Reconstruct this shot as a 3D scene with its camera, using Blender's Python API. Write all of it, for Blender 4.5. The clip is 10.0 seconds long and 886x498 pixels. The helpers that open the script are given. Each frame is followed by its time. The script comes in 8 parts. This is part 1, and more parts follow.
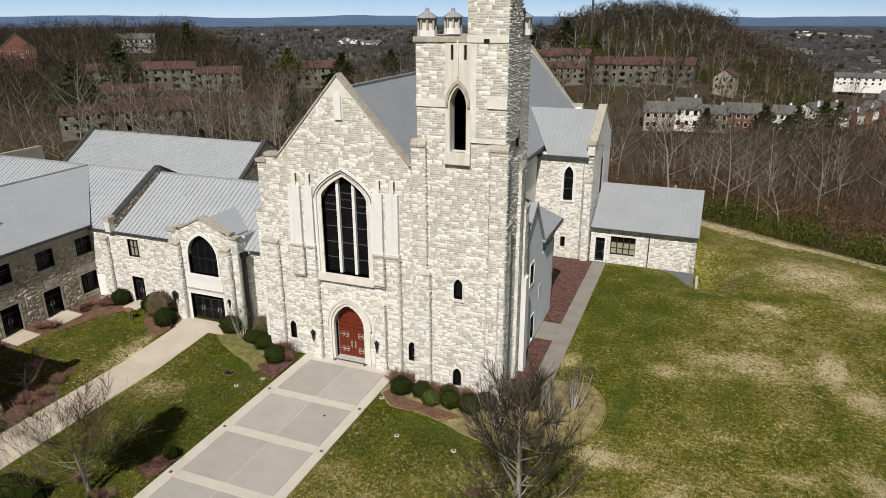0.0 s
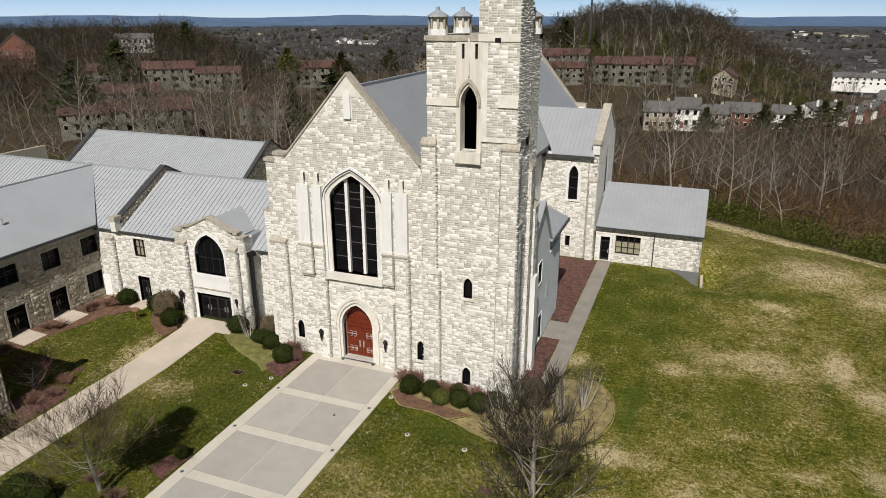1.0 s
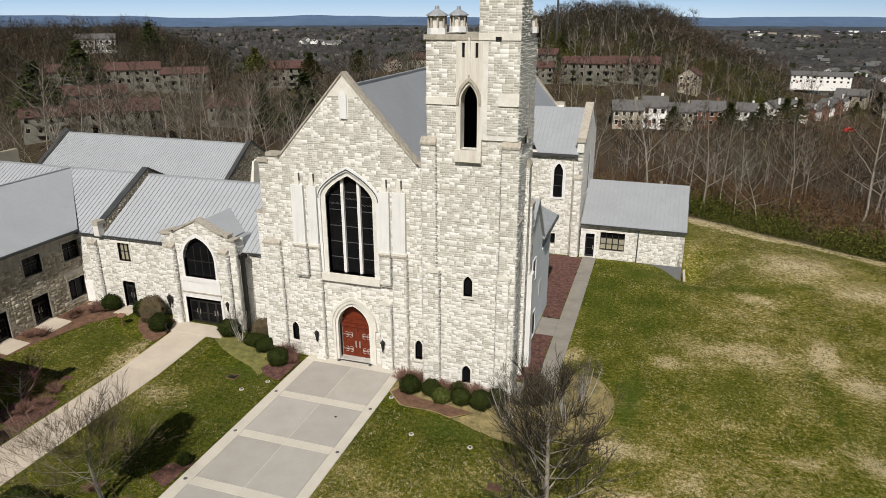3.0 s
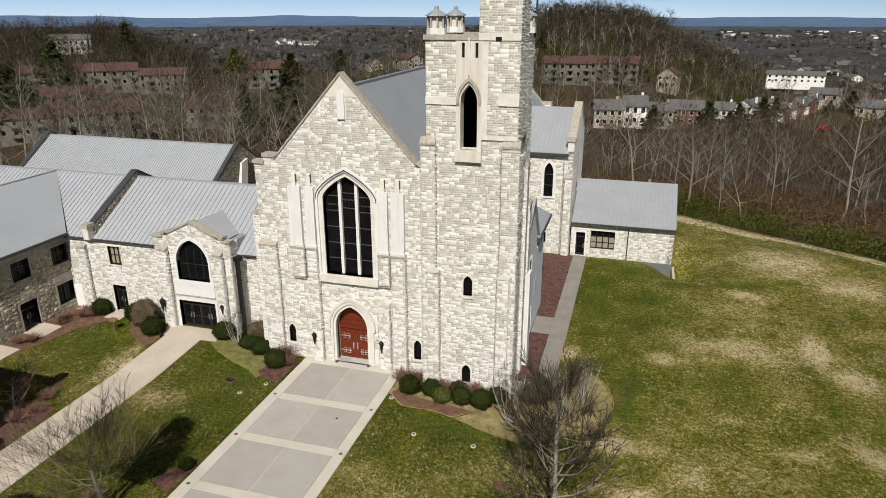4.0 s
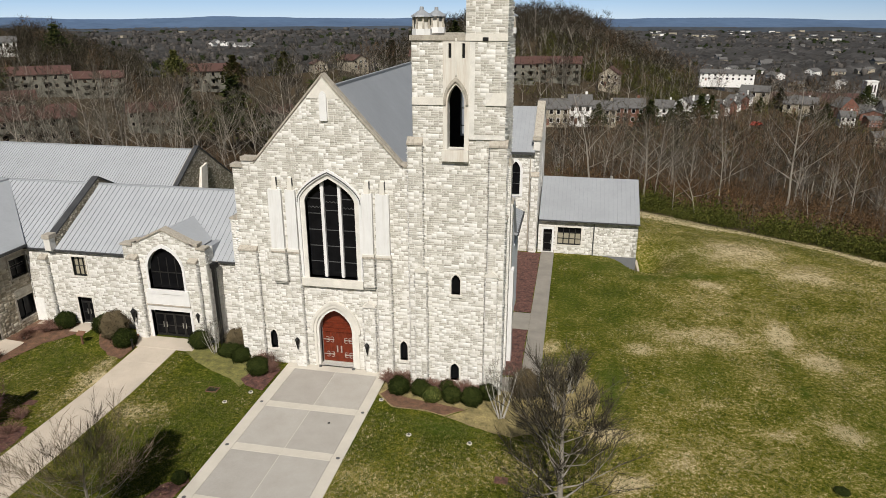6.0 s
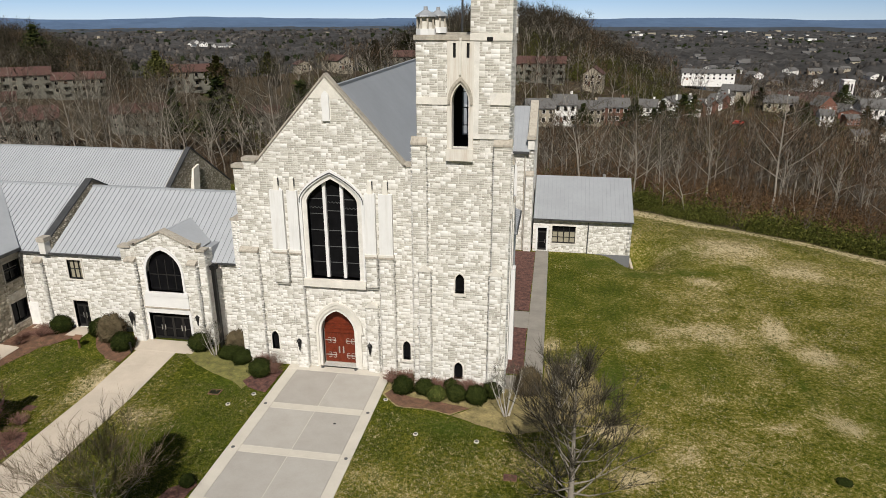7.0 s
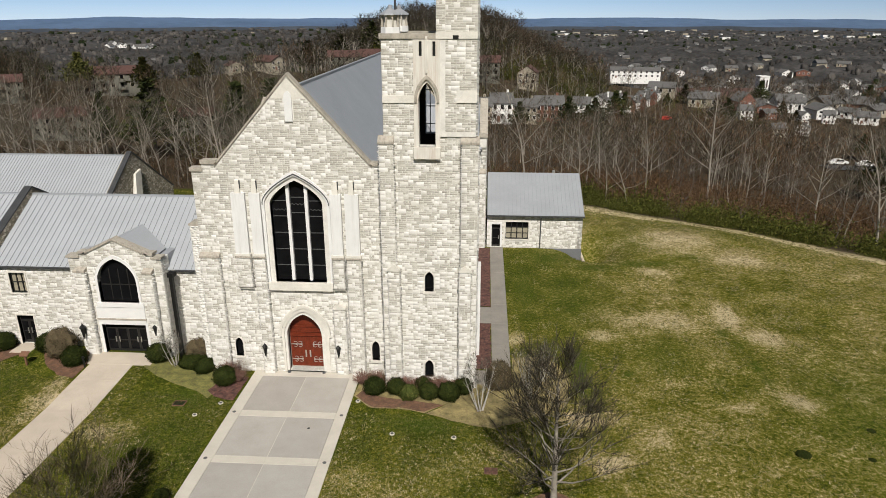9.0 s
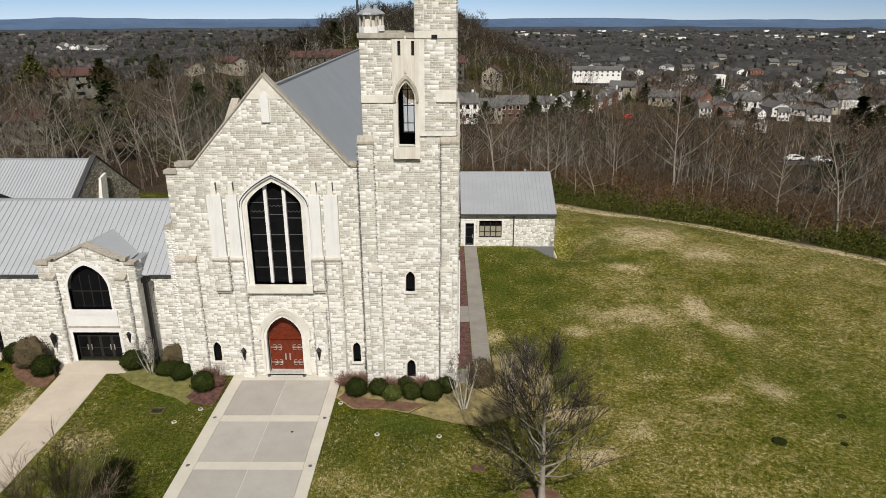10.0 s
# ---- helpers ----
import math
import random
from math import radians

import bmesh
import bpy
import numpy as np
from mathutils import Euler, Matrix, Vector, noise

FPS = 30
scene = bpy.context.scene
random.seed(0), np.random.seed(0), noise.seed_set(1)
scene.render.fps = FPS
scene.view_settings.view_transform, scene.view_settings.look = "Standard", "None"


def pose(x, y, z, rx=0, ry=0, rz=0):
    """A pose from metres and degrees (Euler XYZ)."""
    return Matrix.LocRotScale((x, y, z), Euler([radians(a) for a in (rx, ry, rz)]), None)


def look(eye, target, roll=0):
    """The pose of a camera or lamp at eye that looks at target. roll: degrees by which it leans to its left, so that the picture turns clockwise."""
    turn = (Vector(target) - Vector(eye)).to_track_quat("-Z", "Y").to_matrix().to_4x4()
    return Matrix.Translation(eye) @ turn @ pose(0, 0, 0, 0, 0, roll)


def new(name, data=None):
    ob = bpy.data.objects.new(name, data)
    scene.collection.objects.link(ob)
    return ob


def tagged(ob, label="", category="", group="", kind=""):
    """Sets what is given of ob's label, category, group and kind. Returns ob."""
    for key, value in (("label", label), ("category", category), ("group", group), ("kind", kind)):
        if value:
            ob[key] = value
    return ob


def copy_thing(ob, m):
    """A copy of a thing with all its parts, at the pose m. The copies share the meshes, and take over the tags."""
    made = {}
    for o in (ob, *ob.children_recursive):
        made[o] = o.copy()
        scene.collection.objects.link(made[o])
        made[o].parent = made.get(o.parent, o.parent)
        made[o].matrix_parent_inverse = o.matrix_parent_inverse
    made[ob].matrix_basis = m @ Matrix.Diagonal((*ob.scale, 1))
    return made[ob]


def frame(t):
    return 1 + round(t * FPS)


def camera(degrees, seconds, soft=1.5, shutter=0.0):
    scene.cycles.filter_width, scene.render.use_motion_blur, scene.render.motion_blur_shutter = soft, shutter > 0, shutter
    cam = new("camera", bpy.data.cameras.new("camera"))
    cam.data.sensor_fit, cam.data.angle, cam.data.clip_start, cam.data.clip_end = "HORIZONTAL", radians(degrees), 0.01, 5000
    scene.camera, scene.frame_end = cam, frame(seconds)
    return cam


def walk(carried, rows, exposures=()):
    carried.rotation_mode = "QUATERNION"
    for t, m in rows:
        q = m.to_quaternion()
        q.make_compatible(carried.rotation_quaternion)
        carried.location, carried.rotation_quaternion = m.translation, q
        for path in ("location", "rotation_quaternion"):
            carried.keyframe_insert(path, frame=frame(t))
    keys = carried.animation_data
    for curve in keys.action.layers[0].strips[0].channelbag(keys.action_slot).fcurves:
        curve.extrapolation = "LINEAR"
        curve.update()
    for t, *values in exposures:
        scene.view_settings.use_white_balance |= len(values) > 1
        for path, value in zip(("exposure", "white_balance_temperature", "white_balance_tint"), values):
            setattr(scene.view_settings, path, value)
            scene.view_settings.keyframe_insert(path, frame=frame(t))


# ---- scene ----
cam = camera(66.9, 10.0, soft=0.8)
METRES, EYE, TILT, LEAN, TURN = 12.08, 25.5, 0.0, 0.0, 21.3
ROWS = [
    (0.0, 0.0, 0.0, 0.0, -0.04, -19.58, 0.12),
    (0.5, -0.0322, 0.0, -0.0021, -0.15, -19.58, 0.12),
    (1.0, -0.0683, -0.0007, -0.0043, -0.28, -19.59, 0.11),
    (1.5, -0.1082, -0.0011, -0.0068, -0.51, -19.59, 0.1),
    (2.0, -0.1515, -0.0018, -0.0091, -1.07, -19.59, 0.09),
    (2.5, -0.1986, -0.0024, -0.0101, -2.22, -19.58, 0.07),
    (4.0, -0.3625, 0.0, -0.0099, -5.19, -19.56, 0.04),
    (4.5, -0.4219, 0.0024, -0.0101, -6.32, -19.54, 0.03),
    (5.0, -0.483, 0.006, -0.0106, -7.84, -19.51, 0.03),
    (5.5, -0.5455, 0.0106, -0.0106, -9.26, -19.5, 0.03),
    (7.0, -0.726, 0.0295, -0.0129, -11.97, -19.47, 0.04),
    (7.5, -0.7763, 0.0362, -0.0143, -12.64, -19.47, 0.04),
    (8.0, -0.821, 0.044, -0.0162, -13.68, -19.47, 0.03),
    (8.5, -0.8632, 0.0536, -0.0177, -15.87, -19.48, 0.03),
    (9.0, -0.9061, 0.0639, -0.0197, -17.8, -19.48, 0.04),
    (9.5, -0.9476, 0.0739, -0.0218, -19.48, -19.47, 0.05),
    (10.0, -0.992, 0.0856, -0.024, -21.0, -19.45, 0.06),
]
walk(cam, [(t, pose(0, 0, EYE, TILT, LEAN, TURN) @ pose(METRES * x, METRES * y, METRES * z, 90 + pitch, roll, yaw)) for t, x, y, z, yaw, pitch, roll in ROWS],
     exposures=[(0.0, 0.0), (10.0, 0.0)])

# ---- light: clear spring day, sun in front of the church ----
SUN_EL, SUN_EAST = 46.0, 10.0
world = bpy.data.worlds.new("world")
scene.world = world
world.use_nodes = True
wn = world.node_tree.nodes
sky = wn.new("ShaderNodeTexSky")
sky.sky_type, sky.sun_disc = "NISHITA", False
sky.sun_elevation, sky.sun_rotation = radians(SUN_EL), radians(180 - SUN_EAST)
sky.altitude, sky.dust_density = 150, 1.2
wn["Background"].inputs["Strength"].default_value = 0.035
world.node_tree.links.new(sky.outputs["Color"], wn["Background"].inputs["Color"])
sun = new("sun", bpy.data.lights.new("sun", "SUN"))
sun.data.energy, sun.data.angle, sun.data.color = 5.1, radians(0.53), (1.0, 0.945, 0.86)
sun.matrix_world = look((60 * math.sin(radians(SUN_EAST)), -60 * math.cos(radians(SUN_EAST)), 60 * math.tan(radians(SUN_EL))), (0, 0, 0))


# ---- materials ----
def mat_base(name, rough=0.8, metal=0.0, spec=0.5):
    m = bpy.data.materials.new(name)
    m.use_nodes = True
    b = m.node_tree.nodes["Principled BSDF"]
    b.inputs["Roughness"].default_value, b.inputs["Metallic"].default_value = rough, metal
    b.inputs["Specular IOR Level"].default_value = spec
    return m, m.node_tree.nodes, m.node_tree.links, b


def ramp(nodes, stops):
    r = nodes.new("ShaderNodeValToRGB")
    while len(r.color_ramp.elements) < len(stops):
        r.color_ramp.elements.new(0.5)
    for e, (p, c) in zip(r.color_ramp.elements, stops):
        e.position, e.color = p, (*c, 1)
    return r


def noise_node(nodes, links, scale, detail=4, rough=0.6, vec=None):
    n = nodes.new("ShaderNodeTexNoise")
    n.inputs["Scale"].default_value, n.inputs["Detail"].default_value, n.inputs["Roughness"].default_value = scale, detail, rough
    if vec:
        links.new(vec, n.inputs["Vector"])
    return n


def position(nodes):
    return nodes.new("ShaderNodeNewGeometry").outputs["Position"]


def mix_node(nodes, links, fac, a, b, blend="MIX"):
    m = nodes.new("ShaderNodeMix")
    m.data_type, m.blend_type = "RGBA", blend
    for sock, val in ((m.inputs[0], fac), (m.inputs[6], a), (m.inputs[7], b)):
        if isinstance(val, bpy.types.NodeSocket):
            links.new(val, sock)
        elif isinstance(val, (int, float)):
            sock.default_value = val
        else:
            sock.default_value = (*val, 1)
    return m.outputs[2]


def bump(nodes, links, b, height, strength, distance=0.02):
    n = nodes.new("ShaderNodeBump")
    n.inputs["Strength"].default_value, n.inputs["Distance"].default_value = strength, distance
    links.new(height, n.inputs["Height"])
    links.new(n.outputs["Normal"], b.inputs["Normal"])


def plain(name, c, rough=0.8, metal=0.0, vary=0.12, scale=1.5, fine=25, bmp=0.15, dist=0.01, spec=0.5):
    """A surface of one colour with stains at two scales and a fine grain."""
    m, n, l, b = mat_base(name, rough, metal, spec)
    p = position(n)
    big, small = noise_node(n, l, scale, 5, 0.65, p), noise_node(n, l, fine, 3, 0.6, p)
    r1 = ramp(n, [(0.3, tuple(v * (1 - vary) for v in c)), (0.7, tuple(min(1, v * (1 + vary)) for v in c))])
    l.new(big.outputs["Fac"], r1.inputs["Fac"])
    r2 = ramp(n, [(0.3, (1 - vary, 1 - vary, 1 - vary)), (0.7, (1, 1, 1))])
    l.new(small.outputs["Fac"], r2.inputs["Fac"])
    l.new(mix_node(n, l, 1.0, r1.outputs["Color"], r2.outputs["Color"], "MULTIPLY"), b.inputs["Base Color"])
    bump(n, l, b, small.outputs["Fac"], bmp, dist)
    return m


def varied(name, stops, rough=0.9, fine=18, bmp=0.5, dist=0.02, grain=0.2):
    """Pieces that differ one by one: the colour follows each piece's own random number, with grain and stains."""
    m, n, l, b = mat_base(name, rough, 0.0, 0.3)
    geo, info = n.new("ShaderNodeNewGeometry"), n.new("ShaderNodeObjectInfo")
    add = n.new("ShaderNodeMath")
    add.operation = "ADD"
    l.new(geo.outputs["Random Per Island"], add.inputs[0])
    l.new(info.outputs["Random"], add.inputs[1])
    fr = n.new("ShaderNodeMath")
    fr.operation = "FRACT"
    l.new(add.outputs[0], fr.inputs[0])
    r = ramp(n, stops)
    l.new(fr.outputs[0], r.inputs["Fac"])
    small = noise_node(n, l, fine, 4, 0.65, geo.outputs["Position"])
    big = noise_node(n, l, 0.7, 4, 0.6, geo.outputs["Position"])
    g = ramp(n, [(0.3, (1 - grain,) * 3), (0.7, (1, 1, 1))])
    l.new(small.outputs["Fac"], g.inputs["Fac"])
    g2 = ramp(n, [(0.3, (1 - grain * 0.6, 1 - grain * 0.65, 1 - grain * 0.75)), (0.65, (1, 1, 1))])
    l.new(big.outputs["Fac"], g2.inputs["Fac"])
    c = mix_node(n, l, 1.0, r.outputs["Color"], g.outputs["Color"], "MULTIPLY")
    l.new(mix_node(n, l, 1.0, c, g2.outputs["Color"], "MULTIPLY"), b.inputs["Base Color"])
    bump(n, l, b, small.outputs["Fac"], bmp, dist)
    return m


STONE = varied("cream_rock_faced_stone", [(0.0, (0.64, 0.623, 0.58)), (0.35, (0.715, 0.70, 0.665)), (1.0, (0.79, 0.78, 0.753))], bmp=0.3, dist=0.012, grain=0.11)
STONE_TAN = varied("tan_thin_bedded_stone", [(0.0, (0.43, 0.414, 0.365)), (0.5, (0.487, 0.471, 0.42)), (1.0, (0.545, 0.528, 0.477))], bmp=0.35, dist=0.015, grain=0.16)
STONE_DARK = varied("brown_field_stone", [(0.0, (0.30, 0.265, 0.20)), (0.4, (0.47, 0.42, 0.33)), (0.8, (0.62, 0.56, 0.46)), (1.0, (0.74, 0.69, 0.59))])
MORTAR = plain("mortar", (0.68, 0.662, 0.62), 0.95, vary=0.14, bmp=0.3)
LIME = plain("dressed_limestone", (0.67, 0.643, 0.585), 0.85, vary=0.13, scale=0.9)
LIME_OLD = plain("weathered_limestone", (0.42, 0.385, 0.325), 0.9, vary=0.28, scale=2.2)
WHITE = plain("white_stone_panel", (0.70, 0.70, 0.695), 0.8, vary=0.06, scale=0.8)
STUCCO = plain("grey_stucco", (0.73, 0.775, 0.82), 0.9, vary=0.07)
BASE_GREY = plain("grey_basement_panel", (0.15, 0.155, 0.165), 0.8, vary=0.12)
METAL = plain("grey_metal_roof", (0.328, 0.345, 0.368), 0.5, 0.15, vary=0.06, scale=0.4, fine=4, bmp=0.03)
METAL_PALE = plain("pale_grey_metal_roof", (0.392, 0.412, 0.438), 0.5, 0.12, vary=0.06, scale=0.4, fine=4, bmp=0.03)
# seam colours painted darker than the roof to give the ribs' shade
SEAM_SHADE = plain("shade_toned_roof_seam", (0.20, 0.207, 0.215), 0.6, 0.1, vary=0.08, bmp=0.02)
SEAM_HALF_SHADE = plain("half_shade_roof_seam", (0.275, 0.287, 0.302), 0.6, 0.1, vary=0.08, bmp=0.02)
GUTTER = plain("dark_gutter", (0.07, 0.072, 0.075), 0.5, 0.3, vary=0.2)
BRONZE = plain("bronze_frame", (0.02, 0.019, 0.018), 0.5, 0.1, vary=0.2)
GLASS = plain("dark_glass", (0.008, 0.008, 0.009), 0.12, 0.0, vary=0.3, bmp=0.02, spec=0.09)
LEAD = plain("window_lead", (0.09, 0.092, 0.095), 0.6, 0.2)
BLIND = plain("window_blind", (0.30, 0.275, 0.205), 0.8)
IRON = plain("black_iron", (0.02, 0.02, 0.02), 0.5, 0.6)
STEEL = plain("brushed_steel", (0.62, 0.62, 0.60), 0.35, 0.8)
WOOD = plain("red_stained_door", (0.16, 0.030, 0.013), 0.42, vary=0.3, scale=3, fine=30, spec=0.2)
WOOD_POST = plain("weathered_wood", (0.17, 0.085, 0.048), 0.85, vary=0.2)
PAVE = varied("grey_paving", [(0.0, (0.37, 0.345, 0.315)), (0.5, (0.40, 0.385, 0.36)), (1.0, (0.42, 0.395, 0.36))], 0.9, 30, 0.15, 0.01, 0.17)
BAND = plain("pale_concrete", (0.51, 0.475, 0.415), 0.9, vary=0.09, scale=0.5, fine=30)
WALKC = plain("old_concrete", (0.50, 0.435, 0.36), 0.92, vary=0.12, scale=0.4, fine=22)
WALKD = plain("grey_concrete", (0.25, 0.23, 0.20), 0.92, vary=0.15, scale=0.6, fine=22)
MULCH = plain("red_mulch", (0.142, 0.064, 0.05), 0.95, vary=0.65, scale=2.5, fine=9, bmp=0.9, dist=0.05)
LITTER = plain("brown_leaf_litter", (0.165, 0.088, 0.052), 0.95, vary=0.45, scale=2.0, fine=12, bmp=0.9, dist=0.05)
STRAW = plain("dry_grass_bed", (0.29, 0.235, 0.10), 0.95, vary=0.5, scale=1.4, fine=13, bmp=0.8, dist=0.05)
MOSSY = plain("yellow_green_bed", (0.19, 0.18, 0.05), 0.95, vary=0.5, scale=1.4, fine=13, bmp=0.8, dist=0.05)
BARK = plain("grey_bark", (0.13, 0.112, 0.092), 0.95, vary=0.3, scale=2, fine=20, bmp=0.5)
BARK_PALE = plain("pale_bark", (0.42, 0.395, 0.355), 0.95, vary=0.3, scale=2, fine=20, bmp=0.5)
BARK_WOOD = plain("weathered_grey_bark", (0.28, 0.25, 0.21), 0.95, vary=0.3, scale=2, fine=20, bmp=0.5)
ASPHALT = plain("asphalt", (0.06, 0.06, 0.062), 0.9, vary=0.2)


def streaked(name, c, stain, rough=0.85, amount=0.6):
    """Dressed stone with rain streaks that run down its face."""
    m, n, l, b = mat_base(name, rough, 0.0, 0.3)
    p = position(n)
    mp = n.new("ShaderNodeMapping")
    mp.inputs["Scale"].default_value = (5.0, 5.0, 0.35)
    l.new(p, mp.inputs["Vector"])
    run, big, small = noise_node(n, l, 1.0, 4, 0.65, mp.outputs["Vector"]), noise_node(n, l, 0.9, 4, 0.6, p), noise_node(n, l, 25, 3, 0.6, p)
    r1 = ramp(n, [(0.46, (0, 0, 0)), (0.72, (amount,) * 3)])
    l.new(run.outputs["Fac"], r1.inputs["Fac"])
    r2 = ramp(n, [(0.3, tuple(v * 0.9 for v in c)), (0.7, c)])
    l.new(big.outputs["Fac"], r2.inputs["Fac"])
    l.new(mix_node(n, l, r1.outputs["Color"], r2.outputs["Color"], stain), b.inputs["Base Color"])
    bump(n, l, b, small.outputs["Fac"], 0.15, 0.01)
    return m


PANEL_STREAK = streaked("rain_streaked_white_panel", (0.70, 0.70, 0.695), (0.50, 0.485, 0.45), amount=0.5)
LIME_STREAK = streaked("rust_streaked_limestone", (0.66, 0.635, 0.58), (0.40, 0.30, 0.21), amount=0.55)
COPING_STREAK = streaked("grimy_coping_stone", (0.42, 0.385, 0.325), (0.20, 0.18, 0.155), amount=0.8)


def ground_material():
    m, n, l, b = mat_base("grass_and_woodland_floor", 0.95, 0, 0.03)
    p = position(n)
    big, mid, tuft, fine = noise_node(n, l, 0.05, 4, 0.55, p), noise_node(n, l, 0.33, 6, 0.72, p), noise_node(n, l, 3.6, 4, 0.85, p), noise_node(n, l, 11, 4, 0.75, p)
    sep = n.new("ShaderNodeSeparateXYZ")
    l.new(p, sep.inputs[0])

    def weigh(a, k, c):
        m_ = n.new("ShaderNodeMath")
        m_.operation = "MULTIPLY_ADD"
        l.new(a, m_.inputs[0])
        m_.inputs[1].default_value = k
        if isinstance(c, float):
            m_.inputs[2].default_value = c
        else:
            l.new(c, m_.inputs[2])
        return m_.outputs[0]

    dry = n.new("ShaderNodeAttribute")
    dry.attribute_name = "dry"
    # the open field east of the church is drier than the front lawns
    east = n.new("ShaderNodeMapRange")
    east.inputs[1].default_value, east.inputs[2].default_value, east.inputs[3].default_value, east.inputs[4].default_value = -14, 4, -0.095, 0.0
    l.new(sep.outputs["X"], east.inputs[0])
    mixv = weigh(mid.outputs["Fac"], 0.50, weigh(tuft.outputs["Fac"], 0.95, weigh(big.outputs["Fac"], 0.30, weigh(fine.outputs["Fac"], 0.75, weigh(east.outputs[0], 1.0, weigh(dry.outputs["Fac"], 0.38, -0.745))))))
    tone = ramp(n, [(0.34, (0.034, 0.045, 0.006)), (0.44, (0.084, 0.093, 0.010)), (0.53, (0.155, 0.142, 0.023)), (0.61, (0.265, 0.215, 0.080)), (0.71, (0.55, 0.455, 0.285))])
    l.new(mixv, tone.inputs["Fac"])
    c = tone.outputs["Color"]
    # places where the turf is thick and green
    lush = n.new("ShaderNodeAttribute")
    lush.attribute_name = "lush"
    green = ramp(n, [(0.3, (0.018, 0.040, 0.006)), (0.7, (0.075, 0.110, 0.016))])
    l.new(fine.outputs["Fac"], green.inputs["Fac"])
    c = mix_node(n, l, weigh(lush.outputs["Fac"], 0.9, 0.0), c, green.outputs["Color"])
    # woodland floor where the mesh says so
    at = n.new("ShaderNodeAttribute")
    at.attribute_name = "woods"
    wood = ramp(n, [(0.3, (0.03, 0.024, 0.016)), (0.7, (0.10, 0.076, 0.05))])
    l.new(tuft.outputs["Fac"], wood.inputs["Fac"])
    c = mix_node(n, l, at.outputs["Fac"], c, wood.outputs["Color"])
    l.new(c, b.inputs["Base Color"])
    hs = n.new("ShaderNodeMath")
    l.new(tuft.outputs["Fac"], hs.inputs[0])
    l.new(fine.outputs["Fac"], hs.inputs[1])
    bump(n, l, b, hs.outputs[0], 0.7, 0.12)
    return m


GRASS = ground_material()


def leafy(name, stops, rough=0.75):
    m = varied(name, stops, rough, fine=3, bmp=0.0, grain=0.25)
    m.node_tree.nodes["Principled BSDF"].inputs["Specular IOR Level"].default_value = 0.04
    return m


TWIG = leafy("bare_twigs", [(0.0, (0.016, 0.014, 0.009)), (0.5, (0.036, 0.031, 0.021)), (1.0, (0.11, 0.095, 0.07))])
TWIG_RED = leafy("reddish_twigs", [(0.0, (0.03, 0.018, 0.011)), (0.5, (0.098, 0.064, 0.038)), (1.0, (0.235, 0.16, 0.10))])
TWIG_GREY = leafy("grey_twigs", [(0.0, (0.04, 0.035, 0.027)), (0.5, (0.09, 0.08, 0.062)), (1.0, (0.22, 0.20, 0.165))])
BOX = leafy("boxwood_leaves", [(0.0, (0.012, 0.018, 0.004)), (0.6, (0.025, 0.035, 0.008)), (1.0, (0.05, 0.06, 0.015))])
BROWN_SHRUB = leafy("brown_shrub_twigs", [(0.0, (0.055, 0.042, 0.023)), (0.5, (0.105, 0.083, 0.048)), (1.0, (0.18, 0.145, 0.092))])
BOX_YELLOW = leafy("yellowish_leaves", [(0.0, (0.035, 0.05, 0.012)), (0.6, (0.075, 0.09, 0.022)), (1.0, (0.14, 0.14, 0.04))])
PINE = leafy("evergreen_needles", [(0.0, (0.015, 0.022, 0.008)), (0.6, (0.034, 0.043, 0.014)), (1.0, (0.075, 0.08, 0.026))])
BRUSH = leafy("spring_undergrowth", [(0.0, (0.022, 0.028, 0.007)), (0.5, (0.072, 0.084, 0.017)), (1.0, (0.16, 0.16, 0.04))])
THICKET = leafy("young_green_thicket", [(0.0, (0.025, 0.03, 0.01)), (0.5, (0.065, 0.07, 0.018)), (1.0, (0.15, 0.145, 0.04))])
PINE_FAR = leafy("dark_far_evergreen", [(0.0, (0.010, 0.015, 0.007)), (0.6, (0.02, 0.028, 0.011)), (1.0, (0.035, 0.042, 0.018))])
ROOF_BROWN = plain("brown_shingles", (0.085, 0.042, 0.034), 0.9, vary=0.2, fine=3)
ROOF_GREY = plain("grey_shingles", (0.115, 0.112, 0.11), 0.9, vary=0.2, fine=3)
SIDING = plain("grey_green_siding", (0.15, 0.145, 0.12), 0.9, vary=0.12, fine=3)
SIDING_W = plain("white_siding", (0.80, 0.79, 0.77), 0.85, vary=0.06, fine=3)
SIDING_T = plain("tan_siding", (0.36, 0.32, 0.25), 0.9, vary=0.1, fine=3)
BRICK_FAR = plain("red_brick", (0.19, 0.085, 0.06), 0.9, vary=0.15, fine=3)
HILLS = plain("hills_with_painted_haze", (0.09, 0.135, 0.215), 1.0, vary=0.12, scale=0.004, fine=0.02, bmp=0, spec=0.0)


# ---- geometry helpers ----
def part(name, bm, mat, parent=None, label=""):
    me = bpy.data.meshes.new(name)
    bm.to_mesh(me)
    bm.free()
    me.materials.append(mat)
    ob = new(name, me)
    ob.parent = parent
    return tagged(ob, label)


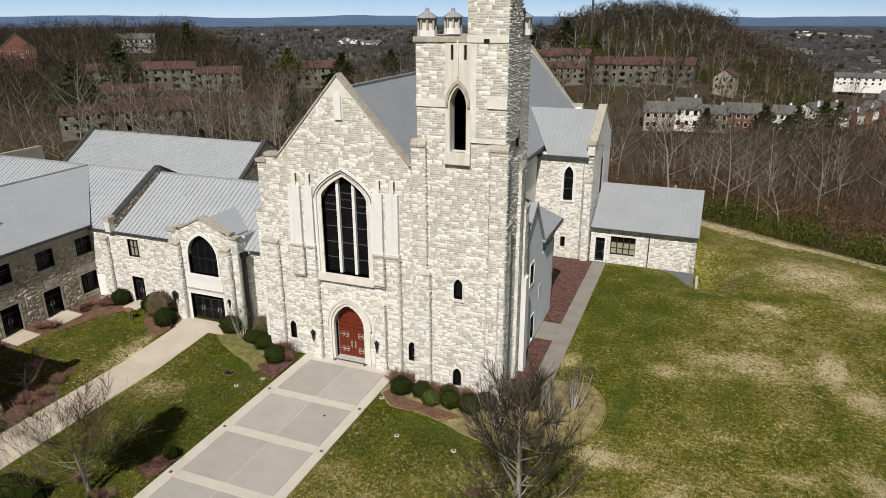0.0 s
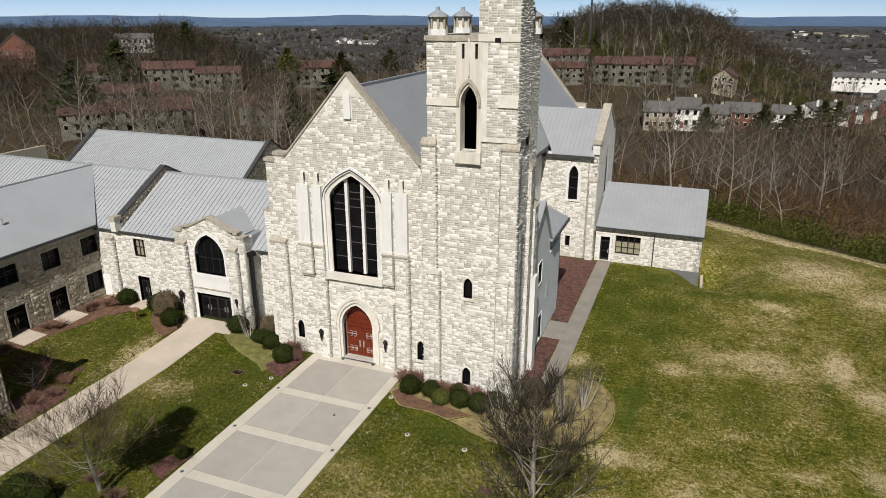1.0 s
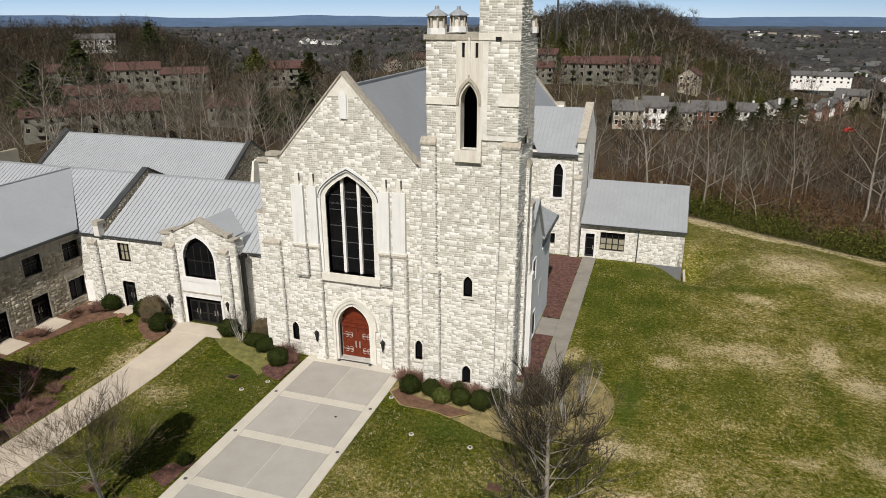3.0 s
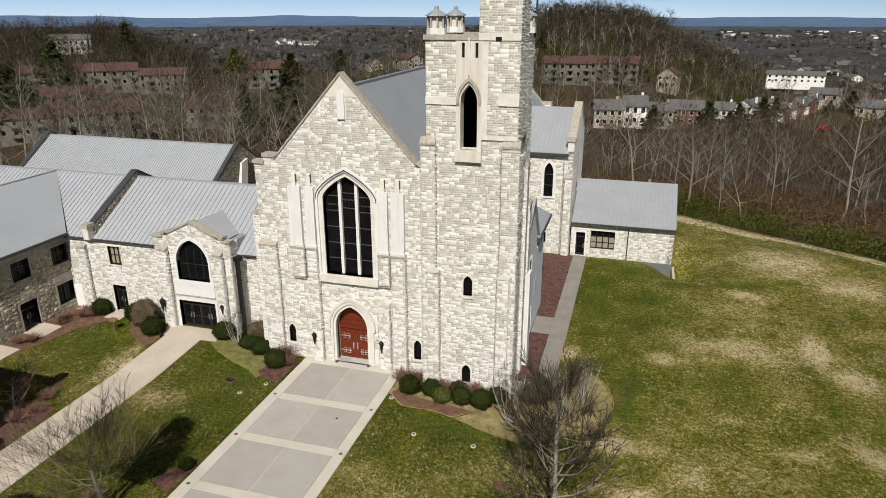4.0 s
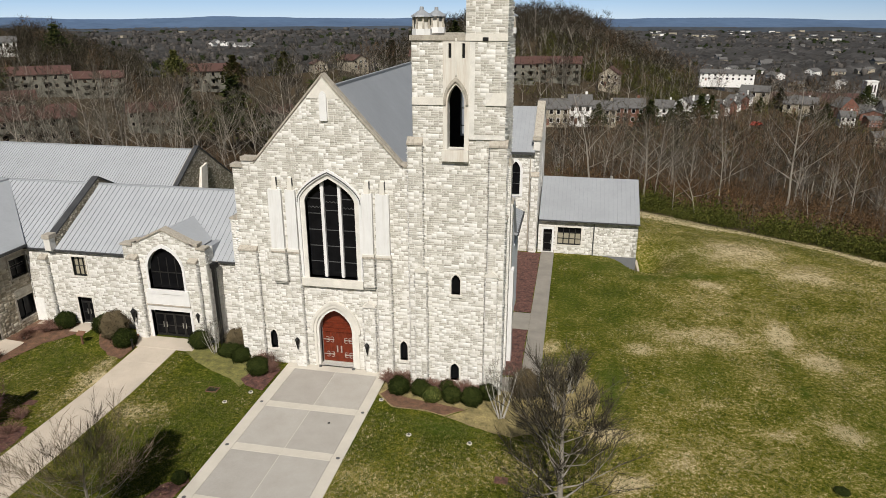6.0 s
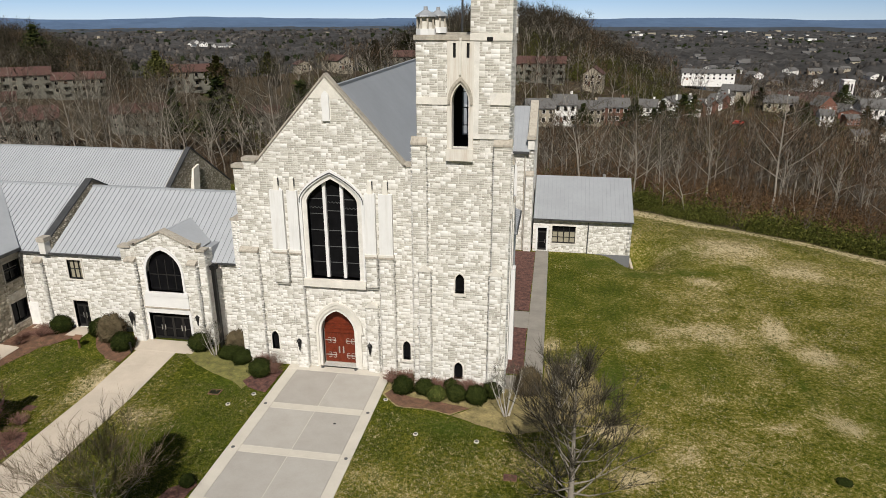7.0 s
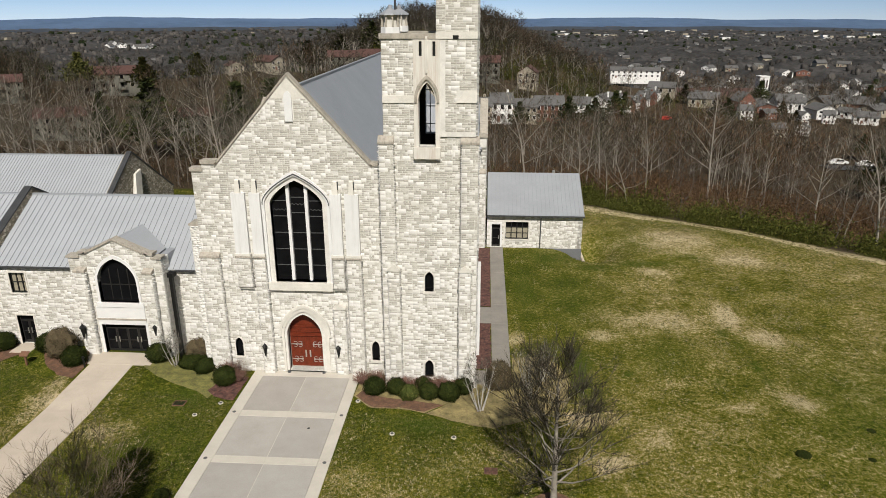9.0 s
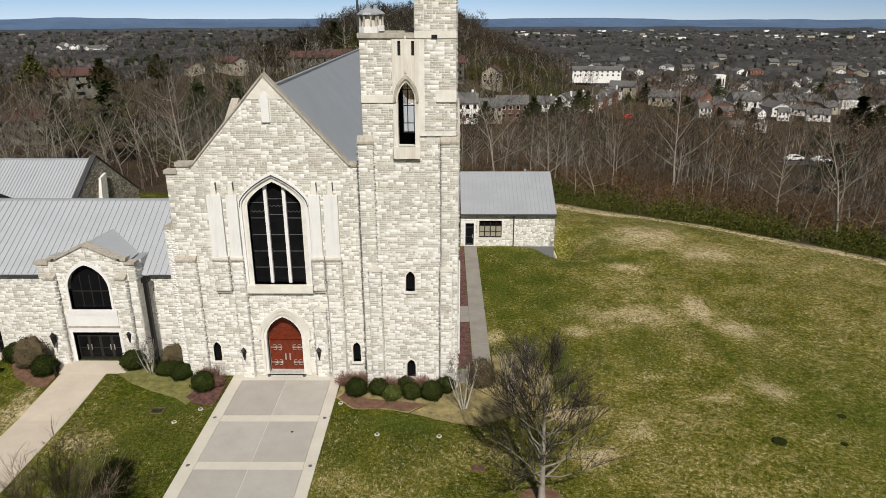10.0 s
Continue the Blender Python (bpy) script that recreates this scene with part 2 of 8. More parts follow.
class Build:
    """Gathers vertices and faces of one part."""

    def __init__(self):
        self.v, self.f = [], []

    def add(self, verts, faces):
        k = len(self.v)
        self.v += [tuple(p) for p in verts]
        self.f += [tuple(i + k for i in q) for q in faces]
        return self

    def box(self, x0, x1, y0, y1, z0, z1):
        v = [(x, y, z) for z in (z0, z1) for y in (y0, y1) for x in (x0, x1)]
        return self.add(v, [(0, 2, 3, 1), (4, 5, 7, 6), (0, 1, 5, 4), (2, 6, 7, 3), (0, 4, 6, 2), (1, 3, 7, 5)])

    def prism(self, a, b):
        """Two loops of equal length, joined and capped."""
        n = len(a)
        k = [(i, (i + 1) % n, n + (i + 1) % n, n + i) for i in range(n)]
        return self.add(list(a) + list(b), k + [tuple(range(n))[::-1], tuple(range(n, 2 * n))])

    def tube(self, p, q, r0, r1, n=6, cap=True):
        p, q = Vector(p), Vector(q)
        d = (q - p).normalized()
        s = d.orthogonal().normalized()
        t = d.cross(s)
        ring = [(s * math.cos(a) + t * math.sin(a)) for a in [2 * math.pi * i / n for i in range(n)]]
        if r1 < 1e-4:
            self.add([p + o * r0 for o in ring] + [q], [(i, (i + 1) % n, n) for i in range(n)])
            return self
        f = [(i, (i + 1) % n, n + (i + 1) % n, n + i) for i in range(n)]
        if cap:
            f += [tuple(range(n))[::-1], tuple(range(n, 2 * n))]
        return self.add([p + o * r0 for o in ring] + [q + o * r1 for o in ring], f)

    def done(self, name, mat, parent=None, label="", smooth=False):
        me = bpy.data.meshes.new(name)
        me.from_pydata(self.v, [], self.f)
        me.materials.append(mat)
        if smooth:
            for poly in me.polygons:
                poly.use_smooth = True
        ob = new(name, me)
        ob.parent = parent
        return tagged(ob, label)


def mesh_np(name, verts, faces, mat):
    """A mesh from arrays; faces is an (n, 3) or (n, 4) array."""
    me = bpy.data.meshes.new(name)
    k = faces.shape[1]
    me.vertices.add(len(verts))
    me.vertices.foreach_set("co", np.asarray(verts, dtype=np.float32).ravel())
    me.loops.add(faces.size)
    me.loops.foreach_set("vertex_index", faces.astype(np.int32).ravel())
    me.polygons.add(len(faces))
    me.polygons.foreach_set("loop_start", np.arange(0, faces.size, k, dtype=np.int32))
    me.update(calc_edges=True)
    me.materials.append(mat)
    return me


def empty(name, at, label, category, group="", kind=""):
    ob = new(name)
    ob.location = at
    return tagged(ob, label, category, group, kind)


class Face:
    """A wall's face: u runs to the right seen from outside, v up, n outwards."""

    def __init__(self, x, y, turn=0.0, z=0.0):
        a = radians(turn)
        self.o, self.u, self.n = Vector((x, y, z)), Vector((math.cos(a), math.sin(a), 0)), Vector((math.sin(a), -math.cos(a), 0))

    def at(self, u, v, n=0.0):
        return self.o + self.u * u + self.n * n + Vector((0, 0, v))


def arch(c, w, sill, apex, spring, k=8):
    """Outline of a pointed opening, from the lower left round to the lower right."""
    h = apex - spring
    pts = [(c - w / 2, sill)]
    if h < w / 2:
        for i in range(k + 1):
            t = math.cos(math.pi / 2 * i / k)
            pts.append((c - t * w / 2, spring + h * (0.5 * (1 - t) + 0.5 * math.sqrt(max(0.0, 1 - t * t)))))
        return pts + [(2 * c - x, y) for x, y in reversed(pts[:-1])]
    r = (h * h + w * w / 4) / w
    top = math.asin(min(1, h / r))
    for i in range(k + 1):
        a = top * i / k
        pts.append((c - w / 2 + r - r * math.cos(a), spring + r * math.sin(a)))
    pts += [(2 * c - x, y) for x, y in reversed(pts[:-1])]
    return pts


def rect(u0, u1, v0, v1):
    return [(u0, v0), (u0, v1), (u1, v1), (u1, v0)]


def wall_part(name, fc, outline, holes, thick, mat, parent, label="", n=0.0):
    """A wall of real thickness with openings through it."""
    bm = bmesh.new()
    edges = []
    for loop in [outline] + list(holes):
        vs = [bm.verts.new(fc.at(u, v, n)) for u, v in loop]
        edges += [bm.edges.new((vs[i], vs[(i + 1) % len(vs)])) for i in range(len(vs))]
    bmesh.ops.triangle_fill(bm, use_beauty=True, edges=edges, normal=fc.n)
    ex = bmesh.ops.extrude_face_region(bm, geom=list(bm.faces))
    bmesh.ops.translate(bm, vec=fc.n * -thick, verts=[g for g in ex["geom"] if isinstance(g, bmesh.types.BMVert)])
    bmesh.ops.recalc_face_normals(bm, faces=bm.faces)
    return part(name, bm, mat, parent, label)


def ring_part(name, fc, inner, outer, n0, n1, mat, parent, label="", closed=False):
    """A solid ring between two outlines with the same number of points."""
    k = len(inner)
    vs = []
    for (a, c), (d, e) in zip(inner, outer):
        vs += [fc.at(a, c, n0), fc.at(d, e, n0), fc.at(d, e, n1), fc.at(a, c, n1)]
    fs = []
    for i in range(k if closed else k - 1):
        j = (i + 1) % k
        fs += [(4 * i + q, 4 * j + q, 4 * j + (q + 1) % 4, 4 * i + (q + 1) % 4) for q in range(4)]
    if not closed:
        fs += [(0, 1, 2, 3), tuple(4 * (k - 1) + q for q in (3, 2, 1, 0))]
    return Build().add(vs, fs).done(name, mat, parent, label)


def slab(fc, u0, u1, v0, v1, n0, n1, b=None):
    b = b or Build()
    q = rect(u0, u1, v0, v1)
    return b.prism([fc.at(u, v, n0) for u, v in q], [fc.at(u, v, n1) for u, v in q])


# ---- rock-faced stones: laid in courses over a face, cut out round the openings ----
def in_poly(us, vs, poly):
    inside = np.zeros(us.shape, bool)
    for (x0, y0), (x1, y1) in zip(poly, poly[1:] + poly[:1]):
        if y0 != y1:
            c = ((y0 > vs) != (y1 > vs)) & (us < (x1 - x0) * (vs - y0) / (y1 - y0) + x0)
            inside ^= c
    return inside


STONES = {}
SINGLES = []


def lay(key, fc, outline, keep_out=(), n=0.0, cu=0.17, cv=0.14, seed=1, low=0.005, high=0.013, single=None):
    """Fills outline with stones; they wait in STONES[key] until the end of the file."""
    rng = random.Random(seed)
    us, vs = [p[0] for p in outline], [p[1] for p in outline]
    u0, u1, v0, v1 = min(us), max(us), min(vs), max(vs)
    nu, nv = max(1, round((u1 - u0) / cu)), max(1, round((v1 - v0) / cv))
    cu, cv = (u1 - u0) / nu, (v1 - v0) / nv
    gu, gv = np.meshgrid(u0 + (np.arange(nu) + 0.5) * cu, v0 + (np.arange(nv) + 0.5) * cv)
    free = in_poly(gu, gv, list(outline))
    for k in keep_out:
        free &= ~in_poly(gu, gv, list(k))
    free = free.tolist()
    store = STONES.setdefault(key, [])
    for j in range(nv):
        row = free[j]
        i = 0
        while i < nu:
            if not row[i]:
                i += 1
                continue
            rough = high > 0.045
            thin = not rough and rng.random() < 0.52 + 0.26 * min(1.0, max(0.0, (v0 + j * cv - 7) / 9))
            w = rng.choice((1, 2, 2)) if rough else rng.choice((1, 2, 2, 3, 3)) if thin else rng.choice((1, 2, 2, 3))
            h = 1 if thin or rough and rng.random() < 0.7 else rng.choice((1, 2, 2, 2))
            k = 1
            while k < w and i + k < nu and row[i + k]:
                k += 1
            w = k
            hh = 1
            while hh < h and j + hh < nv and all(free[j + hh][i:i + w]):
                hh += 1
            for b in range(hh):
                for a in range(w):
                    free[j + b][i + a] = False
            k = 2 if thin and rng.random() < 0.25 else 1
            for q in range(k):
                item = (fc, u0 + i * cu, v0 + j * cv + q * hh * cv / k, w * cu, hh * cv / k, n, rng.uniform(low, high), thin)
                if single and single[0] < item[1] < single[1] and single[2] < item[2] < single[3]:
                    SINGLES.append((key,) + item)
                else:
                    store.append(item)
            i += w


def stone_shape(w, h, depth, rng, gap=0.002):
    """Eight corners of a stone with a rough, tilted face, in u, v, n."""
    e = min(0.02 + depth * 0.4, w * 0.3, h * 0.38)
    if depth > 0.05:
        gap = 0.012
        # hewn to a rough point
        cu_, cv_ = w * rng.uniform(0.38, 0.62), h * rng.uniform(0.38, 0.62)
        back = [(gap, gap, -0.01), (w - gap, gap, -0.01), (w - gap, h - gap, -0.01), (gap, h - gap, -0.01)]
        return back + [(cu_ + su * w * rng.uniform(0.06, 0.2), cv_ + sv * h * rng.uniform(0.1, 0.26), depth * rng.uniform(0.6, 1.35)) for su, sv in ((-1, -1), (1, -1), (1, 1), (-1, 1))]
    if depth < 0.01:
        e = min(e, 0.014)
    back = [(gap, gap, -0.01), (w - gap, gap, -0.01), (w - gap, h - gap, -0.01), (gap, h - gap, -0.01)]
    tilt = (0.2, 1.5) if depth > 0.03 else (0.75, 1.15)
    front = [(u + rng.uniform(-0.4, 0.8) * e * su, v + rng.uniform(-0.4, 0.8) * e * sv, depth * rng.uniform(*tilt))
             for (u, v), su, sv in zip(((e, e), (w - e, e), (w - e, h - e), (e, h - e)), (1, -1, -1, 1), (1, 1, -1, -1))]
    return back + front


STONE_FACES = np.array([(0, 1, 5, 4), (1, 2, 6, 5), (2, 3, 7, 6), (3, 0, 4, 7), (4, 5, 6, 7)])


# ---- ground: one sheet from the lawn to the horizon ----
def soft_max(a, b, k=8.0):
    h = max(k - abs(a - b), 0.0) / k
    return max(a, b) + h * h * k * 0.25


def beyond(x, y):
    """Metres beyond the edge of the church's plateau."""
    s = soft_max(0.63 * x + 0.777 * (y - 94.5) - 2.7 * min(1.0, max(0.0, (x - 3) / 20)), y - 97.0)
    s = soft_max(s, 0.95 * x + 0.31 * y - 62)
    s = soft_max(s, -x - 100.0)
    return soft_max(s, -y - 90.0)


def ground_z(x, y):
    s = beyond(x, y)
    d = math.hypot(x, y)
    z = 0.0
    if s > -14:
        t = s + 14
        z -= 0.006 * t * t if t < 18 else 1.944 + 0.15 * (t - 18) if t < 62 else 8.54 + 14 * (1 - math.exp(-(t - 62) / 300))
    if d > 300:
        z -= 44 * (1 - math.exp(-(d - 300) / 1500))
    # the wooded rise behind and the shoulders to the north-west
    k = min(1.0, max(0.0, (s + 8) / 40))
    z += k * 33 * math.exp(-(((x + 35) / 68) ** 2 + ((y - 362) / 70) ** 2) ** 1.3)
    if y > 0:
        side, west_ = min(1.0, max(0.0, (40 - x) / 80.0)), min(1.0, max(0.0, (math.degrees(math.atan2(-x, y)) - 35) / 6)) if x < 0 else 0.0
        z += k * side * (15 * (1 - west_) * math.exp(-((d - 262) / 52) ** 2) + 24 * west_ * math.exp(-((d - 320) / 95) ** 2))
        z += k * (7 * math.exp(-((x - 2) / 40) ** 2 - ((y - 240) / 28) ** 2) + 7 * math.exp(-((x - 54) / 40) ** 2 - ((y - 308) / 25) ** 2) + 4.4 * math.exp(-((x + 90) / 17) ** 2 - ((y - 234) / 14) ** 2))
    # the lawn climbs a little towards the wings
    if -52 < x < -31 and 5 < y < 56:
        z += 0.45 * min(1.0, (-31 - x) / 4) * max(min(1.0, max(0.0, (y - 34) / 7)), min(1.0, max(0.0, (-46 - x) / 4)))
    # the hollow beside the annex and the low mound north of it
    if abs(x - 3.2) < 9 and abs(y - 71.5) < 12:
        z -= 2.7 * math.exp(-(((x - 2.0) / 2.5) ** 2 + ((y - 70.2) / 3.4) ** 2))
    if x > -7 and s < 10:
        k = min(1, (x + 7) / 10)
        z += k * 0.22 * noise.noise((x * 0.06, y * 0.06, 3)) + k * 0.5 * math.exp(-(((x - 14) / 8) ** 2 + ((y - 74) / 6) ** 2))
    if d > 260:
        z += min(1, (d - 260) / 400) * 9 * noise.noise((x * 0.0035, y * 0.0035, 7))
    return z


def spread(fine, lo, hi, step, far):
    a = [float(v) for v in np.arange(lo, hi + step / 2, step)]
    g, p = step, hi
    while p < far:
        g *= fine
        p += g
        a.append(p)
    g, p = step, lo
    while p > -far:
        g *= fine
        p -= g
        a.insert(0, p)
    return a


# worn, straw-coloured places in the turf and lush green ones: x, y, half width, half depth, amount
DRY = [(-3.0, 35.1, 1.9, 0.75, 1.0), (-16.3, 25.3, 3.0, 3.2, 0.6), (-13.0, 29.0, 2.0, 1.5, 0.35), (-2.4, 30.7, 1.4, 0.7, 1.0), (11.7, 72.0, 4.5, 3.5, 0.7), (16.7, 66.5, 3.0, 2.5, 0.65), (11.1, 51.6, 0.8, 2.8, 1.0), (12.9, 47.7, 1.7, 1.6, 0.75), (5.0, 50.4, 4.8, 1.9, 0.5),
       (11.3, 37.7, 1.0, 1.2, 0.8), (7.4, 37.0, 0.9, 0.5, 0.7), (7.0, 62.5, 1.5, 1.0, 0.55), (3.6, 39.8, 0.7, 0.4, 0.6), (0.8, 33.3, 0.9, 1.3, 0.55), (-0.5, 47.3, 1.0, 1.0, 0.5), (-7.6, 46.2, 0.5, 2.2, 0.8),
       (-34.5, 31.8, 2.0, 1.3, 0.75), (-40.5, 35.0, 0.7, 3.4, 0.95), (-17.9, 28.2, 1.8, 1.2, 0.5), (-18.9, 24.5, 0.6, 2.5, 0.7), (-9.0, 30.5, 2.5, 2.0, 0.35)]
LUSH = [(-3.0, 41.0, 0.9, 4.2, 1.0), (-2.5, 56.0, 4.0, 9.0, 0.42), (3.5, 44.5, 3.0, 3.5, 0.3), (6.0, 71.0, 3.5, 4.0, 0.4), (-31.0, 30.5, 2.5, 6.0, 0.35), (-45.5, 35.0, 1.8, 3.5, 0.45), (1.0, 63.5, 3.0, 1.2, 0.8), (6.5, 64.7, 3.5, 0.8, 0.8), (11.5, 66.8, 2.5, 0.7, 0.6), (-3.0, 66.0, 4.0, 3.0, 0.7), (-6.4, 57.0, 1.5, 8.0, 0.55), (0.8, 41.1, 0.45, 0.3, 1.3), (6.6, 42.1, 0.3, 0.25, 1.2),
        (6.8, 40.3, 0.25, 0.2, 1.1), (9.7, 48.6, 0.3, 1.0, 0.9), (10.2, 46.8, 0.3, 0.9, 0.9), (10.5, 42.6, 0.25, 1.0, 0.8), (10.3, 40.4, 0.25, 1.0, 0.8), (17.0, 35.0, 7.0, 9.0, 0.45), (-14.0, 34.0, 3.0, 0.9, 0.8),
        (-30.5, 36.0, 3.0, 1.8, 0.6), (-45.0, 37.0, 3.0, 2.5, 0.5), (-28.5, 31.0, 1.2, 4.0, 0.4)]
gx, gy = spread(1.09, -52, 32, 0.7, 4700), spread(1.09, 18, 92, 0.7, 4700)
gv = [(x, y, ground_z(x, y)) for y in gy for x in gx]
nx = len(gx)
gf = np.array([(j * nx + i, j * nx + i + 1, (j + 1) * nx + i + 1, (j + 1) * nx + i) for j in range(len(gy) - 1) for i in range(nx - 1)])
gme = mesh_np("ground", np.array(gv), gf, GRASS)
wa = gme.attributes.new("woods", "FLOAT", "POINT")
wa.data.foreach_set("value", [min(1.0, max(0.0, (beyond(x, y) + 1.0 + 1.5 * noise.noise((x * 0.2, y * 0.2, 1))) / 3.5)) for x, y, z in gv])
for poly in gme.polygons:
    poly.use_smooth = True

def blot(places, x, y):
    """How strongly one of the places marks this spot."""
    v = 0.0
    for px, py, rx, ry, k in places:
        q = ((x - px) / rx) ** 2 + ((y - py) / ry) ** 2
        if q < 6:
            v = max(v, k * math.exp(-q))
    return v


def turf(x, y):
    """Dry and lush shares of the turf, with ragged borders."""
    wx, wy = x + 0.7 * noise.noise((x * 0.8, y * 0.5, 2)), y + 0.9 * noise.noise((x * 0.5, y * 0.8, 6))
    dry, s = blot(DRY, wx, wy), beyond(x, y)
    if (-3.5 if x < 12 else -2.0) < s < 1.0 and x > -4:
        dry = max(dry, 0.8)
    return dry, blot(LUSH, wx, wy)


marks = [turf(x, y) if -60 < x < 60 and 0 < y < 110 else (0.0, 0.0) for x, y, z in gv]
for attr, k in (("dry", 0), ("lush", 1)):
    gme.attributes.new(attr, "FLOAT", "POINT").data.foreach_set("value", [p[k] for p in marks])
tagged(new("ground", gme), "mown spring lawn with dry tan patches and wooded slopes", "lawn", kind="structure")


def paving(name, label, mat, x0, x1, y0, y1, top=0.05, kind="structure"):
    bm = bmesh.new()
    m = bmesh.ops.create_cube(bm, size=1, matrix=Matrix.LocRotScale(((x0 + x1) / 2, (y0 + y1) / 2, top / 2 - 0.1), None, (x1 - x0, y1 - y0, top + 0.2)))
    bmesh.ops.bevel(bm, geom=[e for e in bm.edges if all(v.co.z > 0 for v in e.verts)], offset=0.012, segments=1, affect="EDGES")
    if x1 < -34:
        for v in bm.verts:
            v.co.z += ground_z(v.co.x, v.co.y)
    return tagged(part(name, bm, mat), label, "pavement", kind=kind)


# ---- roofs ----
SEAMS = {}


def seam_mesh(length, mat):
    k = (round(length, 2), mat.name)
    if k not in SEAMS:
        b = Build().box(0, k[0], -0.013, 0.013, -0.01, 0.035)
        me = bpy.data.meshes.new("seam")
        me.from_pydata(b.v, [], b.f)
        me.materials.append(mat)
        SEAMS[k] = me
    return SEAMS[k]


def roof(parent, poly, along, mat=METAL, seam=0.46, thick=0.16, label=""):
    """A flat slope of standing-seam metal; poly in order, along: the direction of the eave."""
    pts = [Vector(p) for p in poly]
    along = Vector(along).normalized()
    nrm = (pts[1] - pts[0]).cross(pts[2] - pts[0]).normalized()
    if nrm.z < 0:
        nrm = -nrm
    if parent.name in ("church_wing", "gabled_hall", "west_wing"):
        mat = METAL_PALE
    ob = Build().prism([p - nrm * thick for p in pts], pts).done("roof", mat, parent, label)
    if not seam:
        return ob
    g = nrm.cross(along)
    if g.z < 0:
        g = -g
    o = pts[0]
    q = [((p - o).dot(along), (p - o).dot(g)) for p in pts]
    lo, hi = min(a for a, _ in q), max(a for a, _ in q)
    count = max(1, round((hi - lo) / (0.34 if parent.name == "gabled_hall" else seam)))
    for i in range(count + 1):
        s = lo + 0.03 + (hi - lo - 0.06) * i / count
        cut = []
        for (a0, b0), (a1, b1) in zip(q, q[1:] + q[:1]):
            if (a0 > s) != (a1 > s):
                cut.append(b0 + (s - a0) * (b1 - b0) / (a1 - a0))
        if len(cut) >= 2 and max(cut) - min(cut) > 0.15:
            p0 = o + along * s + g * min(cut)
            me = seam_mesh(max(cut) - min(cut), SEAM_SHADE if parent.name in ("church_wing", "gabled_hall") else SEAM_HALF_SHADE)
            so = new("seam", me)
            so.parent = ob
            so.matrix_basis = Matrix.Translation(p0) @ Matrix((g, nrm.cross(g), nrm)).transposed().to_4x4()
    return ob


def coping(parent, fc, pts, n0, n1, t=0.16, mat=COPING_STREAK, name="coping_stone"):
    """Cap stones, each by itself, along a broken line of a wall's top."""
    for (u0, v0), (u1, v1) in zip(pts, pts[1:]):
        k = max(1, round(math.hypot(u1 - u0, v1 - v0) / 1.1))
        for i in range(k):
            a, c = i / k, (i + 0.985) / k
            q = [(u0 + (u1 - u0) * a, v0 + (v1 - v0) * a), (u0 + (u1 - u0) * c, v0 + (v1 - v0) * c)]
            lo = [fc.at(q[0][0], q[0][1], n0), fc.at(q[1][0], q[1][1], n0), fc.at(q[1][0], q[1][1], n1), fc.at(q[0][0], q[0][1], n1)]
            Build().prism(lo, [p + Vector((0, 0, t)) for p in lo]).done(name, mat, parent)


def buttress(parent, key, fc, u0, u1, v0, v1, n, seed, cap=0.45, inner=0.0, mat=MORTAR, gablet=False, stones=True):
    """A pier against a wall, faced in stone, with a sloped or gabled limestone cap."""
    slab(fc, u0, u1, v0, v1, inner - 0.02, n).done("buttress", mat, parent)
    b = Build()
    e = 0.06
    if gablet:
        m = (u0 + u1) / 2
        a = [(u0 - e, v1), (u0 - e, v1 + 0.12), (m, v1 + cap + 0.12), (u1 + e, v1 + 0.12), (u1 + e, v1)]
        b.prism([fc.at(u, v, inner - 0.02) for u, v in a], [fc.at(u, v, n + e) for u, v in a])
    else:
        q = [(inner - 0.02, v1), (n + e, v1), (n + e, v1 + 0.14), (inner - 0.02, v1 + cap)]
        b.prism([fc.at(u0 - e, v, k) for k, v in q], [fc.at(u1 + e, v, k) for k, v in q])
    b.done("buttress_cap", LIME if gablet else COPING_STREAK, parent)
    if stones:
        lay(key, fc, rect(u0, u1, v0, v1), n=n, seed=seed)
        left, right = Face(0, 0), Face(0, 0)
        o = fc.at(u0, 0, inner)
        left.o, left.u, left.n = o, fc.n, -fc.u
        right.o, right.u, right.n = fc.at(u1, 0, n), -fc.n, fc.u
        lay(key, left, rect(0, n - inner, v0, v1), seed=seed + 1, low=0.07, high=0.125)
        lay(key, right, rect(0, n - inner, v0, v1), seed=seed + 2, low=0.07, high=0.125)


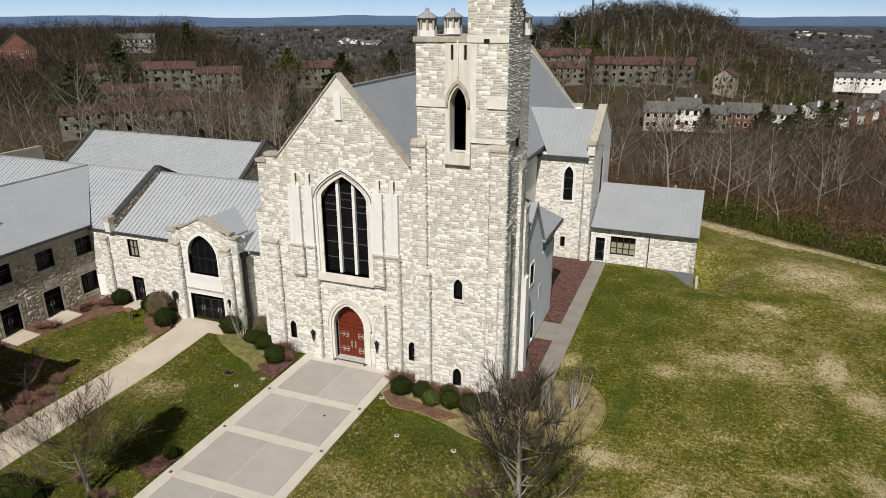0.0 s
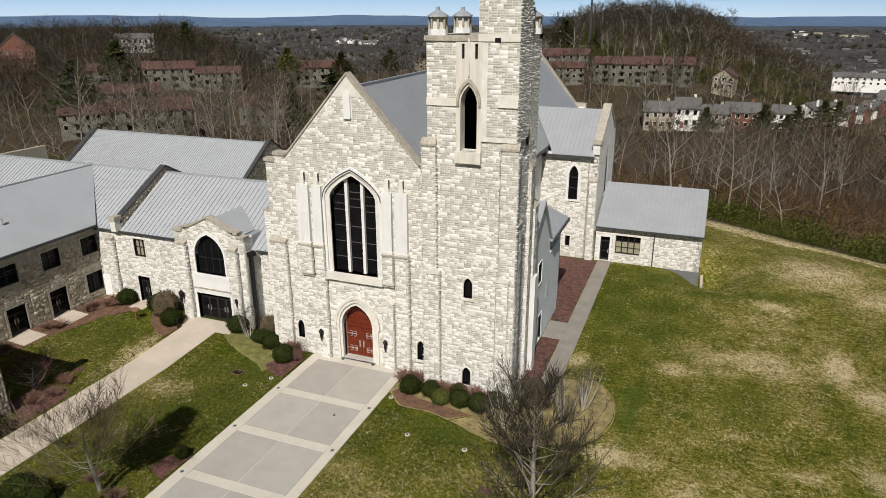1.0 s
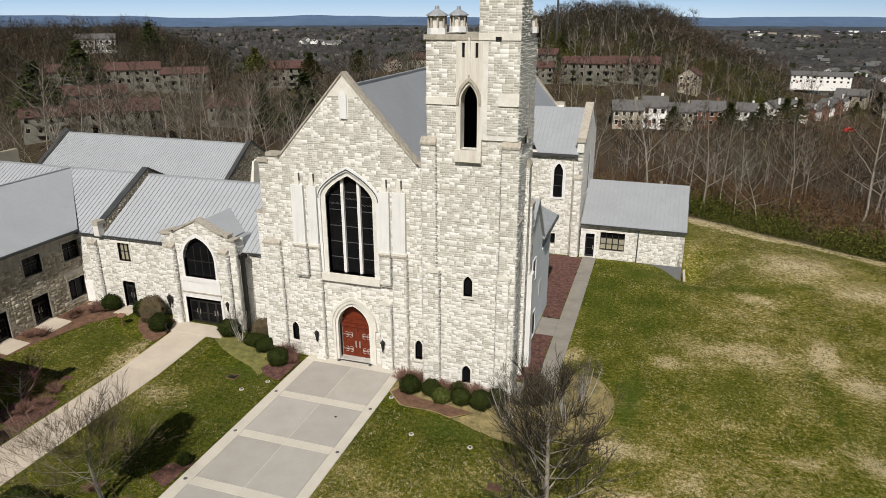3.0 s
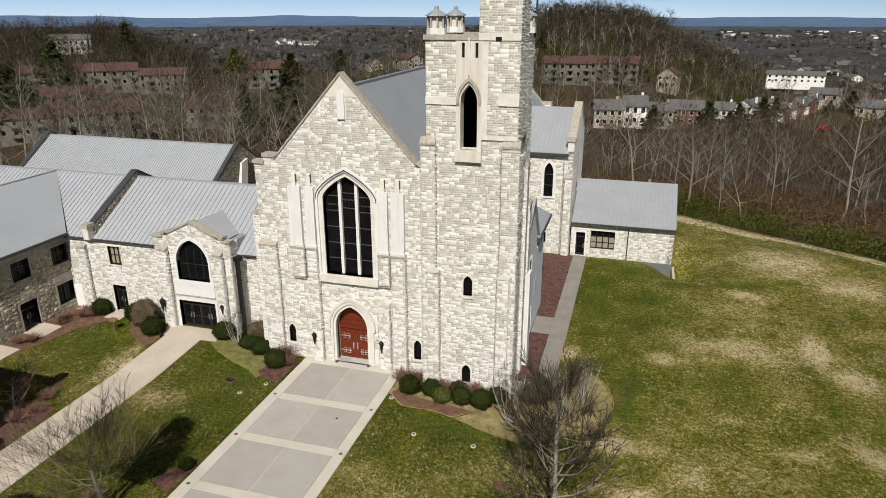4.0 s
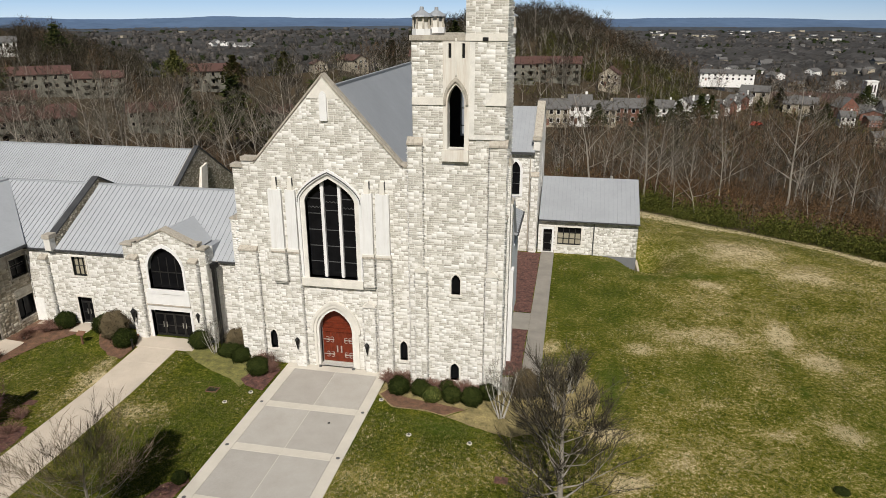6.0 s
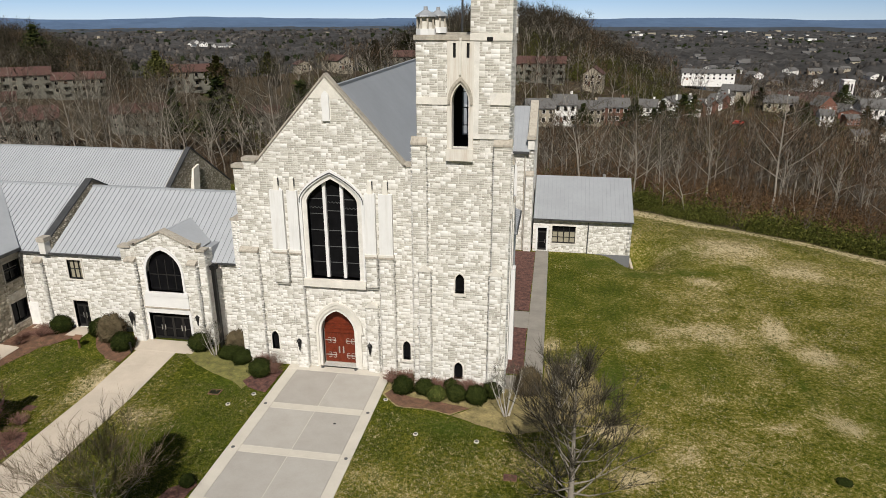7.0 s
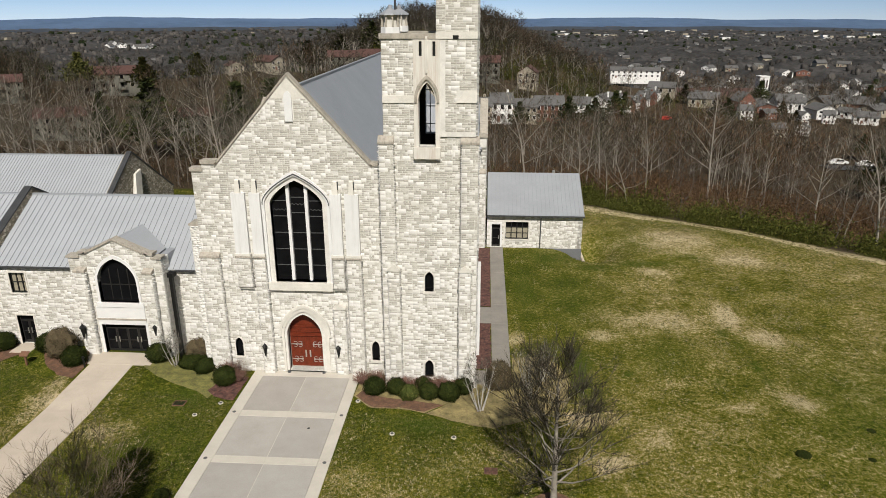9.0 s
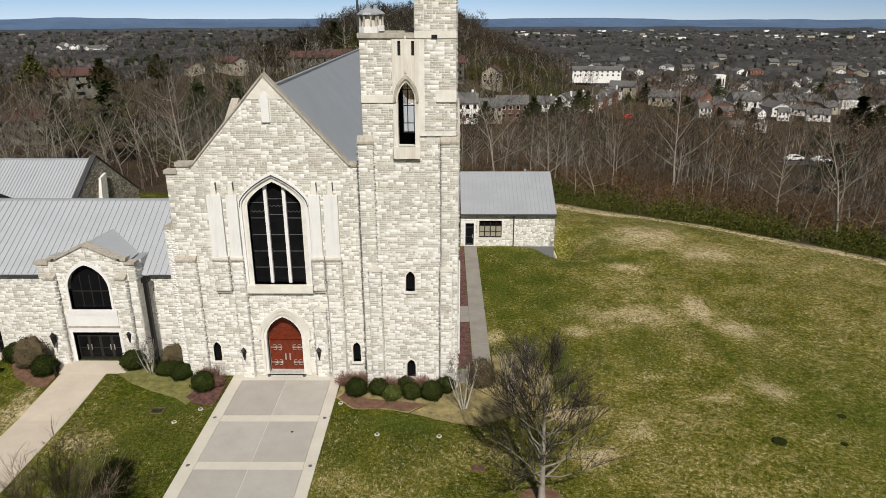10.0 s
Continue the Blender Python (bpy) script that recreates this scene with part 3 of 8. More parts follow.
def lancet(parent, fc, c, w, sill, apex, spring, band=0.16, deep=0.25, n=0.0, bars=3, name="window", splits=0, trim=LIME):
    """A pointed window: stone surround, sill, recessed dark pane, lead bars. Returns its keep-out outline."""
    inner, outer = arch(c, w, sill, apex, spring), arch(c, w + 2 * band, sill, apex + band * 1.3, spring)
    win = ring_part(name, fc, inner, outer, n - deep, n + 0.05, trim, parent)
    pts = inner
    Build().prism([fc.at(u, v, n - deep - 0.03) for u, v in pts], [fc.at(u, v, n - deep) for u, v in pts]).done("pane", GLASS, win)
    slab(fc, c - w / 2 - band - 0.05, c + w / 2 + band + 0.05, sill - 0.2, sill, n - deep - 0.05, n + 0.10).done("sill", trim, win)
    for i in range(1, bars + 1):
        v = sill + (spring - sill) * i / (bars + 0.3)
        slab(fc, c - w / 2 + 0.01, c + w / 2 - 0.01, v - 0.02, v + 0.02, n - deep, n - deep + 0.03).done("glazing_bar", LEAD, win)
    for i in range(1, splits + 1):
        u = c - w / 2 + w * i / (splits + 1)
        slab(fc, u - 0.02, u + 0.02, sill, apex - 0.25 * w / 2, n - deep, n - deep + 0.035).done("glazing_bar", LEAD, win)
    return outer + [(outer[-1][0], sill - 0.2), (outer[0][0], sill - 0.2)]


def square_window(parent, fc, u0, u1, v0, v1, cols=2, rows=2, band=0.14, deep=0.22, n=0.0, blind=None, trim=LIME, name="window", light=BRONZE):
    """A rectangular window with a stone surround, metal frame, mullions and dark panes."""
    inner, outer = rect(u0, u1, v0, v1), rect(u0 - band, u1 + band, v0 - band, v1 + band)
    win = ring_part(name, fc, inner, outer, n - deep, n + 0.06, trim, parent, closed=True)
    f = 0.06
    fr = ring_part("frame", fc, rect(u0 + f, u1 - f, v0 + f, v1 - f), inner, n - deep - 0.02, n - deep + 0.06, light, win, closed=True)
    for i in range(1, cols):
        u = u0 + (u1 - u0) * i / cols
        slab(fc, u - 0.03, u + 0.03, v0 + f, v1 - f, n - deep - 0.01, n - deep + 0.05).done("mullion", light, win)
    for j in range(1, rows):
        v = v0 + (v1 - v0) * j / rows
        slab(fc, u0 + f, u1 - f, v - 0.03, v + 0.03, n - deep - 0.012, n - deep + 0.048).done("transom", light, win)
    slab(fc, u0, u1, v0, v1, n - deep - 0.05, n - deep - 0.025).done("pane", GLASS, win)
    if blind:
        for i in range(cols):
            w = (u1 - u0) / cols
            slab(fc, u0 + w * i + 0.06, u0 + w * (i + 1) - 0.06, v0 + (v1 - v0) * blind[0], v0 + (v1 - v0) * blind[1], n - deep - 0.02, n - deep - 0.005).done("blind", BLIND, win)
    return outer


def glass_door(parent, fc, u0, u1, v0, v1, leaves=1, n=0.0, band=0.14, deep=0.3, transom=0.0, trim=LIME):
    inner, outer = [(u0, v0), (u0, v1), (u1, v1), (u1, v0)], [(u0 - band, v0), (u0 - band, v1 + band), (u1 + band, v1 + band), (u1 + band, v0)]
    d = ring_part("door", fc, inner, outer, n - deep, n + 0.05, trim, parent)
    slab(fc, u0, u1, v0, v1, n - deep - 0.05, n - deep - 0.02).done("pane", GLASS, d)
    top = v1 - transom
    if transom:
        slab(fc, u0, u1, top - 0.04, top + 0.04, n - deep - 0.015, n - deep + 0.04).done("transom", BRONZE, d)
    w = (u1 - u0) / leaves
    for i in range(leaves):
        a, c = u0 + w * i, u0 + w * (i + 1)
        ring_part("leaf_frame", fc, rect(a + 0.1, c - 0.1, v0 + 0.22, top - 0.1), rect(a + 0.01, c - 0.01, v0 + 0.01, top - 0.04), n - deep - 0.02, n - deep + 0.03, BRONZE, d, closed=True)
        slab(fc, a + 0.1, c - 0.1, v0 + 0.95, v0 + 1.02, n - deep - 0.015, n - deep + 0.035).done("push_bar", BRONZE, d)
        h = c - 0.14 if i % 2 == 0 else a + 0.14
        slab(fc, h - 0.03, h + 0.03, v0 + 0.85, v0 + 1.3, n - deep + 0.04, n - deep + 0.09).done("handle", STEEL, d, "brushed steel pull handle")
    return outer


def wall_lantern(fc, u, v, n, s=1.0):
    """An iron lantern on a wall bracket."""
    root = empty("wall_lantern", fc.at(u, v, n), "black iron lantern on a stone wall bracket", "lantern", "wall lanterns")
    b = Build()
    c = Vector((0, 0, 0)) + fc.n * 0.28
    hexa = lambda r, z: [c + Vector((r * math.cos(a), r * math.sin(a), z)) for a in [math.pi / 3 * i for i in range(6)]]
    b.prism(hexa(0.10 * s, -0.3 * s), hexa(0.19 * s, 0.28 * s)).done("glass_body", IRON, root)
    Build().prism(hexa(0.24 * s, 0.28 * s), hexa(0.05 * s, 0.52 * s)).tube(c + Vector((0, 0, 0.5 * s)), c + Vector((0, 0, 0.68 * s)), 0.03, 0.0, 6).done("cap", IRON, root)
    Build().prism(hexa(0.03 * s, -0.62 * s), hexa(0.10 * s, -0.3 * s)).done("tail", IRON, root)
    Build().tube(Vector((0, 0, -0.1)), c + Vector((0, 0, -0.1)), 0.035, 0.035).tube(Vector((0, 0, -0.35)), Vector((0, 0, 0.15)) + fc.n * 0.02, 0.06, 0.06).done("bracket", IRON, root)
    return root


# ---- the church: nave, gabled front ----
CX = -23.15
church = empty("church", (CX, 40, 0), "cream rock-faced stone church nave with grey metal roof and gabled front", "church")


def under(root):
    """Parts are built in world places; the root carries them from its own place."""
    inv = Matrix.Translation(root.location).inverted()
    for ch in root.children:
        ch.matrix_parent_inverse = inv


FR = Face(CX, 40, 0)
front_line = [(-7, -0.3), (-7, 15.15), (-6.25, 15.15), (-6.25, 15.65), (-5.2, 15.65), (0, 21.45), (5.2, 15.65), (6.9, 15.65), (6.9, -0.3)]
big_in = arch(0, 3.62, 7.25, 14.6, 12.95, 10)
portal_in = arch(-0.1, 2.55, 0.15, 4.72, 3.0, 8)
slit_l, slit_r = arch(-5.0, 0.55, 1.25, 2.75, 2.3), arch(5.12, 0.55, 1.2, 2.75, 2.3)
wall_part("wall", FR, front_line, [big_in, portal_in, slit_l, slit_r], 0.6, MORTAR, church, "cream rock-faced ashlar gable wall")
# great window
win = ring_part("great_window", FR, big_in, arch(0, 4.3, 7.25, 14.95, 13.0, 10), -0.55, -0.1, WHITE, church, "tall pointed window with three dark lights in a pale stone frame")
ring_part("hood_mould", FR, arch(0, 4.3, 7.25, 14.95, 13.0, 10), arch(0, 4.7, 7.25, 15.28, 13.1, 10), -0.3, 0.14, WHITE, win)
# dark ring paints the shadow line of the hood's groove
ring_part("moulding", FR, arch(0, 4.5, 12.9, 15.02, 13.02, 10), arch(0, 4.62, 12.9, 15.11, 13.05, 10), 0.1, 0.17, LEAD, win)
Build().prism([FR.at(u, v, -0.56) for u, v in big_in], [FR.at(u, v, -0.53) for u, v in big_in]).done("pane", GLASS, win)
for s in (-1, 1):
    slab(FR, s * 0.63 - 0.11, s * 0.63 + 0.11, 7.25, 14.28, -0.53, -0.3).done("mullion", WHITE, win)
for v in (8.35, 9.55, 10.75, 11.95, 13.05):
    for u0, u1 in ((-1.8, -0.74), (-0.52, 0.52), (0.74, 1.8)):
        slab(FR, u0, u1, v - 0.025 + (0.25 if abs(u0) < 0.7 and v > 11 else 0), v + 0.025 + (0.25 if abs(u0) < 0.7 and v > 11 else 0), -0.53, -0.5).done("glazing_bar", LEAD, win)
for u0, u1, v in ((-1.8, -0.74, 12.35), (-0.52, 0.52, 12.75), (0.74, 1.8, 12.35)):
    b = Build()
    for i in range(4):
        a = u0 + (u1 - u0) * i / 4
        w = (u1 - u0) / 4
        for (p, q) in (((a, v), (a + w / 2, v + 0.12)), ((a + w / 2, v + 0.12), (a + w, v))):
            b.tube(FR.at(*p, -0.51), FR.at(*q, -0.51), 0.02, 0.02, 4)
    b.done("scalloped_lead", LEAD, win)
slab(FR, -2.3, 2.3, 6.68, 7.25, -0.6, 0.28).done("sill", LIME, win)
# white pilaster panels, with fins above and plinths below
for k, (u0, u1) in enumerate(((-4.40, -3.44), (-3.14, -2.40), (2.40, 3.14), (3.38, 4.33))):
    low, top = 9.4, 13.72
    w = u1 - u0
    pil = Build().prism([FR.at(u0, low, -0.02), FR.at(u1, low, -0.02), FR.at(u1, low, 0.32), FR.at(u0, low, 0.32)],
                        [FR.at(u0, top, -0.02), FR.at(u1, top, -0.02), FR.at(u1, top, 0.24), FR.at(u0, top, 0.24)]).done("pilaster_panel", PANEL_STREAK, church, "smooth white stone pilaster panel")
    m = (u0 + u1) / 2
    Build().prism([FR.at(m - 0.18, top, -0.02), FR.at(m + 0.18, top, -0.02), FR.at(m + 0.18, top, 0.22), FR.at(m - 0.18, top, 0.22)],
                  [FR.at(m - 0.13, top + 0.95, -0.02), FR.at(m + 0.13, top + 0.95, -0.02), FR.at(m + 0.13, top + 0.85, 0.14), FR.at(m - 0.13, top + 0.85, 0.14)]).done("fin", LIME, pil)
    # dark slab stands in for the shadowed notch beside the fin
    slab(FR, m + 0.14, m + 0.2, top + 0.3, top + 0.85, -0.02, 0.13).done("slot", GUTTER, pil)
    slab(FR, u0 - 0.08, u1 + 0.08, low - 0.28, low, -0.02, 0.4).done("plinth", LIME, pil)
    hung = k in (0, 2)
    buttress(church, "church", FR, u0, u1, 6.9 if hung else -0.2, low - 0.28, 0.36, 40 + k, cap=0.02)
    if hung:
        slab(FR, u0 - 0.02, u1 + 0.02, 6.72, 6.9, -0.02, 0.22).done("corbel", LIME, pil)
buttress(church, "church", FR, 2.25, 3.05, -0.2, 5.3, 0.3, 51, cap=0.3, gablet=True)
# corner piers
buttress(church, "church", FR, -7.0, -5.7, -0.2, 9.05, 0.32, 60, cap=0.35)
WE = Face(-30.15, 41.6, -90)
buttress(church, "church", WE, 0.3, 1.3, -0.2, 11.2, 0.75, 64, cap=0.4)
# blind slit and pale stones at the gable's top
gp = arch(0, 0.5, 18.55, 20.5, 20.1)
Build().prism([FR.at(u, v, -0.01) for u, v in gp], [FR.at(u, v, 0.14) for u, v in gp]).done("gable_panel", WHITE, church)
Build().prism([FR.at(u, v, -0.01) for u, v in ((-1.17, 20.0), (0, 21.35), (1.17, 20.0))], [FR.at(u, v, 0.03) for u, v in ((-1.17, 20.0), (0, 21.35), (1.17, 20.0))]).done("gable_stone", LIME, church)
coping(church, FR, [(-5.35, 15.5), (0.0, 21.45)], -0.65, 0.1, 0.17)
coping(church, FR, [(0.0, 21.45), (5.35, 15.5)], -0.65, 0.1, 0.17)
slab(FR, -6.3, -5.2, 15.65, 15.92, -0.65, 0.1).done("kneeler", LIME_OLD, church)
slab(FR, -7.1, -6.2, 15.15, 15.4, -0.65, 0.1).done("kneeler", LIME_OLD, church)
slab(FR, 5.2, 6.9, 15.65, 15.88, -0.65, 0.1).done("kneeler", LIME_OLD, church)
# portal
port = ring_part("portal", FR, portal_in, arch(-0.05, 3.0, 0.1, 5.0, 3.05, 8), -0.75, -0.3, LIME, church, "stepped pointed limestone door surround")
ring_part("outer_order", FR, arch(-0.05, 3.0, 0.1, 5.0, 3.05, 8), arch(0, 3.45, 0.1, 5.3, 3.1, 8), -0.5, 0.12, LIME, port)
ring_part("hood", FR, arch(0, 3.45, 3.0, 5.3, 3.1, 8), arch(0, 3.75, 3.0, 5.52, 3.15, 8), -0.1, 0.2, LIME, port)
door = Build().prism([FR.at(u, v, -0.8) for u, v in portal_in], [FR.at(u, v, -0.72) for u, v in portal_in]).done("red_door", WOOD, church, "red stained wooden double door with iron strap hinges")
for u0, u1 in ((-1.33, -0.11), (-0.09, 1.13)):
    lf = Build()
    k = 5
    for i in range(k):
        a = u0 + (u1 - u0) * i / k
        slab(FR, a + 0.012, a + (u1 - u0) / k - 0.012, 0.2, 2.62, -0.73, -0.69, lf)
    leaf = lf.done("leaf", WOOD, door)
    hinge_u = u0 if u0 < -0.5 else u1
    sgn = 1 if u0 < -0.5 else -1
    for v in (0.75, 1.98):
        b = Build()
        slab(FR, min(hinge_u, hinge_u + sgn * 0.85), max(hinge_u, hinge_u + sgn * 0.85), v - 0.035, v + 0.035, -0.69, -0.66, b)
        for c in (0.32, 0.68):
            for up in (-1, 1):
                p = [FR.at(hinge_u + sgn * (c + 0.14 * math.sin(q)), v + up * (0.02 + 0.2 * (1 - math.cos(q)) / 2), -0.665) for q in (0, 1.0, 2.0, 3.0, 4.0)]
                for i in range(4):
                    b.tube(p[i], p[i + 1], 0.025, 0.025, 4)
        b.done("strap_hinge", STEEL, leaf)
    h = -0.26 if sgn > 0 else 0.06
    slab(FR, h - 0.05, h + 0.05, 0.95, 1.5, -0.69, -0.63).done("handle", STEEL, leaf)
for v, d in ((2.68, 0.1), (3.0, 0.06), (3.4, 0.06)):
    slab(FR, -1.36, 1.16, v, v + 0.1, -0.74, -0.74 + d + 0.04).done("rail", WOOD, door)
ko_l = lancet(church, FR, -5.0, 0.55, 1.25, 2.75, 2.3, 0.07, 0.3, bars=0)
ko_r = lancet(church, FR, 5.12, 0.55, 1.2, 2.75, 2.3, 0.07, 0.3, bars=0)
lay("church", FR, [(-7, 0), (-7, 15.15), (-5.2, 15.6), (-1.1, 20.02), (1.1, 20.02), (5.2, 15.6), (6.6, 15.6), (6.6, 0)],
    [arch(0, 4.85, 6.68, 15.28, 13.1, 10), arch(0, 3.45, 0, 5.3, 3.1, 8), ko_l, ko_r, rect(-0.25, 0.25, 18.55, 20.1), rect(-2.3, 2.3, 6.68, 7.3)],
    seed=5, single=(-7, 6.6, 4.3, 7.0))
# nave side walls, far gable, roof
SL = 1.163
Build().box(-30.15, -29.4, 40.9, 92.0, -0.5, 12.2).done("wall", STONE, church)
Build().box(-16.9, -16.15, 44.2, 92.0, -0.5, 12.2).done("wall", STONE, church)
FAR = Face(CX, 92.0, 0)
far_line = [(-7.3, -6), (-7.3, 13.2), (-6.2, 13.2), (0, 20.9), (6.2, 13.2), (7.3, 13.2), (7.3, -6)]
wall_part("wall", FAR, far_line, [], 0.8, STONE, church)
coping(church, FAR, [(-6.4, 13.0), (0, 20.9)], -0.85, 0.12, 0.22)
coping(church, FAR, [(0, 20.9), (6.4, 13.0)], -0.85, 0.12, 0.22)
slab(FAR, 6.0, 7.5, 13.2, 13.6, -0.9, 0.15).done("kneeler", LIME_OLD, church)
slab(FAR, 6.6, 7.5, 12.2, 13.2, -0.9, 0.6).done("kneeler", STONE, church)
ez = 20.6 - 7.45 * SL
roof(church, [(CX - 7.45, 40.6, ez), (CX - 7.45, 92.0, ez), (CX, 92.0, 20.6), (CX, 40.6, 20.6)], (0, 1, 0), seam=None, label="grey standing-seam metal roof")
roof(church, [(CX + 7.45, 44.2, ez), (CX + 7.45, 92.0, ez), (CX, 92.0, 20.6), (CX, 40.6, 20.6), (CX + 6.0, 40.6, 20.6 - 6 * SL), (CX + 6.0, 44.2, 20.6 - 6 * SL)], (0, 1, 0), seam=None, label="grey standing-seam metal roof")
Build().box(CX - 0.12, CX + 0.12, 40.9, 92.0, 20.52, 20.68).done("ridge_cap", METAL, church)
Build().box(CX + 7.4, CX + 7.62, 44.3, 69.0, ez - 0.25, ez + 0.02).done("gutter", GUTTER, church)
Build().box(CX - 7.62, CX - 7.4, 41.5, 69.0, ez - 0.25, ez + 0.02).done("gutter", GUTTER, church)

# ---- transepts (one to each side, the same shape mirrored) ----
for side in (1, -1):
    tr = empty("transept", (CX + side * 10, 74.8, 0), "gabled stone transept with grey metal roof and pointed window", "transept", "transepts")
    xe = CX + side * 12.95
    xi = CX + side * 7.0
    S = Face(min(xi, xe), 69.0, 0)
    W = 5.95
    lc = 3.45 if side > 0 else W - 3.45
    hole = arch(lc, 0.95, 6.5, 10.15, 9.2)
    sl = rect(lc - 0.5, lc + 0.0, 1.25, 2.4)
    wall_part("wall", S, rect(0, W, -0.4, 11.4), [hole, sl], 0.6, MORTAR, tr)
    k1 = lancet(tr, S, lc, 0.95, 6.5, 10.15, 9.2, 0.28, 0.25, bars=2, trim=WHITE)
    k2 = square_window(tr, S, lc - 0.5, lc, 1.25, 2.4, 1, 1, 0.1)
    lay("transept", S, rect(0, W, 0, 11.3), [k1, k2], seed=70 + side)
    G = Face(xe, 69.0, 90) if side > 0 else Face(xe, 80.6, -90)
    g_line = [(0, -3), (0, 12.5), (0.9, 12.5), (5.8, 15.65), (10.7, 12.5), (11.6, 12.5), (11.6, -3)]
    gh = arch(5.8, 1.6, 6.0, 11.6, 10.0)
    wall_part("wall", G, g_line, [gh], 0.7, MORTAR, tr)
    k3 = lancet(tr, G, 5.8, 1.6, 6.0, 11.6, 10.0, 0.3, 0.25, bars=3, splits=1, trim=WHITE)
    lay("transept", G, [(0, 0), (0, 12.4), (0.9, 12.4), (5.8, 15.4), (10.7, 12.4), (11.6, 12.4), (11.6, 0)], [k3], seed=80 + side, low=0.051, high=0.09)
    coping(tr, G, [(0.6, 12.5), (5.8, 15.65)], -0.75, 0.12, 0.3)
    coping(tr, G, [(5.8, 15.65), (11.0, 12.5)], -0.75, 0.12, 0.3)
    slab(G, -0.15, 0.9, 12.5, 12.85, -0.8, 0.15).done("kneeler", LIME_OLD, tr)
    buttress(tr, "transept", S, W - 0.75 if side > 0 else 0, W if side > 0 else 0.75, -0.4, 8.6, 0.4, 85 + side, cap=0.5)
    Build().box(*sorted((xi, xe)), 80.0, 80.6, -6, 11.4).done("wall", STONE, tr)
    xo, xn = xe - side * 0.5, CX + side * 4.6
    xv = CX + side * 8.2
    roof(tr, [(xo, 68.7, 11.25), (xo, 74.8, 15.3), (xn, 74.8, 15.3), (xv, 68.7, 11.25)], (1, 0, 0), label="pale grey standing-seam metal roof")
    roof(tr, [(xo, 80.9, 11.25), (xo, 74.8, 15.3), (xn, 74.8, 15.3), (xv, 80.9, 11.25)], (1, 0, 0))
    Build().box(*sorted((xi, xo)), 68.55, 68.72, 11.0, 11.26).done("gutter", GUTTER, tr)
    Build().tube((xe - side * 0.95, 68.85, 0.1), (xe - side * 0.95, 68.85, 11.1), 0.06, 0.06).done("downspout", LIME_OLD, tr)
    under(tr)
under(church)

# ---- bell tower with its stair turret and corner lanterns ----
tower = empty("bell_tower", (-13.95, 41.4, 0), "square cream stone bell tower with taller stair turret and corner lanterns", "tower")
TX0, TX1, TY0, TY1, TTOP = -16.8, -11.1, 38.62, 44.2, 23.75
TF, TE, TN, TW = Face(-13.95, TY0, 0), Face(TX1, 41.4, 90), Face(-13.95, TY1, 180), Face(TX0, 41.4, -90)
bell = arch(-0.08, 1.05, 17.25, 21.2, 20.1)
t_low, t_mid = arch(-0.07, 0.6, 0.75, 2.1, 1.65), arch(-0.03, 0.6, 7.35, 8.78, 8.3)
wall_part("wall", TF, rect(-2.85, 2.85, -0.3, TTOP), [bell, t_low, t_mid], 0.7, MORTAR, tower, "cream rock-faced ashlar")
wall_part("wall", TN, rect(-2.85, 2.85, -0.3, TTOP), [arch(0.08, 1.05, 17.25, 21.2, 20.1)], 0.7, MORTAR, tower)
for F in (TE, TW):
    wall_part("wall", F, rect(-2.1, 2.1, -0.3, TTOP), [arch(0, 1.05, 17.25, 21.2, 20.1)], 0.7, MORTAR, tower)
# black floor and lining put the belfry's inner shade into the colour
Build().box(TX0 + 0.1, TX1 - 0.1, TY0 + 0.1, TY1 - 0.1, 15.6, 15.9).done("floor", IRON, tower)
wall_part("lining", TN, rect(-2.1, 2.1, 15.9, 23.15), [arch(0.08, 1.05, 17.25, 21.2, 20.1)], 0.03, IRON, tower, n=-0.71)
# belfry bay: dressed panel, surround, tracery, sill, slots
panel = wall_part("belfry_panel", TF, rect(-0.9, 0.74, 17.2, 23.7), [arch(-0.08, 1.05, 17.25, 21.2, 20.1), rect(-0.55, -0.37, 22.75, 23.6), rect(0.28, 0.46, 22.75, 23.6)], 0.12, LIME_STREAK, tower, "weathered dressed limestone belfry bay", n=0.13)
for u0 in (-0.55, 0.28):
    slab(TF, u0, u0 + 0.18, 22.75, 23.6, 0.005, 0.02).done("slot", IRON, panel)
slab(TF, -0.14, -0.02, 21.75, 23.9, 0.12, 0.22).done("rib", LIME, panel)
ring_part("hood_mould", TF, arch(-0.08, 1.25, 20.0, 21.4, 20.15), arch(-0.08, 1.55, 20.0, 21.65, 20.2), 0.1, 0.24, LIME_OLD, panel)
slab(TF, -0.92, 0.76, 16.5, 17.25, 0.0, 0.3).done("sill", LIME_STREAK, panel)
for u in (-0.3, 0.14):
    slab(TN, -u - 0.03, -u + 0.03, 16.6, 20.9, -0.4, -0.34).done("tracery", LEAD, panel)
for v in (17.9, 19.1, 20.2):
    slab(TN, -0.5, 0.66, v - 0.03, v + 0.03, -0.4, -0.345).done("tracery", LEAD, panel)
kb = [rect(-0.9, 0.74, 16.5, 23.75)]
k4 = lancet(tower, TF, -0.07, 0.6, 0.75, 2.1, 1.65, 0.08, 0.3, bars=0)
k5 = lancet(tower, TF, -0.03, 0.6, 7.35, 8.78, 8.3, 0.08, 0.3, bars=0)
slab(TF, -2.86, -0.9, 19.95, 20.4, 0, 0.08).done("string_course", LIME, tower)
slab(TF, 0.74, 2.86, 19.95, 20.4, 0, 0.08).done("string_course", LIME, tower)
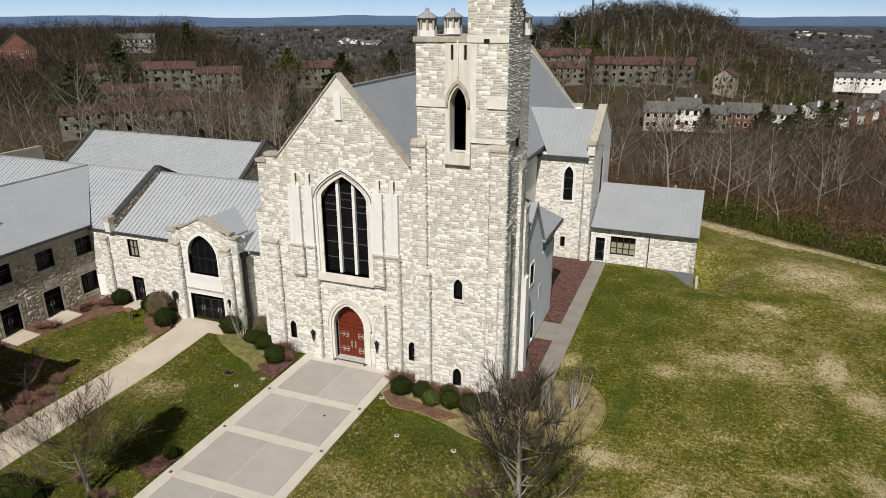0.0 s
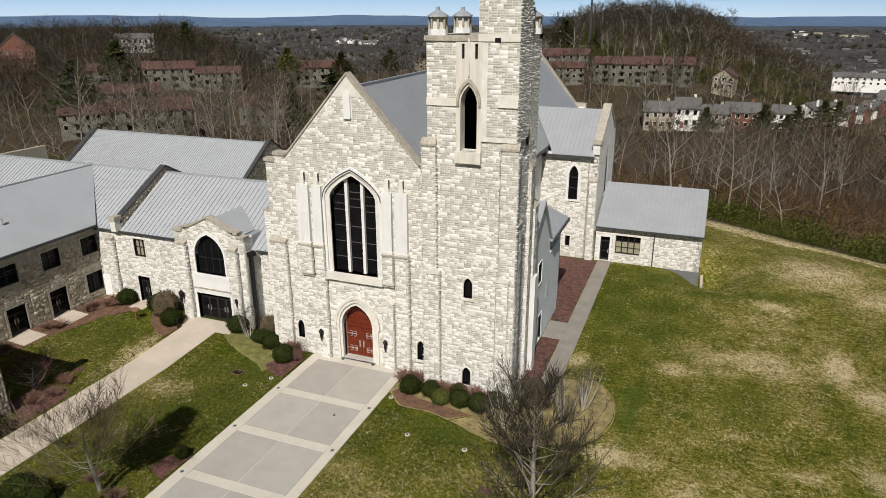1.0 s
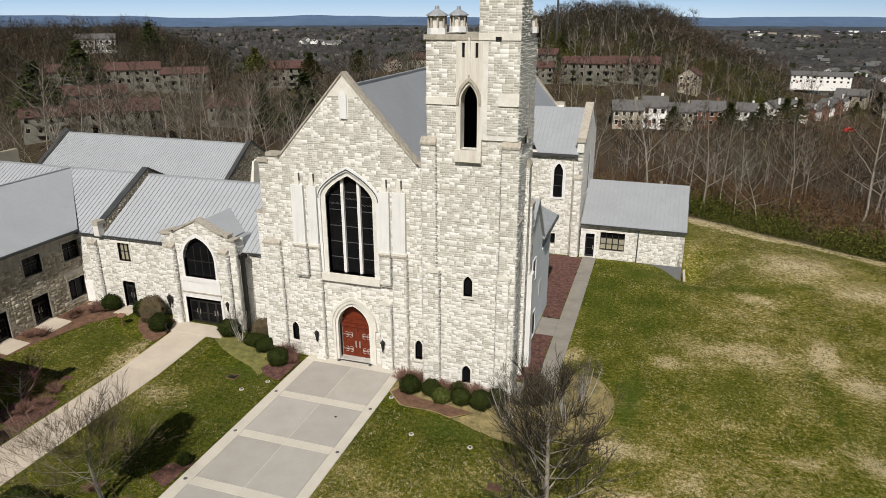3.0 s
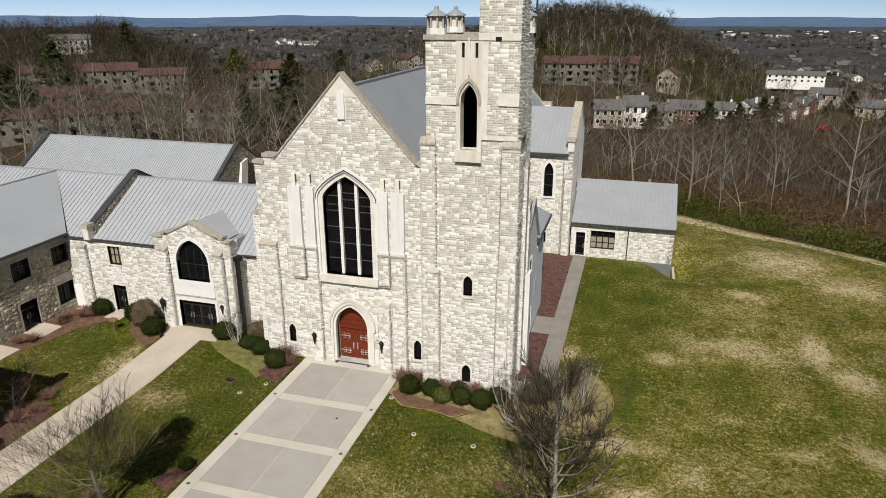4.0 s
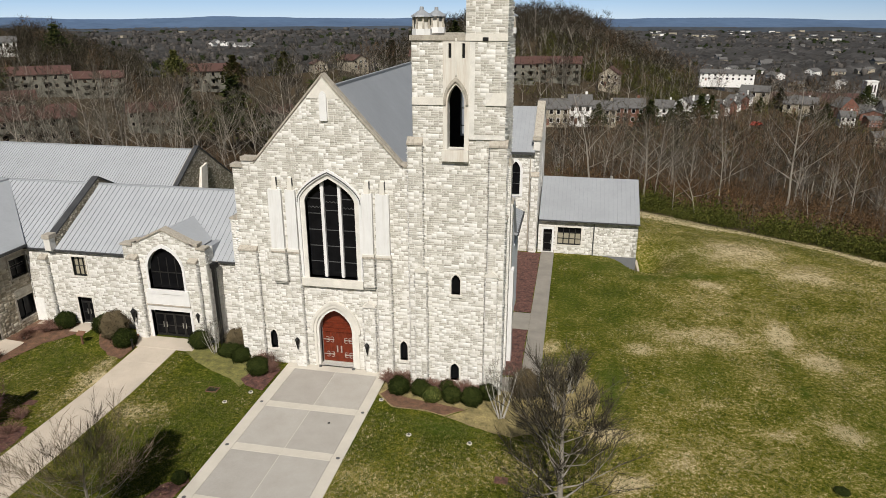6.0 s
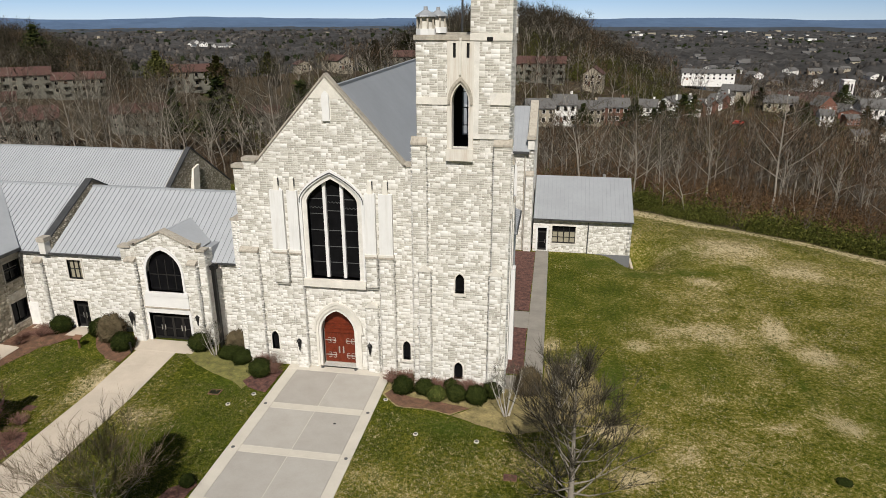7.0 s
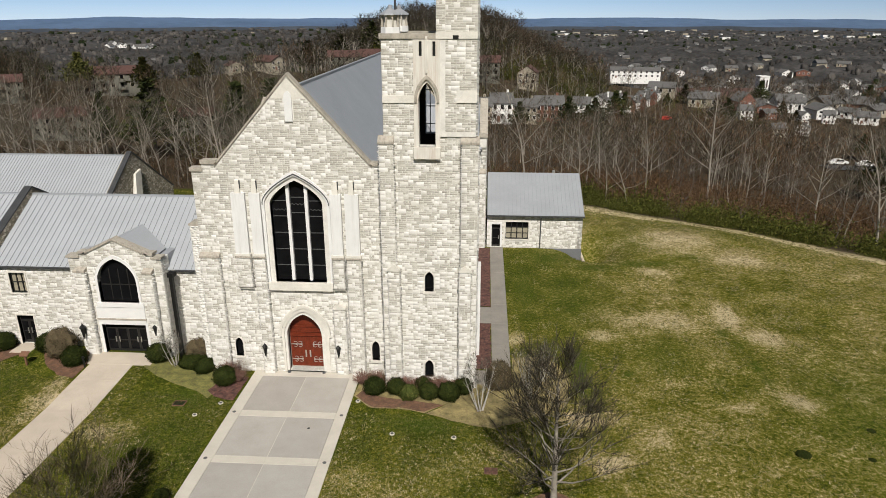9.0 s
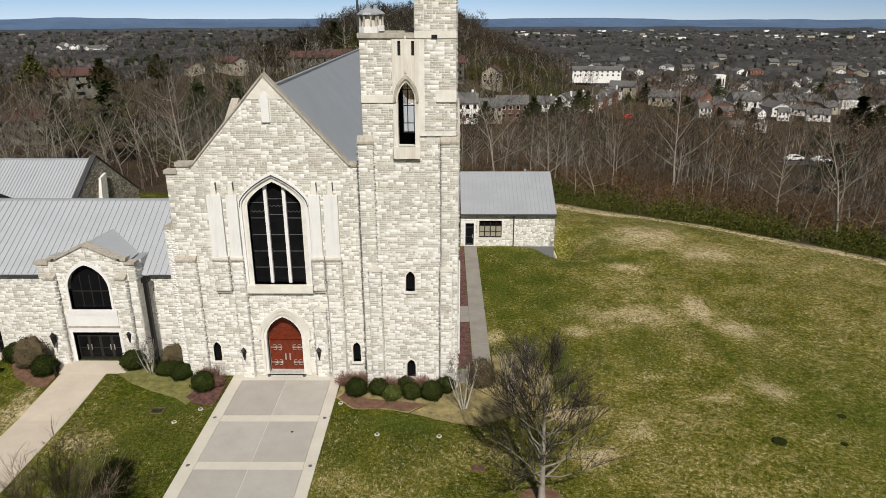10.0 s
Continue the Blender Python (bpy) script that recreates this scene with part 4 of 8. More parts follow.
lay("tower", TF, rect(-2.85, 2.85, 0, TTOP), kb + [k4, k5, rect(-3, 3, 19.95, 20.4)], seed=11)
lay("tower", TE, rect(-2.8, 2.8, 0, TTOP), [arch(0, 1.6, 16.6, 21.6, 20.1)], seed=12, low=0.06, high=0.125)
lay("tower", TW, rect(-2.8, 2.8, 12, TTOP), [arch(0, 1.6, 16.6, 21.6, 20.1)], seed=13)
ring_part("surround", TE, arch(0, 1.05, 17.25, 21.2, 20.1), arch(0, 1.5, 17.25, 21.5, 20.15), -0.4, 0.1, LIME, tower)
# dark panes added in both side openings to keep light out
for F in (TE, TW):
    slab(F, -0.6, 0.6, 17.2, 21.3, -0.5, -0.46).done("belfry_pane", GLASS, tower)
# corner piers: wide below, capped, then thinner above
for u0, u1, s in ((-3.15, -2.25, 1), (2.1, 3.15, 4)):
    buttress(tower, "tower", TF, u0, u1, -0.3, 17.45, 0.23, 90 + s, cap=0.5)
for u0, s in ((-2.76, 110), (2.02, 113)):
    buttress(tower, "tower", TF, u0, u0 + 0.74, -0.3, 8.9, 0.36, s, cap=0.34, gablet=True)
buttress(tower, "tower", TE, -2.78, -1.7, -0.3, 12.6, 0.35, 97, cap=0.5)
buttress(tower, "tower", TE, 1.9, 2.8, 7.5, 12.6, 0.36, 101, cap=0.4)
slab(TE, 1.9, 2.8, -0.3, 7.5, -0.02, 0.58).done("white_pier", WHITE, tower, "smooth white painted pier")
buttress(tower, "tower", TE, 0.6, 1.4, -0.3, 15.6, 0.3, 105, cap=0.8)
# parapet and flat roof
for F, half in ((TF, 2.85), (TN, 2.85), (TE, 2.8), (TW, 2.8)):
    slab(F, -half - 0.1, half + 0.1, TTOP, TTOP + 0.3, -0.75, 0.1).done("parapet", LIME_OLD, tower)
Build().box(TX0 + 0.6, TX1 - 0.6, TY0 + 0.6, TY1 - 0.6, 23.2, 23.4).done("flat_roof", GUTTER, tower)
# stair turret
U0, U1 = -13.45, -10.98
turret = Build().box(U0, U1, 38.52, 41.3, 17.9, 31.0).done("stair_turret", MORTAR, tower, "tall square stone stair turret")
UF, UE, UW = Face(U0, 38.52, 0), Face(U1, 38.52, 90), Face(U0, 41.3, -90)
lay("tower", UF, rect(0.55, U1 - U0, 18.2, 31.0), [rect(0, 3, 23.75, 24.15), rect(1.2, 3, 20.0, 20.7)], seed=14)
lay("tower", UF, rect(0.0, 0.55, 24.15, 31.0), seed=16)
lay("tower", UE, rect(0, 2.78, 17.9, 31.0), seed=15, low=0.06, high=0.125)
lay("tower", UW, rect(0, 2.78, 24.2, 31.0), seed=17)
slab(UF, -0.02, U1 - U0 + 0.03, 23.75, 24.15, -0.1, 0.06).done("string_course", LIME, turret)
slab(UF, 1.0, 1.35, 23.72, 23.95, 0.05, 0.075).done("vent", IRON, turret)
Build().prism([UF.at(1.25, 20.0, -0.1), UF.at(2.5, 20.0, -0.1), UF.at(2.5, 20.0, 0.1), UF.at(1.25, 20.0, 0.1)],
              [UF.at(1.75, 20.75, -0.1), UF.at(2.5, 20.75, -0.1), UF.at(2.5, 20.75, 0.02), UF.at(1.75, 20.75, 0.02)]).done("offset_stone", LIME, turret)
# lanterns
for i, (lx, ly) in enumerate(((-16.25, 39.15), (-16.25, 43.6), (-11.5, 43.5))):
    octo = lambda r, z: [Vector((lx + r * math.cos(a), ly + r * math.sin(a), z)) for a in [math.pi / 4 * (j + 0.5) for j in range(8)]]
    base = Build().prism(octo(0.62, 24.03), octo(0.60, 24.4)).done("corner_lantern", WHITE, tower, "small octagonal stone lantern with pointed roof")
    Build().prism(octo(0.42, 24.4), octo(0.42, 25.1)).done("core", LIME, base)
    for j in range(8):
        a = math.pi / 4 * (j + 0.5)
        p = Vector((lx + 0.52 * math.cos(a), ly + 0.52 * math.sin(a), 24.4))
        Build().tube(p, p + Vector((0, 0, 0.72)), 0.07, 0.07, 4).done("column", LIME_OLD, base)
    Build().prism(octo(0.68, 25.08), octo(0.66, 25.16)).prism(octo(0.64, 25.16), octo(0.16, 25.45)).prism(octo(0.14, 25.45), octo(0.12, 25.66)).done("lantern_roof", METAL, base)
under(tower)

# ---- stucco block between tower and transept ----
aisle = empty("stucco_block", (-13.5, 52, 0), "grey stucco stair block with sloping metal roof beside the nave", "building")
AE = Face(-11.15, 44.2, 90)
wall_part("wall", AE, [(0, -0.3), (0, 9.4), (3.6, 11.75), (6.7, 7.85), (6.7, 6.75), (10.9, 6.75), (10.9, -0.3)], [rect(2.7, 3.95, 5.35, 7.1), rect(3.4, 4.6, 0.1, 2.4)], 0.4, STUCCO, aisle, "pale grey smooth stucco")
Build().box(-16.2, -11.6, 54.7, 55.1, -0.3, 6.75).done("wall", STUCCO, aisle)
Build().box(-16.2, -11.55, 44.3, 44.6, -0.3, 9.2).done("wall", STUCCO, aisle)
square_window(aisle, AE, 2.7, 3.95, 5.35, 7.1, 1, 2, 0.08, 0.15, trim=WHITE)
glass_door(aisle, AE, 3.4, 4.6, 0.1, 2.4, 1, band=0.08, deep=0.2, trim=WHITE)
slab(AE, 6.0, 6.9, 3.0, 4.2, 0.0, 0.02).done("patch", WHITE, aisle)
# small cross gable, and the lean-to with open clerestory beyond it
roof(aisle, [(-10.95, 47.8, 11.95), (-16.2, 47.8, 11.95), (-16.2, 44.2, 9.55), (-10.95, 44.2, 9.55)], (1, 0, 0), seam=0.6, label="grey metal roof of a small gable")
roof(aisle, [(-10.95, 47.8, 11.95), (-16.2, 47.8, 11.95), (-16.2, 51.0, 7.95), (-10.95, 51.0, 7.95)], (1, 0, 0), seam=0.6)
roof(aisle, [(-10.85, 50.6, 7.95), (-10.85, 57.4, 7.95), (-16.2, 57.4, 10.3), (-16.2, 50.6, 10.3)], (0, 1, 0), seam=0.6)
Build().box(-10.98, -10.8, 50.9, 57.4, 7.7, 7.98).done("gutter", GUTTER, aisle)
# dark pane added to give the shade in the gap under the eave
slab(AE, 6.7, 10.9, 6.75, 7.7, -0.6, -0.55).done("clerestory_pane", GLASS, aisle)
for u in (6.9, 8.3, 9.7):
    slab(AE, u, u + 0.22, 6.75, 7.75, -0.3, -0.05).done("post", WHITE, aisle)
Build().box(-12.4, -11.5, 56.4, 57.2, -0.2, 7.8).done("stone_pier", STONE, aisle)
under(aisle)

# ---- low annex with its own ridge ----
annex = empty("annex", (-4.6, 75, 0), "low cream stone annex with grey metal roof", "building")
AS = Face(-10.2, 69.0, 0)
wall_part("wall", AS, rect(0.25, 10.9, -2.6, 3.85), [rect(0.8, 1.75, 0.05, 2.75), rect(2.35, 4.9, 1.05, 3.05)], 0.5, MORTAR, annex)
k6 = glass_door(annex, AS, 0.8, 1.75, 0.05, 2.75, 1, transom=0.55, band=0.2, trim=WHITE)
k7 = square_window(annex, AS, 2.35, 4.9, 1.05, 3.05, 4, 3, band=0.16, blind=(0.04, 0.66))
lay("annex", AS, rect(0.25, 10.9, -0.1, 3.8), [k6 + [(k6[-1][0], 0)], k7], seed=110)
slab(AS, 5.5, 10.92, -2.6, -0.02, 0.0, 0.06).done("basement_panel", BASE_GREY, annex)
AG = Face(0.7, 69.0, 90)
wall_part("wall", AG, [(0, -3), (0, 3.85), (6, 7.1), (12, 3.85), (12, -3)], [], 0.5, STONE, annex)
Build().box(-10.0, 0.7, 80.5, 81, -4, 3.85).done("wall", STONE, annex)
roof(annex, [(-9.95, 68.6, 3.9), (0.8, 68.6, 3.9), (0.8, 75.0, 7.32), (-9.95, 75.0, 7.32)], (1, 0, 0), label="pale grey standing-seam metal roof")
roof(annex, [(-9.95, 81.4, 3.9), (0.8, 81.4, 3.9), (0.8, 75.0, 7.32), (-9.95, 75.0, 7.32)], (1, 0, 0))
Build().box(-9.95, 0.83, 68.48, 68.62, 3.78, 3.92).done("gutter", GUTTER, annex)
Build().tube((-3.95, 68.85, 0.0), (-3.95, 68.85, 3.6), 0.06, 0.06).done("downspout", LEAD, annex)
Build().tube((-2.2, 75.1, 7.2), (-2.2, 75.1, 7.6), 0.16, 0.16, 10).done("roof_vent", STEEL, annex)
Build().box(1.0, 1.25, 69.2, 73.5, -3, -1.5).box(1.25, 2.4, 69.2, 69.45, -3, -2.2).done("retaining_wall", WALKC, annex)
under(annex)

# ---- connecting wing with gabled entrance porch ----
wing = empty("church_wing", (-41, 48, 0), "cream stone wing with grey metal roof and arched entrance porch", "building")
WS = Face(-51.0, 42.25, 0)
wall_part("wall", WS, rect(0, 20.9, -0.3, 7.05), [rect(4.5, 5.75, 4.9, 6.55), rect(4.4, 5.72, 0.5, 2.98)], 0.6, MORTAR, wing)
k8 = square_window(wing, WS, 4.5, 5.75, 4.9, 6.55, 3, 2, 0.12, blind=(0.04, 0.96))
k9 = glass_door(wing, WS, 4.4, 5.72, 0.5, 2.98, 2, transom=0.55, band=0.12)
lay("wing", WS, rect(0, 20.9, 0, 7.0), [k8, k9 + [(k9[-1][0], 0)], rect(10.2, 17.2, 0, 7.0), rect(0.15, 1.05, 0, 2.6)], seed=120)
slab(WS, 0.15, 1.05, 0.45, 2.55, 0.0, 0.06).done("white_door", SIDING_W, wing, "plain white service door")
buttress(wing, "wing", WS, 1.65, 2.28, -0.2, 6.2, 0.35, 121, cap=0.4)
RZ, RY = 11.05, 48.6
roof(wing, [(-47.8, 42.1, 7.12), (-30.2, 42.1, 7.12), (-30.2, RY, RZ), (-47.8, RY, RZ)], (1, 0, 0), label="grey standing-seam metal roof")
roof(wing, [(-48.35, 42.1, 7.12), (-50.85, 42.1, 7.12), (-57.0, RY, RZ), (-48.35, RY, RZ)], (1, 0, 0))
roof(wing, [(-71.0, 42.1, 7.12), (-63.2, 42.1, 7.12), (-57.0, RY, RZ), (-71.0, RY, RZ)], (1, 0, 0))
roof(wing, [(-71.0, 55.1, 7.12), (-30.2, 55.1, 7.12), (-30.2, RY, RZ), (-71.0, RY, RZ)], (1, 0, 0))
Build().box(-71.0, -30.2, RY - 0.12, RY + 0.12, RZ - 0.06, RZ + 0.07).done("ridge_cap", METAL, wing)
for x0, x1 in ((-47.8, -41.0), (-33.3, -30.2), (-50.9, -48.4)):
    Build().box(x0, x1, 41.98, 42.12, 7.0, 7.13).done("gutter", GUTTER, wing)
PW = Face(-48.4, 42.0, 90)
wall_part("parapet_wall", PW, [(0.35, 5.2), (0.35, 8.3), (0.6, 8.3), (6.6, 11.6), (12.6, 8.3), (13.2, 8.3), (13.2, 5.2)], [], 0.55, STONE_DARK, wing, n=0.6)
lay("parapet", PW, [(0.38, 7.3), (0.38, 8.25), (0.6, 8.25), (6.6, 11.55), (6.6, 10.9)], n=0.6, seed=171, low=0.051, high=0.09)
coping(wing, PW, [(0.6, 8.28), (6.6, 11.6)], 0.02, 0.66, 0.12, GUTTER)
coping(wing, PW, [(6.6, 11.6), (12.6, 8.28)], 0.02, 0.66, 0.12, GUTTER)
slab(PW, -0.25, 0.4, 7.1, 8.15, 0.05, 0.6).done("parapet_end", STONE, wing)
slab(PW, -0.32, 0.5, 8.1, 8.45, -0.02, 0.68).done("kneeler", LIME_OLD, wing)
Build().box(-71, -30.2, 54.5, 55, -0.3, 7.1).box(-71, -63.0, 42.5, 43, -0.3, 7.1).box(-71, -70.5, 43, 54.5, -0.3, 11).done("wall", STONE_DARK, wing)
# porch
PF = Face(-37.4, 41.3, 0)
p_line = [(-3.5, -0.3), (-3.5, 8.25), (-2.6, 8.25), (-2.6, 8.55), (-2.2, 8.55), (0.1, 9.65), (2.5, 8.55), (2.9, 8.55), (2.9, 8.25), (3.5, 8.25), (3.5, -0.3)]
p_arch = arch(-0.05, 2.95, 4.72, 8.2, 6.3, 9)
wall_part("porch_wall", PF, p_line, [p_arch, rect(-1.82, 1.6, 0.4, 2.9)], 0.6, MORTAR, wing, "cream stone porch gable")
pw = ring_part("arched_window", PF, p_arch, arch(-0.05, 3.3, 4.72, 8.5, 6.35, 9), -0.35, 0.08, WHITE, wing, "pointed window with dark glass in pale stone frame")
Build().prism([PF.at(u, v, -0.38) for u, v in p_arch], [PF.at(u, v, -0.34) for u, v in p_arch]).done("pane", GLASS, pw)
slab(PF, -1.45, 1.35, 6.0, 6.08, -0.34, -0.305).done("glazing_bar", BRONZE, pw)
for u in (-0.75, -0.05, 0.65):
    slab(PF, u - 0.03, u + 0.03, 4.75, 7.3, -0.34, -0.3).done("glazing_bar", BRONZE, pw)
slab(PF, -1.85, 1.75, 4.35, 4.72, -0.4, 0.12).done("sill", WHITE, pw)
slab(PF, -2.02, 1.72, 3.08, 4.35, 0.0, 0.07).done("lintel_panel", WHITE, wing)
slab(PF, -2.05, 1.75, 3.3, 3.42, 0.02, 0.13).done("drip_mould", LIME_OLD, wing)
glass_door(wing, PF, -1.82, 1.6, 0.4, 2.88, 4, transom=0.45, band=0.2, deep=0.4, trim=WHITE)
for (u0, u1), sd in (((-3.0, -2.25), 131), ((2.2, 2.85), 134)):
    buttress(wing, "wing", PF, u0, u1, -0.2, 7.2, 0.4, sd, cap=0.35)
lay("wing", PF, [(-3.5, 0), (-3.5, 8.2), (-2.2, 8.5), (0.1, 9.5), (2.5, 8.5), (3.5, 8.2), (3.5, 0)], [arch(-0.05, 3.3, 4.3, 8.5, 6.35, 9), rect(-1.95, 1.8, 0, 4.4)], seed=130)
coping(wing, PF, [(-2.3, 8.5), (0.1, 9.65), (2.6, 8.5)], -0.65, 0.12, 0.16)
for u0, u1, v in ((-3.6, -2.6, 8.25), (-2.7, -2.1, 8.55), (2.4, 3.0, 8.55), (2.8, 3.6, 8.25)):
    slab(PF, u0, u1, v, v + 0.17, -0.65, 0.12).done("kneeler", LIME_OLD, wing)
for x0, x1 in ((-34.45, -33.9), (-40.9, -40.35)):
    Build().box(x0, x1, 41.9, 42.5, -0.3, 8.2).done("porch_side", STONE, wing)
    Build().box(x0, x1, 42.5, 44.4, 6.9, 8.22).done("flashing", METAL, wing)
PE = Face(-33.9, 41.3, 90)
lay("wing", PE, rect(0, 1.2, 0, 8.2), seed=139, low=0.051, high=0.09)
PRY = 42.1 + (9.45 - 7.12) / ((RZ - 7.12) / (RY - 42.1))
for sx in (-1, 1):
    ex = -37.35 + sx * 2.75
    roof(wing, [(-37.35, 41.9, 9.45), (-37.35, PRY, 9.45), (ex, 42.1 + (8.25 - 7.12) / 0.666, 8.25), (ex, 41.9, 8.25)], (0, 1, 0), seam=None)
# pier between porch and church; downspout coloured black to give the strip's shade
buttress(wing, "wing", WS, 17.5, 17.74, -0.2, 6.8, 0.6, 141, cap=0.3)
Build().box(-33.3, -33.05, 40.95, 41.25, 0.1, 6.95).box(-33.38, -32.96, 40.9, 41.5, 6.95, 7.3).done("downspout", IRON, wing)
under(wing)
for u in (-2.95, 2.5):
    wall_lantern(PF, u, 2.6, 0.42 if u < 0 else 0.05, 1.05)
for u in (-2.93, 2.45):
    wall_lantern(FR, u, 2.1, 0.27 if u < 0 else 0.21, 0.85)

# ---- two-storey west wing in darker stone ----
west = empty("west_wing", (-57, 34, 0), "two-storey brown stone wing with large dark windows and grey metal roof", "building")
WX = -50.9
XE = Face(WX, 14.0, 90)
ups = [(22.55, 24.25), (26.5, 28.2), (18.6, 20.3), (14.65, 16.35)]
lows = [(22.65, 24.3, 0.5, 2.9), (18.7, 20.35, 0.5, 2.9), (26.45, 28.2, 1.2, 3.05), (14.75, 16.4, 0.5, 2.9)]
holes = [rect(a, b, 4.85, 6.45) for a, b in ups] + [rect(a, b, v0, v1) for a, b, v0, v1 in lows]
wall_part("wall", XE, rect(0, 28.5, -0.3, 7.2), holes, 0.5, STONE_DARK, west)
outs = []
for a, b in ups:
    outs.append(square_window(west, XE, a, b, 4.85, 6.45, 2, 2, 0.16, trim=LIME_OLD))
for a, b, v0, v1 in lows:
    if v0 > 1:
        outs.append(square_window(west, XE, a, b, v0, v1, 2, 1, 0.16, trim=LIME_OLD))
        slab(XE, a - 0.1, b + 0.1, 3.3, 3.85, 0, 0.06).done("spandrel", LIME_OLD, west)
    else:
        o = glass_door(west, XE, a, b, v0, v1, 2, transom=0.7, band=0.16, trim=LIME_OLD)
        outs.append(o + [(o[-1][0], 0)])
lay("west", XE, rect(0, 28.4, 0, 5.95), outs + [rect(26.3, 28.35, 3.25, 3.9)], seed=150, cu=0.25, cv=0.18, low=0.036, high=0.0495)
# smooth darker band added in place of the shade under the eave
wall_part("frieze", XE, rect(0, 28.4, 5.95, 7.15), [rect(a - 0.16, b + 0.16, 5.96, 6.62) for a, b in ups], 0.02, LIME_OLD, west, n=0.03)
roof(west, [(-50.45, 8.0, 7.4), (-50.45, 42.1, 7.4), (-57.0, RY, RZ), (-57.0, 8.0, RZ)], (0, 1, 0), seam=None, label="grey standing-seam metal roof")
roof(west, [(-63.55, 8.0, 7.4), (-63.55, 42.1, 7.4), (-57.0, RY, RZ), (-57.0, 8.0, RZ)], (0, 1, 0))
Build().box(-57.1, -56.9, 8.0, RY, RZ - 0.05, RZ + 0.07).done("ridge_cap", METAL, west)
Build().box(-50.46, -50.3, 8.0, 42.1, 7.2, 7.42).done("gutter", GUTTER, west)
Build().tube((-50.75, 42.3, 0.2), (-50.75, 42.3, 6.5), 0.07, 0.07).done("downspout", GUTTER, west)
Build().tube((-53.2, 35.6, 9.1), (-53.2, 35.6, 9.6), 0.09, 0.09, 8).done("vent_pipe", STEEL, west)
Build().box(-63.3, -62.8, 8, 42, -0.3, 6.7).box(-63.3, -50.9, 8.0, 8.5, -0.3, 6.7).done("wall", STONE_DARK, west)
under(west)

# ---- gabled cross wing at the lawn's south-west corner ----
cross = empty("cross_wing", (-47.4, 19.7, 0), "brown stone cross wing with gabled parapet beside the front walk", "building")
CE = Face(-41.68, 14.0, 90)
c_line = [(0, -0.3), (0, 7.2), (0.9, 7.2), (5.7, 10.8), (10.5, 7.2), (11.4, 7.2), (11.4, -0.3)]
wall_part("wall", CE, c_line, [], 0.6, STONE_DARK, cross)
lay("cross", CE, rect(0, 11.4, 0, 7.1), seed=160, cu=0.22, cv=0.15, low=0.051, high=0.09)
CN = Face(-41.68, 25.4, 180)
wall_part("wall", CN, rect(0, 8.6, -0.3, 6.85), [], 0.5, STONE_DARK, cross)
lay("cross", CN, rect(0, 8.6, 0, 6.8), seed=161, cu=0.22, cv=0.15, low=0.051, high=0.09)
coping(cross, CE, [(0.8, 7.2), (5.7, 10.8), (10.6, 7.2)], -0.65, 0.12, 0.25)
slab(CE, 10.4, 11.6, 7.2, 7.6, -0.65, 0.15).done("kneeler", LIME_OLD, cross)
roof(cross, [(-42.2, 25.6, 6.8), (-56.0, 25.6, 6.8), (-56.0, 19.7, 10.5), (-42.2, 19.7, 10.5)], (1, 0, 0))
roof(cross, [(-42.2, 13.7, 6.8), (-56.0, 13.7, 6.8), (-56.0, 19.7, 10.5), (-42.2, 19.7, 10.5)], (1, 0, 0))
under(cross)

# ---- gabled hall further back ----
hall = empty("gabled_hall", (-63, 67.7, 0), "long hall with grey metal roof and dark stone gable ends", "building")
for hx, hs in ((-49.3, 1), (-77.0, -1)):
    HG = Face(hx, 59.0, 90)
    h_line = [(0, -1), (0, 4.8), (8.7, 10.7), (17.4, 4.8), (17.4, -1)]
    wall_part("wall", HG, h_line, [], 0.6, STONE_DARK, hall)
    coping(hall, HG, [(-0.2, 4.7), (8.7, 10.7)], -0.45, 0.1, 0.13, GUTTER)
    coping(hall, HG, [(8.7, 10.7), (17.6, 4.7)], -0.45, 0.1, 0.13, GUTTER)
    if hs > 0:
        lay("hall", HG, [(0, 0), (0, 4.7), (8.7, 10.6), (17.4, 4.7), (17.4, 0)], seed=170, cu=0.24, cv=0.16, low=0.051, high=0.09)
        Build().prism([HG.at(7.6, 5.6, 0.02), HG.at(9.0, 5.6, 0.02), HG.at(9.0, 5.6, 0.5), HG.at(7.6, 5.6, 0.5)], [HG.at(8.5, 8.3, 0.02), HG.at(9.8, 8.6, 0.02), HG.at(9.8, 8.6, 0.3), HG.at(8.5, 8.3, 0.3)]).done("gable_pier", LIME, hall)
roof(hall, [(-77.0, 58.7, 4.45), (-49.9, 58.7, 4.45), (-49.9, 67.7, 10.35), (-77.0, 67.7, 10.35)], (1, 0, 0), label="pale grey standing-seam metal roof")
roof(hall, [(-77.0, 76.7, 4.45), (-49.9, 76.7, 4.45), (-49.9, 67.7, 10.35), (-77.0, 67.7, 10.35)], (1, 0, 0))
Build().box(-77, -49.9, 67.6, 67.8, 10.3, 10.42).done("ridge_cap", METAL, hall)
Build().box(-77, -49.9, 59, 59.5, -1, 5).box(-77, -49.9, 75.9, 76.4, -1, 5).done("wall", STONE_DARK, hall)
under(hall)

# ---- paving ----
BX = (-27.15, -26.35, -23.12, -19.93, -19.22)
BY = [(34.08, 34.75), (29.2, 29.87), (24.33, 25.0), (19.46, 20.13)]
